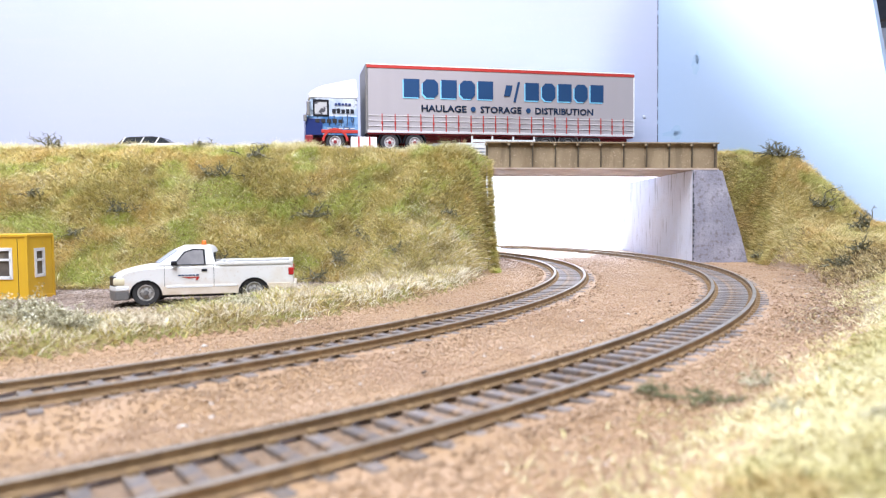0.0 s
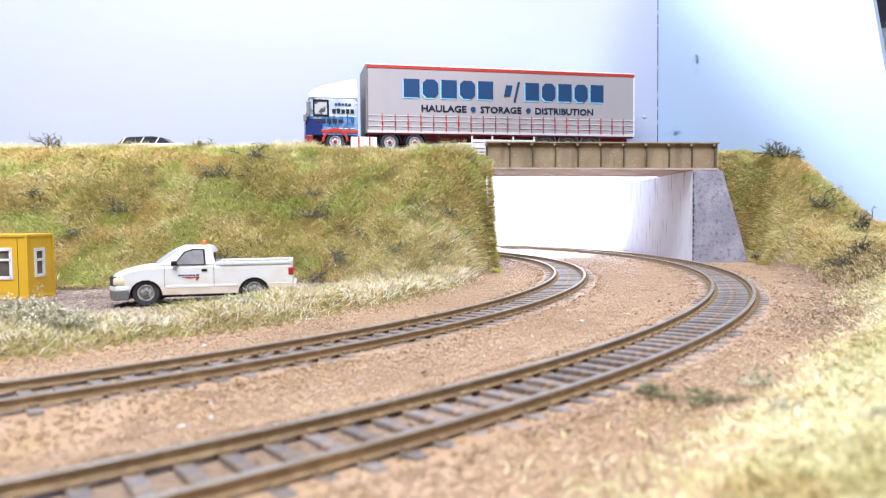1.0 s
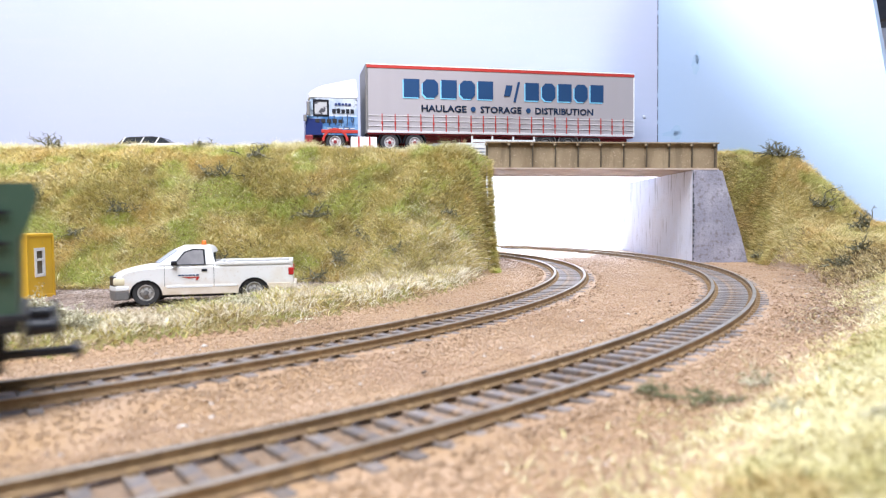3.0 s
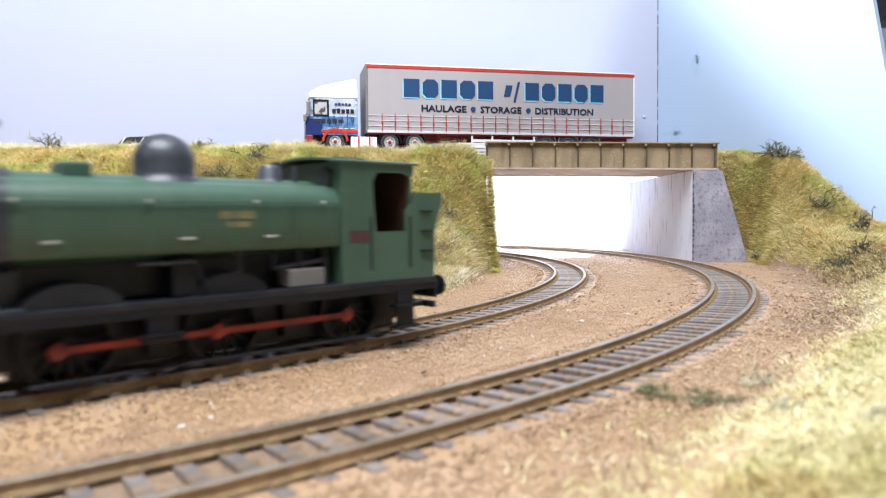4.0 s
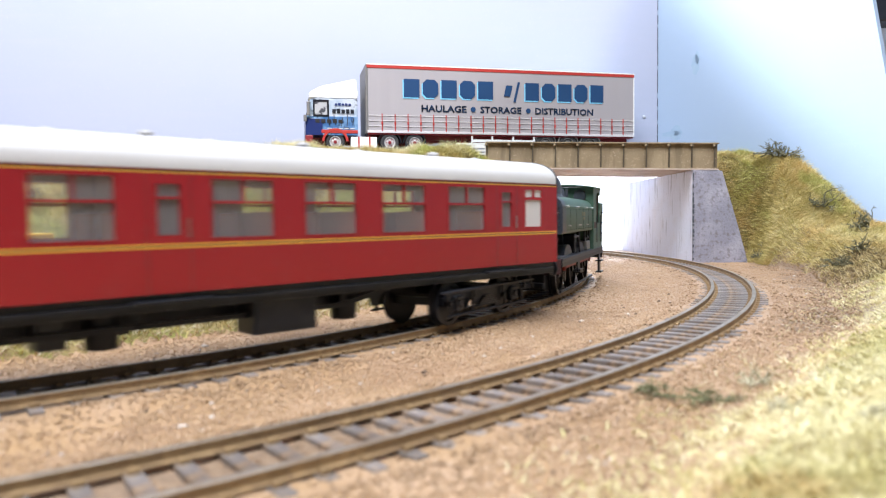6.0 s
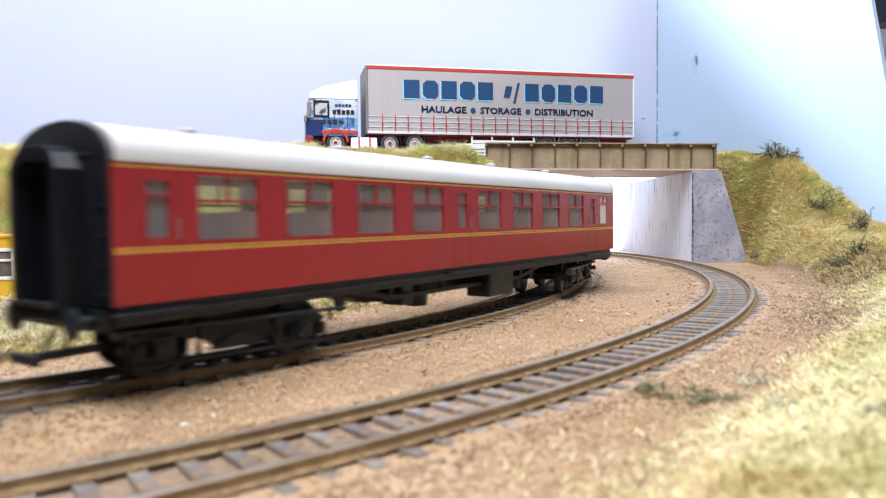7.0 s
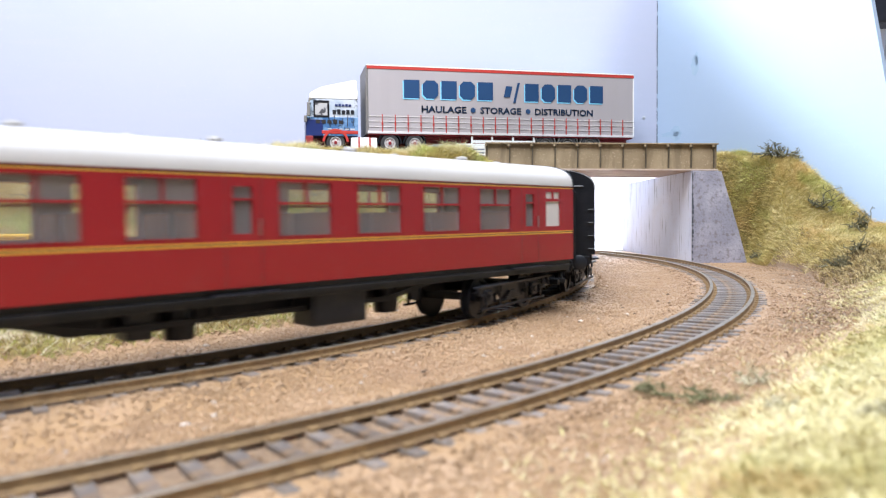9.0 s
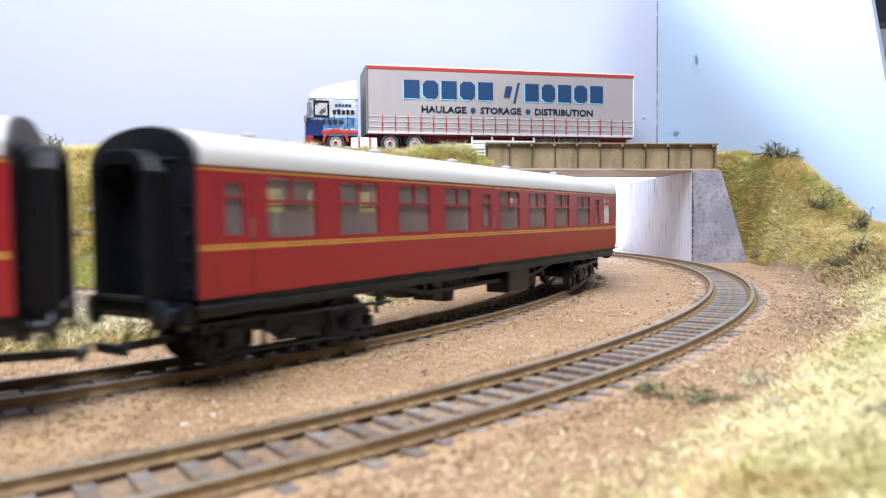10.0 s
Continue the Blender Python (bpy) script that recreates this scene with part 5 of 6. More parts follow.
def build_tractor():
    root = thing("lorry_tractor", "blue and red lorry tractor unit with white roof deflector", "lorry", LORRY @ mpose(2, 0, 0))
    x0, x1, W = -49.5, -9.5, 41.0
    cab = [(x0 + 0.6, 12.5), (x1, 12.5), (x1, 40.5), (x0 + 5.5, 40.5), (x0 + 3.2, 38.5), (x0 + 0.8, 24), (x0, 21)]
    bm = bmesh.new()
    prism(bm, cab, 0.6, W - 0.6)
    bmesh.ops.bevel(bm, geom=[e for e in bm.edges], offset=0.5, segments=2, affect="EDGES")
    body = part("cab", bm, [CAB_SILVER], root, "silver and blue decorated cab")
    bm = bmesh.new()
    box(bm, x0 + 0.3, x1 + 0.05, 0.4, W - 0.4, 12.4, 27.0, 0.3)
    part("cab_lower", bm, CAB_BLUE, body, "blue lower cab side")
    bm = bmesh.new()
    box(bm, x0 + 0.1, x0 + 13, 0.25, W - 0.25, 12.3, 25.0, 0.3)
    part("door_lower", bm, DARK_BLUE, body, "dark blue door")
    bm = bmesh.new()
    box(bm, x0 - 0.3, x0 + 5.5, 0.1, W - 0.1, 2.6, 12.4, 0.6)
    part("bumper", bm, CHASSIS_RED, root, "dark red front bumper")
    bm = bmesh.new()
    box(bm, x0 - 0.4, x0 + 4.0, 1.5, W - 1.5, 5.5, 11.0, 0.3)
    part("grille", bm, DARK_BLUE, root, "dark blue front grille")
    bm = bmesh.new()
    arc = [(-27 + 10.2 * math.cos(a), 7.4 + 10.4 * math.sin(a)) for a in [math.pi * (0.02 + 0.96 * k / 14) for k in range(15)]]
    inn = [(-27 + 8.4 * math.cos(a), 7.4 + 8.6 * math.sin(a)) for a in [math.pi * (0.02 + 0.96 * k / 14) for k in range(14, -1, -1)]]
    prism(bm, arc + inn, -0.2, 10)
    box(bm, -37.5, -9.5, 0.0, 1.2, 14.0, 16.6, 0.3)
    part("wheel_arch", bm, RED, root, "red wheel arch")
    # side window with its frame
    bm = bmesh.new()
    pierced(bm, x0 + 6.0, x0 + 18.0, 26.5, 39.4, [(x0 + 7.2, x0 + 16.6, 28.0, 37.8)], 0.2, 0.9)
    win = part("side_window", bm, BLACK, root, "black-framed side window")
    bm = bmesh.new()
    box(bm, x0 + 7.2, x0 + 16.6, 0.45, 0.6, 28.0, 37.8)
    part("pane", bm, CAB_PANE, win, "grey reflecting pane")
    bm = bmesh.new()
    prism(bm, [(x0 + 0.6, 25.5), (x0 + 3.0, 38.0), (x0 + 2.6, 38.2), (x0 + 0.2, 25.5)], 3, W - 3)
    part("windscreen", bm, DARK_GLASS, body, "dark windscreen")
    bm = bmesh.new()
    box(bm, x0 + 1.0, x0 + 3.4, -2.6, -1.2, 27, 37.5, 0.4)
    tube(bm, (x0 + 2.4, -2, 36.5), (x0 + 4.0, 0.8, 37.5), 0.35, seg=6)
    box(bm, x0 - 1.4, x0 + 1.0, -1.6, 0.4, 22.5, 27.5, 0.4)
    part("mirror", bm, GREY_TRIM, body, "dark mirror on an arm")
    bm = bmesh.new()
    prism(bm, [(x0 + 3.4, 40.4), (x1 + 0.1, 40.4), (x1 + 0.6, 44), (x1 - 0.6, 56.2), (x1 - 6, 55.2), (x0 + 12, 50.0), (x0 + 4.0, 45.6), (x0 + 2.6, 42.6)], 1.0, W - 1.0)
    bmesh.ops.bevel(bm, geom=[e for e in bm.edges], offset=0.9, segments=3, affect="EDGES")
    part("roof_deflector", bm, WHITE, root, "white roof air deflector", smooth=True)
    # unreadable decoration on the cab side
    rr = random.Random(8)
    for a, c, z, h, m in ((-27, -14, 35.2, 1.9, DARK_BLUE), (-29, -11.5, 29.2, 3.6, GREY_BLACK), (-42, -20, 21.8, 3.2, BLACK_LINE), (-33, -11, 17.4, 0.7, PALE_BAND)):
        n = 5
        w = (c - a) / n
        for k in range(n):
            bm = bmesh.new()
            box(bm, a + k * w, a + (k + 0.74) * w, 0.08, 0.3, z, z + h * rr.uniform(0.8, 1.0))
            part("side_mark", bm, m, body, "dark decorative mark")
    for k in range(5):
        bm = bmesh.new()
        a = -31 + k * 4.4
        tube(bm, (a, 0.3, 19.5 + rr.uniform(-1, 1)), (a + rr.uniform(-1.5, 2.5), 0.3, 27 + rr.uniform(-2, 3)), 0.28, seg=5)
        part("side_mark", bm, BLACK_LINE, body, "thin dark decorative stroke")
    # chassis, tanks and wheels
    for y in (11, 29):
        bm = bmesh.new()
        box(bm, x0 + 6, 52, y - 1, y + 1, 7.5, 11.5)
        part("chassis_rail", bm, CHASSIS_RED, root, "dark red chassis rail")
    bm = bmesh.new()
    box(bm, -15, 5.5, 1.0, 9.0, 2.4, 11.6, 0.8)
    tank = part("fuel_tank", bm, WHITE, root, "white side tank")
    for x in (-9.5, -1.0):
        bm = bmesh.new()
        box(bm, x, x + 1.3, 0.8, 9.2, 2.2, 11.8)
        part("tank_strap", bm, RED, tank, "red tank strap")
    for x in (-27, 15.5, 35.5):
        road_wheel(root, x, 1.0, 7.4, 5, -1, SILVER, CHASSIS_RED)
        road_wheel(root, x, W - 1.0, 7.4, 5, 1, PALE_BAND, RED)
    for x in (15.5, 35.5):
        bm = bmesh.new()
        arc = [(x + 9.4 * math.cos(a), 7.4 + 9.2 * math.sin(a)) for a in [math.pi * k / 12 for k in range(13)]]
        inn = [(x + 8.5 * math.cos(a), 7.4 + 8.3 * math.sin(a)) for a in [math.pi * k / 12 for k in range(12, -1, -1)]]
        prism(bm, arc + inn, 0.8, 7.5)
        part("mudguard", bm, BLACK, root, "black mudguard")


build_trailer()
build_tractor()


def arch(cx, r, z0, n=9):
    """Points over a wheel from its front to its back."""
    return [(cx - r * math.cos(math.pi * k / n), max(z0, 4.6 + r * math.sin(math.pi * k / n))) for k in range(n + 1)]


def rounded_nose(bm, W, reach=10.0, pull=5.0):
    """Bows the front of a vehicle in plan: the corners of its nose lie further back than the middle."""
    bmesh.ops.subdivide_edges(bm, edges=[e for e in bm.edges if abs(e.verts[0].co.y - e.verts[1].co.y) > W * 0.4 and min(v.co.x for v in e.verts) < reach], cuts=6)
    for v in bm.verts:
        k = max(0.0, 1 - v.co.x / reach)
        v.co.x += pull * k * (abs(v.co.y - W / 2) / (W / 2)) ** 2.5
    return bm


def build_pickup():
    root = thing("pickup_truck", "white pickup truck with dusty sills and amber roof beacon", "pickup", mpose(-142.8, 285.3, -2.8, 0, 0, 11.5))
    W = 27.0
    low = [(1.2, 5.2), (2.0, 4.6), (9.6, 4.6)] + arch(16.4, 6.5, 4.6) + [(23.2, 4.6), (54.2, 4.6)] + arch(61.0, 6.5, 4.6) + [(67.8, 5.2), (77.6, 6.6), (78.0, 9.0), (77.4, 17.2), (46.5, 17.2), (20.0, 17.0), (13, 16.4), (7, 15.2), (3.6, 13.8), (1.8, 12.2), (1.2, 10.2)]
    bm = bmesh.new()
    prism(bm, low, 0.6, W - 0.6)
    bmesh.ops.bevel(bm, geom=[e for e in bm.edges if abs(e.verts[0].co.y - e.verts[1].co.y) < 0.01 and min(v.co.z for v in e.verts) > 11], offset=0.9, segments=3, affect="EDGES")
    rounded_nose(bm, W)
    body = part("body", bm, DUSTY_WHITE, root, "white pickup body", smooth=True)
    for y0, y1 in ((0.35, 0.62), (W - 0.62, W - 0.35)):
        bm = bmesh.new()
        box(bm, 23.4, 54.4, y0, y1, 4.7, 8.2, 0.1)
        box(bm, 67.0, 76.6, y0, y1, 6.4, 8.6, 0.1)
        part("sill", bm, DUSTY_SKIRT, body, "tan dust on the sill")
        bm = bmesh.new()
        box(bm, 24.8, 43.8, y0 - 0.1, y1, 7.6, 8.6, 0.1)
        box(bm, 44.6, 53.8, y0 - 0.1, y1, 7.7, 8.6, 0.1)
        part("side_moulding", bm, WHITE, body, "white rubbing strip")
    # bonnet crown
    bm = bmesh.new()
    prism(bm, [(2.6, 12.0), (20.2, 16.6), (20.2, 17.6), (13, 17.0), (7, 15.9), (3.4, 14.2)], 3.2, W - 3.2)
    bmesh.ops.bevel(bm, geom=bm.edges[:], offset=0.3, segments=2, affect="EDGES")
    part("bonnet", bm, DUSTY_WHITE, body, "white bonnet")
    # cab: narrower at the roof, its front bowed in plan
    def cab_point(x, y, z):
        k = abs(y - W / 2) / (W / 2 - 1.2)
        bow = 4.2 * k ** 2.2 if x < 32.5 else 0.0
        return x - 1.6 * (x < 32.5) + bow, W / 2 + (y - W / 2) * (1 - 0.205 * (z - 17) / 8.1), z + 0.5 * (1 - k * k) * (z > 24.5)

    steps = [1.2, 2.6, 5.5, 9.5, 13.5, 17.5, 21.5, 24.4, 25.8]
    outline = [(18.5, 17.0), (45.0, 17.0), (43.0, 24.0), (41.4, 25.1), (32.0, 25.1), (28.4, 24.0), (23.5, 20.6)]
    n = len(outline)
    bm = bmesh.new()
    rings = [[bm.verts.new(cab_point(x, y, z)) for x, z in outline] for y in steps]
    bm.faces.new(rings[0])
    bm.faces.new(rings[-1][::-1])
    for a, b in zip(rings, rings[1:]):
        for i in range(n):
            bm.faces.new((a[i], b[i], b[(i + 1) % n], a[(i + 1) % n]))
    bmesh.ops.recalc_face_normals(bm, faces=bm.faces)
    bmesh.ops.bevel(bm, geom=[e for e in bm.edges if len(e.link_faces) == 2 and e.calc_face_angle() > 0.6], offset=0.45, segments=2, affect="EDGES")
    cab = part("cab", bm, DUSTY_WHITE, root, "white cab", smooth=True)
    for s in (0, 1):
        bm = bmesh.new()
        o = [(28.2, 17.6), (40.2, 17.6), (39.6, 23.4), (35.6, 23.6), (32.4, 22.6)]
        for pts, d in ((o, 0.16), ):
            v = []
            for dd in (d, -0.3):
                v.append([])
                for x, z in pts:
                    y = 1.2 + 2.6 * (z - 17) / 8.1 - dd
                    v[-1].append(bm.verts.new((x, y if s == 0 else W - y, z)))
            bm.faces.new(v[0])
            for i in range(5):
                bm.faces.new((v[0][i], v[1][i], v[1][(i + 1) % 5], v[0][(i + 1) % 5]))
        bmesh.ops.recalc_face_normals(bm, faces=bm.faces)
        win = part("side_window", bm, WINDOW_GREY, root, "grey side window")
        bm = bmesh.new()
        o2 = [(27.4, 17.2), (41.0, 17.2), (40.3, 24.0), (35.5, 24.2), (31.8, 23.0)]
        v = []
        for dd in (0.1, -0.3):
            v.append([])
            for x, z in o2:
                y = 1.2 + 2.6 * (z - 17) / 8.1 - dd
                v[-1].append(bm.verts.new((x, y if s == 0 else W - y, z)))
        bm.faces.new(v[0])
        for i in range(5):
            bm.faces.new((v[0][i], v[1][i], v[1][(i + 1) % 5], v[0][(i + 1) % 5]))
        bmesh.ops.recalc_face_normals(bm, faces=bm.faces)
        part("window_seal", bm, BLACK, win, "black rubber window seal")
    bm = bmesh.new()
    grid = [[Vector(cab_point(x, y, z)) for x, z in ((20.2, 18.2), (23.5, 20.6), (27.6, 23.45))] for y in (2.4, 4.5, 8, 13.5, 19, 22.5, 24.6)]
    out = [[bm.verts.new(p + Vector((-0.3, 0, 0.3))) for p in row] for row in grid]
    for a, b in zip(out, out[1:]):
        for i in range(2):
            bm.faces.new((a[i], a[i + 1], b[i + 1], b[i]))
    bmesh.ops.recalc_face_normals(bm, faces=bm.faces)
    bmesh.ops.solidify(bm, geom=bm.faces[:], thickness=0.4)
    part("windscreen", bm, WINDOW_PALE, cab, "pale reflecting windscreen")
    # bed
    for a in ((46.8, 77.4, 0.5, 1.8, 17.0, 18.3), (46.8, 77.4, W - 1.8, W - 0.5, 17.0, 18.3), (76.2, 77.6, 0.5, W - 0.5, 16.5, 18.3), (45.0, 46.8, 1, W - 1, 17.0, 18.4)):
        bm = bmesh.new()
        box(bm, *a, 0.2)
        part("bed_rail", bm, DUSTY_WHITE, root, "white cargo bed rail")
    bm = bmesh.new()
    box(bm, 47.6, 76.2, 1.8, W - 1.8, 17.15, 17.35)
    part("bed_floor", bm, GREY_TRIM, root, "grey cargo bed")
    bm = bmesh.new()
    box(bm, 44.0, 44.9, 3.5, W - 3.5, 18, 22.5)
    part("cab_rear_window", bm, DARK_GLASS, cab, "dark rear window")
    # trim and lamps
    bm = bmesh.new()
    box(bm, -0.4, 9.4, 0.2, W - 0.2, 2.9, 6.8, 0.5)
    rounded_nose(bm, W)
    part("bumper_lower", bm, GREY_TRIM, root, "grey lower bumper")
    bm = bmesh.new()
    box(bm, -0.4, 9.6, -0.05, W + 0.05, 6.7, 8.9, 0.5)
    rounded_nose(bm, W)
    part("bumper", bm, WHITE, root, "white front bumper")
    bm = bmesh.new()
    box(bm, -0.3, 1.8, 1.6, W - 1.6, 8.8, 12.8, 0.5)
    rounded_nose(bm, W)
    part("grille", bm, BLACK, root, "dark front grille")
    for y0, y1 in ((0.2, 2.8), (W - 2.8, W - 0.2)):
        bm = bmesh.new()
        box(bm, 3.4, 8.2, y0, y1, 9.2, 12.4, 0.7)
        part("headlight", bm, HEADLAMP, root, "clear amber-tinted headlight", smooth=True)
        bm = bmesh.new()
        box(bm, 75.8, 78.1, y0 + 0.1, y1 - 1.4 if y0 < 5 else y1, 12.0, 15.2, 0.3)
        part("tail_light", bm, TAIL_RED, root, "red tail light")
    bm = bmesh.new()
    box(bm, 77.6, 79.2, 0.6, W - 0.6, 5.8, 8.4, 0.4)
    part("rear_bumper", bm, DUSTY_SKIRT, root, "dusty rear bumper")
    bm = bmesh.new()
    box(bm, 27.0, 29.4, -1.2, 0.9, 17.2, 19.2, 0.5)
    part("mirror", bm, BLACK, cab, "black door mirror")
    bm = bmesh.new()
    box(bm, 39.2, 41.6, 0.35, 0.7, 14.4, 15.5, 0.2)
    part("door_handle", bm, BLACK, body, "black door handle")
    for x in (24.0, 44.2):
        bm = bmesh.new()
        box(bm, x, x + 0.14, 0.5, 0.7, 5, 17)
        part("door_gap", bm, BLACK_LINE, body, "dark door gap")
    # door emblem: unreadable words as a bar, and a red swoosh
    bm = bmesh.new()
    for k in range(6):
        box(bm, 29.6 + k * 1.45, 30.8 + k * 1.45, 0.42, 0.66, 12.7, 13.2)
    part("door_emblem", bm, BLUE, body, "small blue bar of unreadable words")
    bm = bmesh.new()
    prism(bm, [(31.0, 12.2), (38.4, 12.2), (37.6, 10.9), (36.6, 10.7), (37.2, 11.8), (34, 11.5)], 0.44, 0.66)
    part("door_emblem", bm, RED, body, "red swoosh")
    bm = bmesh.new()
    lathe(bm, [(1.4, 0), (1.4, 0.6), (1.0, 0.7), (1.0, 2.0), (0.6, 2.5), (0.05, 2.6)], 14, "z", (39.0, 12, 25.0))
    part("beacon", bm, ORANGE, root, "amber roof beacon", smooth=True)
    for cx in (16.4, 61.0):
        for s, y in ((-1, 0.7), (1, W - 0.7)):
            road_wheel(root, cx, y, 5.8, 3.2, s, DULL_RIM)
        bm = bmesh.new()
        prism(bm, arch(cx, 6.7, 4.4) + arch(cx, 6.2, 4.4)[::-1], 0.35, 3.0)
        part("wheel_arch", bm, BLACK, root, "black wheel arch lining")
    bm = bmesh.new()
    box(bm, 10, 74, 3, W - 3, 3.4, 5.4)
    part("underbody", bm, BLACK, root)


WINDOW_GREY = mat("window_grey", (0.22, 0.21, 0.22), 0.12, spots=[(120, 0.45, 0.65, (0.34, 0.33, 0.33), 0.6)])
WINDOW_PALE = mat("window_pale", (0.42, 0.45, 0.52), 0.1, spots=[(90, 0.45, 0.6, (0.58, 0.6, 0.66), 0.7)])
build_pickup()


def build_cabin():
    root = thing("site_cabin", "yellow portable site cabin with white window frames", "cabin", mpose(-205.0, 335, -4.8, 0, 0, -3))
    L, D, H = 78.0, 20.5, 31.4
    bm = bmesh.new()
    holes = [(-28.0, -8.0, 11.0, 25.5), (-70, -50, 11, 25.5)]
    pierced(bm, -L, 0, 0, H, holes, 0, 1.2)
    front = part("front_wall", bm, YELLOW, root, "yellow cabin front")
    bm = bmesh.new()
    pierced(bm, 0, D, 0, H, [(6.0, 13.0, 11.5, 25.0)], 0, 1.2)
    bm.transform(Matrix(((0, -1, 0, 0), (1, 0, 0, 0), (0, 0, 1, 0), (0, 0, 0, 1))))
    side = part("side_wall", bm, YELLOW, root, "yellow cabin end")
    bm = bmesh.new()
    box(bm, -L, 0, D - 1, D, 0, H)
    box(bm, -L, -L + 1.2, 1.2, D - 1, 0, H)
    part("rear_wall", bm, YELLOW, root)
    for x, y in ((0, 0), (0, D), (-L, 0), (-L, D)):
        bm = bmesh.new()
        box(bm, x - 1.0, x + 0.35, y - 0.35 if y == 0 else y - 0.7, y + 0.9, 0, H + 0.2, 0.25)
        part("corner_post", bm, YELLOW, root)
    bm = bmesh.new()
    box(bm, -L - 0.5, 0.5, -0.5, D + 0.5, H - 0.2, H + 1.4, 0.4)
    part("roof", bm, YELLOW, root, "yellow flat roof")
    bm = bmesh.new()
    box(bm, -L - 0.3, 0.4, -0.4, D + 0.4, -0.6, 1.4, 0.2)
    part("base_rail", bm, YELLOW, root)

    def window(parent, x0, x1, z0, z1, turn):
        bm = bmesh.new()
        for a in ((x0 - 0.6, x0 + 1.0, z0 - 0.6, z1 + 0.6), (x1 - 1.0, x1 + 0.6, z0 - 0.6, z1 + 0.6), (x0, x1, z0 - 0.6, z0 + 1.0), (x0, x1, z1 - 1.0, z1 + 0.6), (x0, x1, z1 - 6.0, z1 - 4.8)):
            box(bm, a[0], a[1], -0.4, 0.7, a[2], a[3], 0.1)
        if turn:
            bm.transform(Matrix(((0, -1, 0, 0), (1, 0, 0, 0), (0, 0, 1, 0), (0, 0, 0, 1))))
        w = part("window", bm, WHITE, parent, "white window frame")
        bm = bmesh.new()
        box(bm, x0, x1, 0.3, 0.5, z0, z1)
        if turn:
            bm.transform(Matrix(((0, -1, 0, 0), (1, 0, 0, 0), (0, 0, 1, 0), (0, 0, 0, 1))))
        part("pane", bm, WINDOW_BROWN, w, "dull brown-grey pane")
    for h in holes:
        window(root, *h, False)
    window(root, 6.0, 13.0, 11.5, 25.0, True)
    bm = bmesh.new()
    box(bm, -4.8, -4.6, -0.15, 0.1, 2, H - 1)
    part("panel_seam", bm, BLACK_LINE, front, "dark panel seam")


WINDOW_BROWN = mat("window_brown", (0.1, 0.085, 0.075), 0.15, spots=[(60, 0.45, 0.6, (0.24, 0.2, 0.15), 0.7)])
build_cabin()


def build_car():
    root = thing("parked_car", "white estate car with dark windows parked on the bank road", "car", mpose(-263, 548, ROAD_Z, 0, 0, 2))
    W = 23.0
    bm = bmesh.new()
    prism(bm, [(0, 3), (1, 2), (56, 2), (57.5, 4), (57, 8), (54, 10), (16, 10.2), (3, 8.4), (0.4, 6.5)], 0, W)
    bmesh.ops.bevel(bm, geom=bm.edges[:], offset=0.6, segments=2, affect="EDGES")
    part("body", bm, WHITE, root, "white car body", smooth=True)
    bm = bmesh.new()
    prism(bm, [(3, 9.9), (7, 13.6), (12, 15.2), (30, 15.6), (38, 14.6), (46, 10.0)], 1.4, W - 1.4)
    part("greenhouse", bm, DARK_GLASS, root, "dark car windows")
    bm = bmesh.new()
    prism(bm, [(7, 14.2), (12, 15.5), (30, 16.0), (38, 15.0), (38, 14.6), (30, 15.5), (12, 15.0), (7, 13.7)], 1.8, W - 1.8)
    part("roof", bm, GREY_TRIM, root, "dark roof")
    for x in (2, 17, 29):
        bm = bmesh.new()
        prism(bm, [(x + 3.2, 9.9), (x + 4.2, 9.9), (x + 7.6, 15.2), (x + 6.8, 15.2)], 1.1, 1.6)
        part("pillar", bm, WHITE, root, "white window pillar")
    for cx in (11, 46):
        for s, y in ((-1, 0.2), (1, W - 0.2)):
            road_wheel(root, cx, y, 4.2, 3, s)


build_car()


def build_guard_fence():
    root = thing("guard_fence", "white slatted guard fence beside the bridge end", "fence", mpose(11.5, 546, ROAD_Z - 3, 0, 0.9, 0))
    for z in (1.0, 3.6, 6.2, 8.8):
        bm = bmesh.new()
        box(bm, 0, 23.4, 0, 0.6, z, z + 1.5, 0.1)
        part("slat", bm, WHITE, root)
    for x in (0.2, 11.6, 22.6):
        bm = bmesh.new()
        box(bm, x, x + 0.8, 0.6, 1.4, -8, 10.6)
        part("post", bm, WHITE, root)


build_guard_fence()

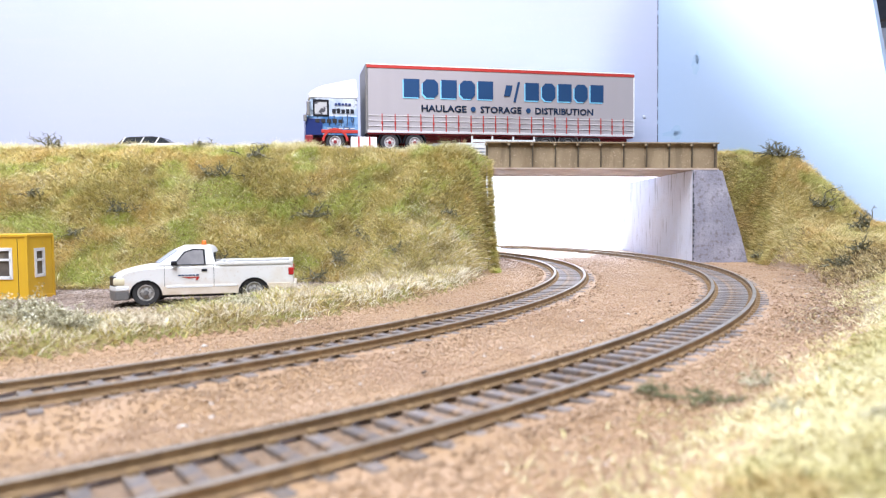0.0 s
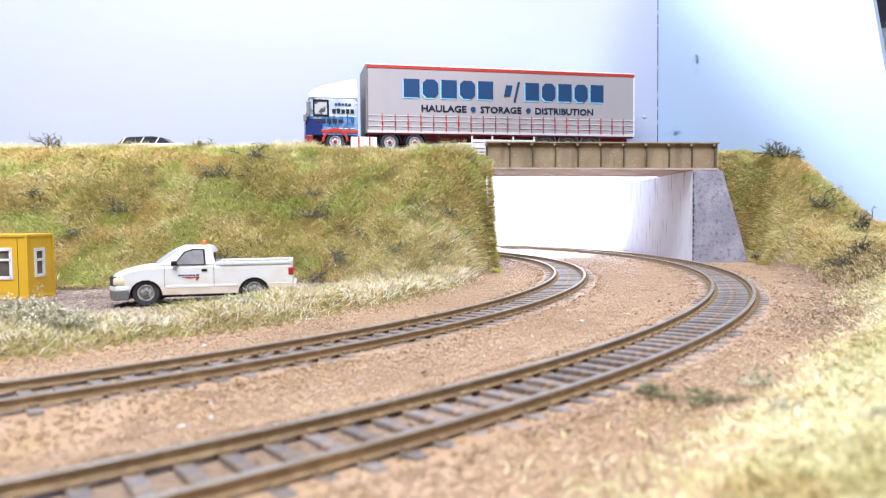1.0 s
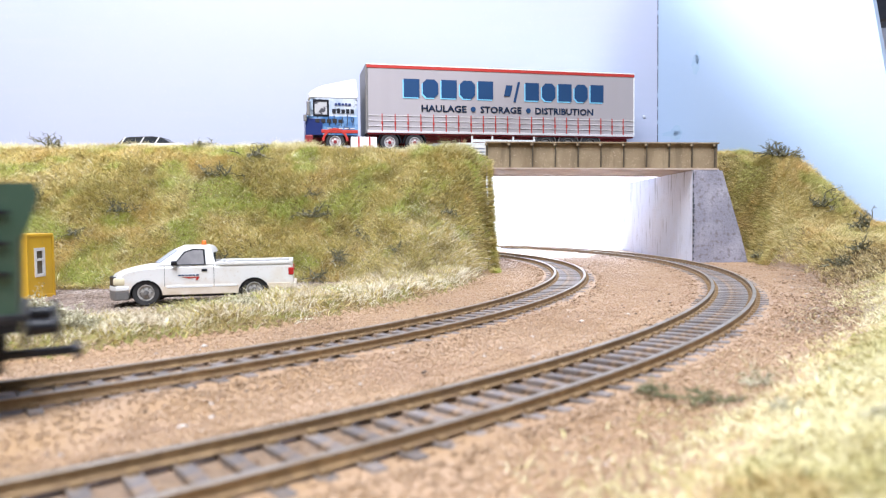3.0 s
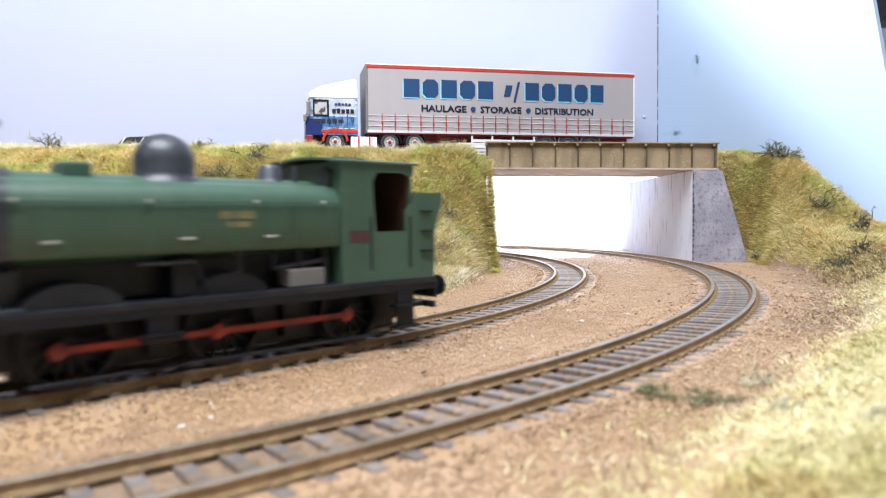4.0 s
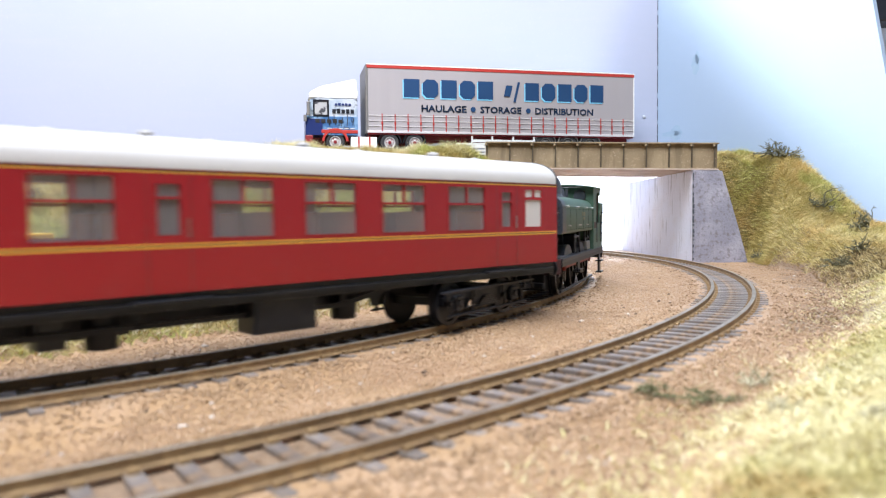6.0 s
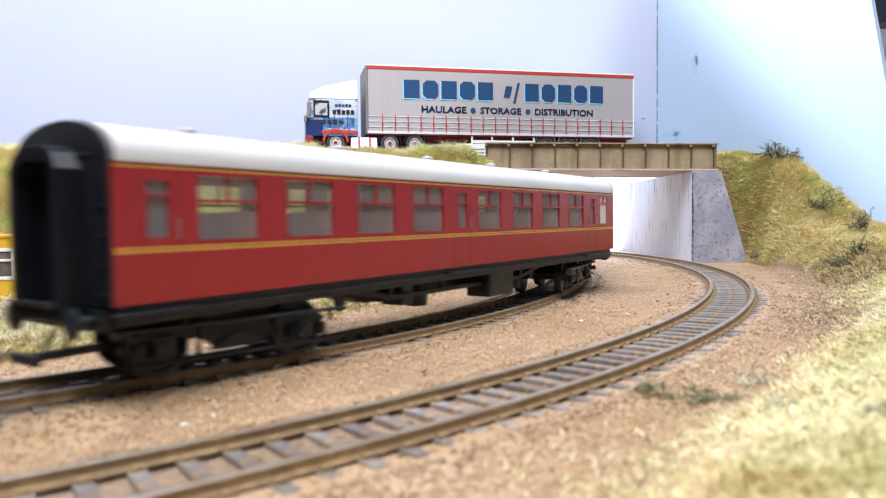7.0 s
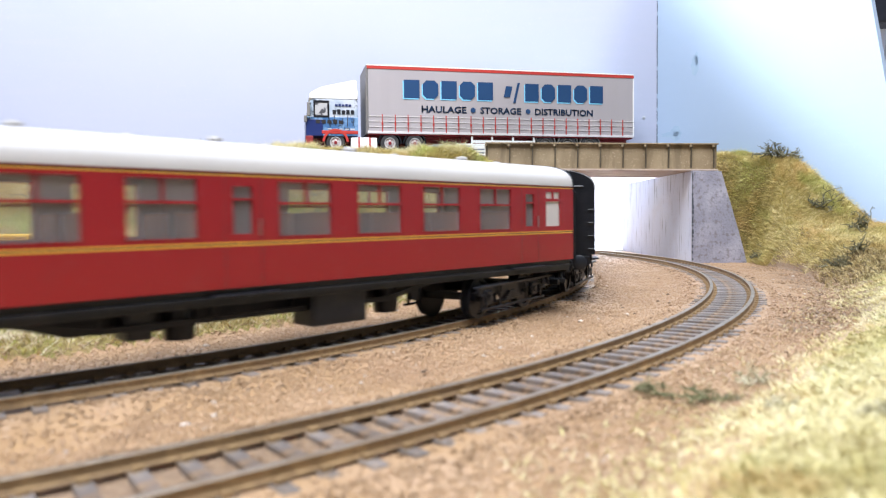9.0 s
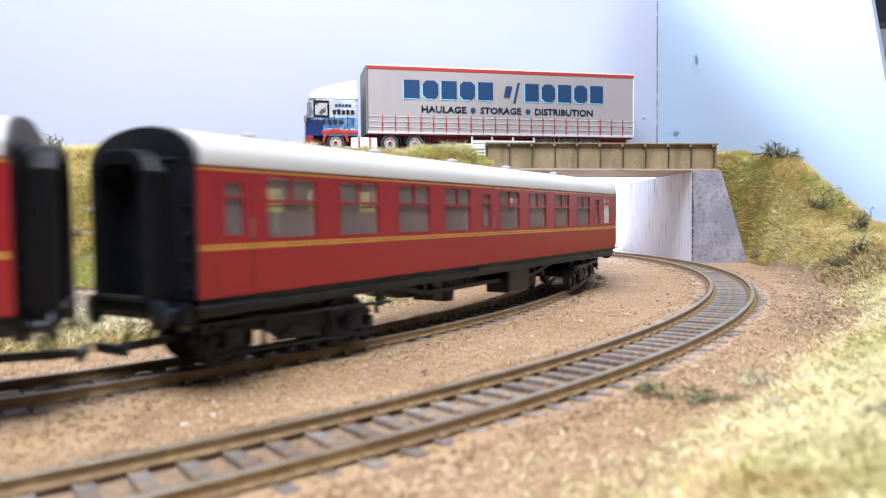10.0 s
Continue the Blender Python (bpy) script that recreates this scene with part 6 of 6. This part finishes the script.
# ---- boards: marks and fixings ----
def build_marks():
    bm = bmesh.new()
    lathe(bm, [(1.6, 0), (1.5, -0.5), (0.5, -0.9), (0.1, -0.5)], 12, "y", (186.8, 631.9, 124.5))
    tagged(part("screw", bm, WINDOW_PALE, None, "painted-over screw head in the sky board", smooth=True), "", "screw")
    # blue drips and thin paint on the side board
    for k, (d, z, w, h) in enumerate(((36, 166, 3.4, 9), (37.5, 172, 1.8, 6), (18.5, 108, 5, 7), (13.5, 107.5, 9, 2.5))):
        bm = bmesh.new()
        n = 14
        prism(bm, [(w * math.cos(2 * math.pi * i / n) * (1 + 0.2 * math.sin(3 * i + k)), h * math.sin(2 * math.pi * i / n)) for i in range(n)], -0.06, 0.02)
        c = math.cos(radians(45))
        tagged(part("paint_patch", bm, PATCH_BLUE, None, "small bluer patch of paint on the sky board", at=mpose(199 + d * c, 632 - d * c, z, 0, 0, -45)), "", "paint patch")
    # frame and dark box beyond the side board's cut edge
    bm = bmesh.new()
    box(bm, 335, 520, 540, 560, 183, 300, 2)
    tagged(part("dark_box", bm, BLACK, None, "black box behind the sky board"), "", "box")
    bm = bmesh.new()
    box(bm, 330, 560, 572, 584, -30, 300)
    tagged(part("wall_outer", bm, CONCRETE, None, "grey-white board beyond the corner"), "", "wall", "", "structure")


PATCH_BLUE = mat("thin_blue_paint", (0.3, 0.41, 0.55), 0.7, spots=[(120, 0.45, 0.65, (0.34, 0.45, 0.56), 0.6)])
build_marks()


# ---- shrubs of twisted twigs ----
def build_shrub(seed, x, y, size, flat=0.7, n=11, material=None, name="shrub", label="dead grey-green twiggy shrub on the grassy bank", leaves=0, thick=0.024, group="twiggy shrubs on the banks", depth=2):
    """Kinked, forking twigs from one foot; leaves: how many small flakes of foliage each twig carries."""
    rr = random.Random(seed)
    verts, faces = [], []

    def flake(p, r):
        b = len(verts)
        u = Vector((rr.gauss(0, 1), rr.gauss(0, 1), rr.gauss(0, 0.7))).normalized()
        w = u.cross(Vector((rr.gauss(0, 1), rr.gauss(0, 1), rr.gauss(0, 1)))).normalized()
        q = p + Vector((rr.gauss(0, 1), rr.gauss(0, 1), rr.gauss(0, 1))) * r * 1.4
        verts.extend((q - u * r, q + w * r * 0.5, q + u * r, q - w * r * 0.5))
        faces.append((b, b + 1, b + 2, b + 3))

    def stick(p, d, length, r, depth):
        steps = 4
        for k in range(steps):
            q = p + d * length / steps
            side = d.cross(Vector((0.3, 0.5, 0.8))).normalized()
            up = d.cross(side).normalized()
            b = len(verts)
            for c, rad in ((p, r), (q, r * 0.88)):
                for a in (0, 2.094, 4.189):
                    verts.append(c + (side * math.cos(a) + up * math.sin(a)) * rad)
            for i in range(3):
                j = (i + 1) % 3
                faces.append((b + i, b + j, b + 3 + j, b + 3 + i))
            p, r = q, r * 0.88
            d = (d + Vector((rr.gauss(0, 0.5), rr.gauss(0, 0.5), rr.gauss(-0.04, 0.35)))).normalized()
            for _ in range(leaves):
                flake(p, size * 0.03 + 0.1)
            if depth and rr.random() < 0.8:
                e = (d + Vector((rr.gauss(0, 0.9), rr.gauss(0, 0.9), rr.gauss(0.1, 0.6)))).normalized()
                stick(p, e, length * rr.uniform(0.3, 0.6), r * 0.8, depth - 1)
    for k in range(n):
        a = rr.uniform(0, 2 * math.pi)
        d = Vector((math.cos(a), math.sin(a), rr.uniform(0.1, 1.6) * flat)).normalized()
        o = Vector((rr.gauss(0, 0.25), rr.gauss(0, 0.14), 0)) * size
        stick(o, d, size * rr.uniform(0.35, 0.85), size * thick + 0.09, depth)
    z = float(ground_z(np.array([x]), np.array([y]))[0])
    ob = soup(name, np.array([v[:] for v in verts]), np.array(faces), material or TWIG, label, name, "")
    ob.matrix_basis = mpose(x, y, z + min(3.6, size * 0.2))
    tagged(ob, "", "", group)
    return ob


for k, (x, y, s) in enumerate(((-287, 502, 12), (-131, 482, 11), (-151, 460, 11), (-204, 434, 10), (-80, 440, 12), (-63, 414, 9), (6, 449, 9), (271, 552, 15), (243, 522, 10),
                               (284, 514, 11), (287, 470, 14), (227, 387, 9), (245, 400, 9), (-264, 441, 8), (-129, 404, 8), (-30, 422, 7), (-224, 413, 7), (-75, 401, 8), (-175, 503, 8), (-52, 433, 7), (-88, 455, 7))):
    build_shrub(20 + k, x, y, s * (1.75 if x > 100 and y > 500 else 1.3), thick=0.028, n=13, depth=3)
for k, (x, y, s) in enumerate(((66, 144, 5.0), (58, 115, 4.0), (64, 96, 5))):
    build_shrub(60 + k, x, y, s, 0.7, 9, SAGE, "weed", "small grey-green leafy weed beside the ballast", 1, 0.02, "weeds on the ballast")
for k, (x, y, s) in enumerate(((40, 136, 4.6), (48, 134, 5.0), (54, 133, 4.5))):
    build_shrub(70 + k, x, y, s * 1.3, 0.1, 5, WEED, "weed", "low creeping green weed on the ballast", 1, 0.02, "weeds on the ballast")
for k, (x, y, s) in enumerate(((-139, 222, 9), (-128, 216, 9), (-120, 211, 7), (-133, 231, 7), (-112, 212, 5), (-146, 228, 9), (-77, 262, 6))):
    build_shrub(80 + k, x, y, s * 1.3, 0.5, 26, SAGE, "bush", "pale grey-green bushy tuft on the verge", 2, 0.01, "bushy tufts on the verge")


# ---- grass ----
def fibres(name, xy, length, width, lean, material, label, seed, height=None, outward=(0, 0, 1)):
    """One thin pointed blade of two joints at each place."""
    g = np.random.default_rng(seed)
    n = len(xy)
    x, y = xy[:, 0], xy[:, 1]
    e = 1.5
    z = ground_z(x, y) if height is None else height
    nx, ny = -(ground_z(x + e, y) - z) / e, -(ground_z(x, y + e) - z) / e
    up = np.stack([nx * 0.55, ny * 0.55, np.ones(n)], 1) if height is None else np.tile(np.array(outward, float), (n, 1))
    up /= np.linalg.norm(up, axis=1)[:, None]
    turn = g.normal(0, 1.9, n) + 3.2 * lumps(x, y, 13, 51) + 2.0 * lumps(x, z, 8, 52)
    out = np.stack([np.cos(turn), np.sin(turn), g.normal(-0.05, 0.25, n)], 1)
    ln = (length * g.uniform(0.5, 1.25, n) * (1 + 0.35 * lumps(x, y, 9, 53)))[:, None]
    le = (lean * g.uniform(0.3, 1.6, n))[:, None]
    base = np.stack([x, y, z - 0.4], 1)
    d1 = up + out * le * 0.6
    d1 /= np.linalg.norm(d1, axis=1)[:, None]
    d2 = up * 0.7 + out * le * 1.6
    d2 /= np.linalg.norm(d2, axis=1)[:, None]
    side = np.cross(d1, g.normal(0, 1, (n, 3)))
    side /= np.linalg.norm(side, axis=1)[:, None] + 1e-6
    w = (width * g.uniform(0.6, 1.3, n))[:, None] * 0.5
    mid = base + d1 * ln * 0.5
    tip = mid + d2 * ln * 0.55
    v = np.stack([base - side * w, base + side * w, mid + side * w * 0.8, mid - side * w * 0.8, tip], 1).reshape(-1, 3)
    b = np.arange(n)[:, None] * 5
    f = np.concatenate([b + [0, 1, 2], b + [0, 2, 3], b + [3, 2, 4]])
    return soup(name, v, f, material, label, "grass")


DEBRIS = ramp_mat("dead_stalk", [(0.2, (0.07, 0.055, 0.035)), (0.7, (0.2, 0.16, 0.1)), (0.95, (0.45, 0.38, 0.28))])


def scatter(n, x0, x1, y0, y1, keep, seed):
    g = np.random.default_rng(seed)
    p = np.stack([g.uniform(x0, x1, n), g.uniform(y0, y1, n)], 1)
    return p[g.random(n) < keep(p[:, 0], p[:, 1])]


def on_bank(x, y):
    u = bank_left(x, y)
    return ((u > 0.02) & (y < np.where(x > 4, 546, 513)) & (x > -420 + 0.0 * y) & (x > -0.72 * y)).astype(float)


def on_right(x, y):
    e = x - right_edge(y)
    return ((e > (1 + 5 * lumps(x, y, 12, 9)) * (y < 500)) & (x + y < 831) & (y > 330) & ~((y > 549) & (x < 222))) * np.clip(e / 14 + (y > 500), 0.25, 1)


def near_right(x, y):
    e = x - right_edge(y) - 8 * lumps(x, y, 15, 9)
    return ((e > -14) & (x < 0.75 * y + 25) & (y <= 345)) * np.clip(e / 32, 0.04, 1)


def on_verge(x, y):
    return verge(x, y) * (x > -0.8 * y)


fibres("bank_grass", scatter(520000, -380, 36, 330, 547, on_bank, 1), 5.2, 0.22, 1.4, GRASS, "matted yellow-green static grass on the bank", 11)
fibres("bank_debris", scatter(34000, -380, 36, 330, 514, lambda x, y: on_bank(x, y) * np.clip(0.4 + 1.2 * lumps(x, y, 14, 41), 0, 1), 42), 4.0, 0.42, 1.3, DEBRIS, "dark twigs and dead stalks among the bank grass", 43)
fibres("bank_debris", scatter(12000, 200, 330, 330, 625, on_right, 44), 4.0, 0.42, 1.3, DEBRIS, "dark twigs and dead stalks by the bridge", 45)
fibres("bank_grass", scatter(40000, -380, 36, 330, 514, on_bank, 2), 5.5, 0.3, 1.5, PALE_GRASS, "pale straw stems among the bank grass", 12)
fibres("bank_grass", scatter(210000, 190, 330, 330, 625, lambda x, y: on_right(x, y) * smooth(395, 455, y + 22 * lumps(x, y, 15, 24)), 3), 5.2, 0.22, 1.4, LIGHT_GRASS, "matted yellow-green static grass by the bridge", 13)
fibres("bank_grass", scatter(14000, 190, 330, 330, 625, on_right, 4), 6.0, 0.22, 1.3, OCHRE_PALE, "pale ochre stems by the bridge", 14)
fibres("bank_grass", scatter(60000, 220, 300, 500, 572, on_right, 9), 6.0, 0.27, 1.0, LIGHT_GRASS, "matted grass on the steep bank beside the wing wall", 19)
fibres("dry_grass", scatter(36000, 150, 330, 300, 470, lambda x, y: on_right(x, y) * smooth(470, 420, y), 32), 4.0, 0.28, 1.4, DRY_GRASS, "dry brown grass and soil at the foot of the bank", 33)
fibres("dry_grass", scatter(26000, 15, 270, 60, 345, lambda x, y: np.clip(1 - np.abs(x - right_edge(y) - 4 + 9 * lumps(x, y, 15, 9)) / 22, 0, 1) * 0.5, 34), 2.6, 0.26, 2.0, DRY_GRASS, "dry brown roots along the ballast's edge", 35)
fibres("dry_grass", scatter(40000, -190, 40, 130, 450, lambda x, y: (np.abs(np.hypot(x - C2[0], y - C2[1]) - 379) < 7 + 4 * lumps(x, y, 11, 25)) * 0.6 * (x > -0.8 * y), 36), 2.6, 0.26, 1.8, DRY_GRASS, "dry brown roots along the verge's edge", 37)
fibres("bank_grass", scatter(30000, -380, 30, 498, 516, lambda x, y: (x > -0.72 * y) * np.clip(0.5 + lumps(x, y, 11, 61), 0, 1), 62), 7.5, 0.22, 0.7, PALE_GRASS, "wispy pale grass along the crest of the bank", 63)
fibres("bank_grass", scatter(22000, -380, 36, 330, 510, lambda x, y: on_bank(x, y) * np.clip(1.6 * lumps(x, y, 19, 64) + 0.1, 0, 1), 65), 7.0, 0.2, 1.5, OCHRE, "ochre tangled grass in patches on the bank", 66)
g = np.random.default_rng(31)
edge = np.stack([g.uniform(33.6, 35.6, 16000), g.uniform(466, 512, 16000)], 1)
edge_top = ground_z(np.full(16000, 33.0), edge[:, 1])
fibres("bank_grass", edge, 4.6, 0.27, 1.0, GRASS, "ragged grass hanging over the abutment's edge", 21, -4 + (edge_top + 4) * g.uniform(0, 1, 16000), (0.5, -0.6, 0.35))
fibres("foreground_grass", scatter(230000, 0, 270, 45, 345, near_right, 5), 3.0, 0.22, 2.0, PALE_GRASS, "pale yellow dry grass in the foreground", 15)
fibres("foreground_grass", scatter(60000, 0, 115, 45, 135, near_right, 67), 2.8, 0.26, 2.0, PALE_GRASS, "thick cream-yellow tufts of dry foreground grass", 68)
fibres("foreground_grass", scatter(3500, 0, 270, 45, 345, near_right, 6), 3.2, 0.28, 1.6, GRASS, "green blades among the dry foreground grass", 16)
fibres("verge_grass", scatter(110000, -190, 40, 130, 450, on_verge, 7), 5.2, 0.24, 1.5, STRAW, "pale straw grass on the verge by the yard", 17)
fibres("verge_grass", scatter(18000, -90, 36, 370, 480, lambda x, y: (bank_left(x, y) > 0.01) * np.clip(1 - bank_left(x, y) / 0.3, 0, 1) * np.clip((x + 90) / 40, 0, 1), 10), 6.5, 0.28, 1.1, STRAW, "pale straw grass at the foot of the bank", 20)
fibres("verge_grass", scatter(38000, -190, 40, 130, 450, lambda x, y: on_verge(x, y) * (lumps(x, y, 20, 4) > -0.1), 8), 5.0, 0.3, 0.9, GRASS, "green grass on the verge by the yard", 18)


# ---- loose ballast ----
def grains(n, x0, x1, y0, y1, size, keep, seed, material=None, label="loose pinkish-brown ballast grains between the tracks"):
    p = scatter(n, x0, x1, y0, y1, keep, seed)
    g = np.random.default_rng(seed + 50)
    k = len(p)
    c = np.stack([p[:, 0], p[:, 1], ground_z(p[:, 0], p[:, 1]) + 0.1], 1)
    s = size * g.lognormal(0, 0.35, (k, 1)) * g.uniform(0.65, 1.35, (k, 3)) * (1.15, 1.15, 0.6)
    a = g.uniform(0, np.pi, k)
    o = np.array([[1, 0, 0], [-1, 0, 0], [0, 1, 0], [0, -1, 0], [0, 0, 1], [0, 0, -1]], float)
    v = o[None] * s[:, None, :] * 0.5 + g.normal(0, 0.09 * size, (k, 6, 3))
    x = v[..., 0] * np.cos(a)[:, None] - v[..., 1] * np.sin(a)[:, None]
    y = v[..., 0] * np.sin(a)[:, None] + v[..., 1] * np.cos(a)[:, None]
    v = np.stack([x, y, v[..., 2]], -1) + c[:, None]
    t = np.array([[0, 2, 4], [2, 1, 4], [1, 3, 4], [3, 0, 4], [2, 0, 5], [1, 2, 5], [3, 1, 5], [0, 3, 5]])
    f = (np.arange(k)[:, None, None] * 6 + t[None]).reshape(-1, 3)
    return soup("ballast_grains", v.reshape(-1, 3), f, material or GRAIN, label, "ballast")


def on_ballast(x, y):
    d1, d2 = off_track(x, y, C1, R1), off_track(x, y, C2, R2)
    d = np.minimum(d1, d2)
    free = (x < right_edge(y) + 12) & (bank_left(x, y) < 0.03) & (verge(x, y) < 0.5) & (np.hypot(x - C2[0], y - C2[1]) > 372)
    return free * np.where(d < 15.5, np.where(np.abs(d - 8.6) < 2.4, 0.0, 0.12), 1.0) * (np.abs(x) < 0.72 * y + 15)


def on_yard(x, y):
    r = np.hypot(x - C2[0], y - C2[1])
    return ((r < 345) & (bank_left(x, y) < 0.03) & (np.abs(x) < 0.7 * y)) * 1.0


grains(210000, -140, 250, 75, 630, 0.6, on_ballast, 1)
grains(60000, -60, 110, 75, 260, 0.5, on_ballast, 2)
grains(60000, -140, 250, 75, 630, 0.7, lambda x, y: on_ballast(x, y) * smooth(24, 14, np.minimum(off_track(x, y, C1, R1), off_track(x, y, C2, R2))) * 1.5, 6, RUST_GRAIN, "rust-stained ballast grains along the rails")
grains(40000, 60, 260, 200, 500, 0.75, lambda x, y: (np.abs(x - right_edge(y) + 2 + 14 * lumps(x, y, 17, 21)) < 13) * 0.6 * (off_track(x, y, C1, R1) > 16), 7, RUST_GRAIN, "brown soil and stones beside the ballast")
grains(900, -100, 250, 90, 620, 0.9, on_ballast, 8, STONE, "odd white and dark stones on the ballast")
grains(26000, -260, 20, 220, 410, 0.9, on_yard, 3, YARD_GRAIN, "grey-brown dirt and stones in the yard")

# ---- the train runs ----
def train_s(t):
    """Place of the first coach's middle along the inner track."""
    u = t - 7.5
    return -215.6 + 96.8 * u - 0.27 * u * u


def on_track(s, half):
    """Pose of a vehicle whose two pivots, half apart from its middle, both ride on the centre line."""
    xa, ya, _ = track_at(s - half)
    xb, yb, _ = track_at(s + half)
    return mpose((xa + xb) / 2, (ya + yb) / 2, 0, 0, 0, math.degrees(math.atan2(yb - ya, xb - xa)))


COACH_PITCH = 273.8
LOCO_AHEAD = 203.0


def motions():
    times = [k * 0.25 for k in range(41)]
    for k, c in enumerate(coaches):
        walk(c, [(t, on_track(train_s(t) - k * COACH_PITCH, 93)) for t in times])
    walk(loco, [(t, on_track(train_s(t) + LOCO_AHEAD, 30)) for t in times])
    # wheels roll without slipping; the rods ride on their crank pins
    steps = [k * 0.1 for k in range(101)]
    for c in coaches:
        for o in c.children_recursive:
            if o.name.startswith("wheelset"):
                home = o.matrix_basis.copy()
                walk(o, [(t, home @ pose(0, 0, 0, 0, math.degrees(train_s(t) / 6.9), 0)) for t in steps])
    for o in loco.children:
        if o.name.startswith("driving_wheel"):
            home = o.matrix_basis.copy()
            walk(o, [(t, home @ pose(0, 0, 0, 0, math.degrees(train_s(t) / 9.3), 0)) for t in steps])
        if o.name.startswith("coupling_rod"):
            rows = []
            for t in steps:
                a = train_s(t) / 9.3
                rows.append((t, mpose(2.9 * math.cos(a), 0, 9.3 - 2.9 * math.sin(a))))
            walk(o, rows)


coaches = [build_coach()]
coaches += [copy_thing(coaches[0], Matrix.Identity(4)) for k in range(2)]
loco = build_loco()
motions()
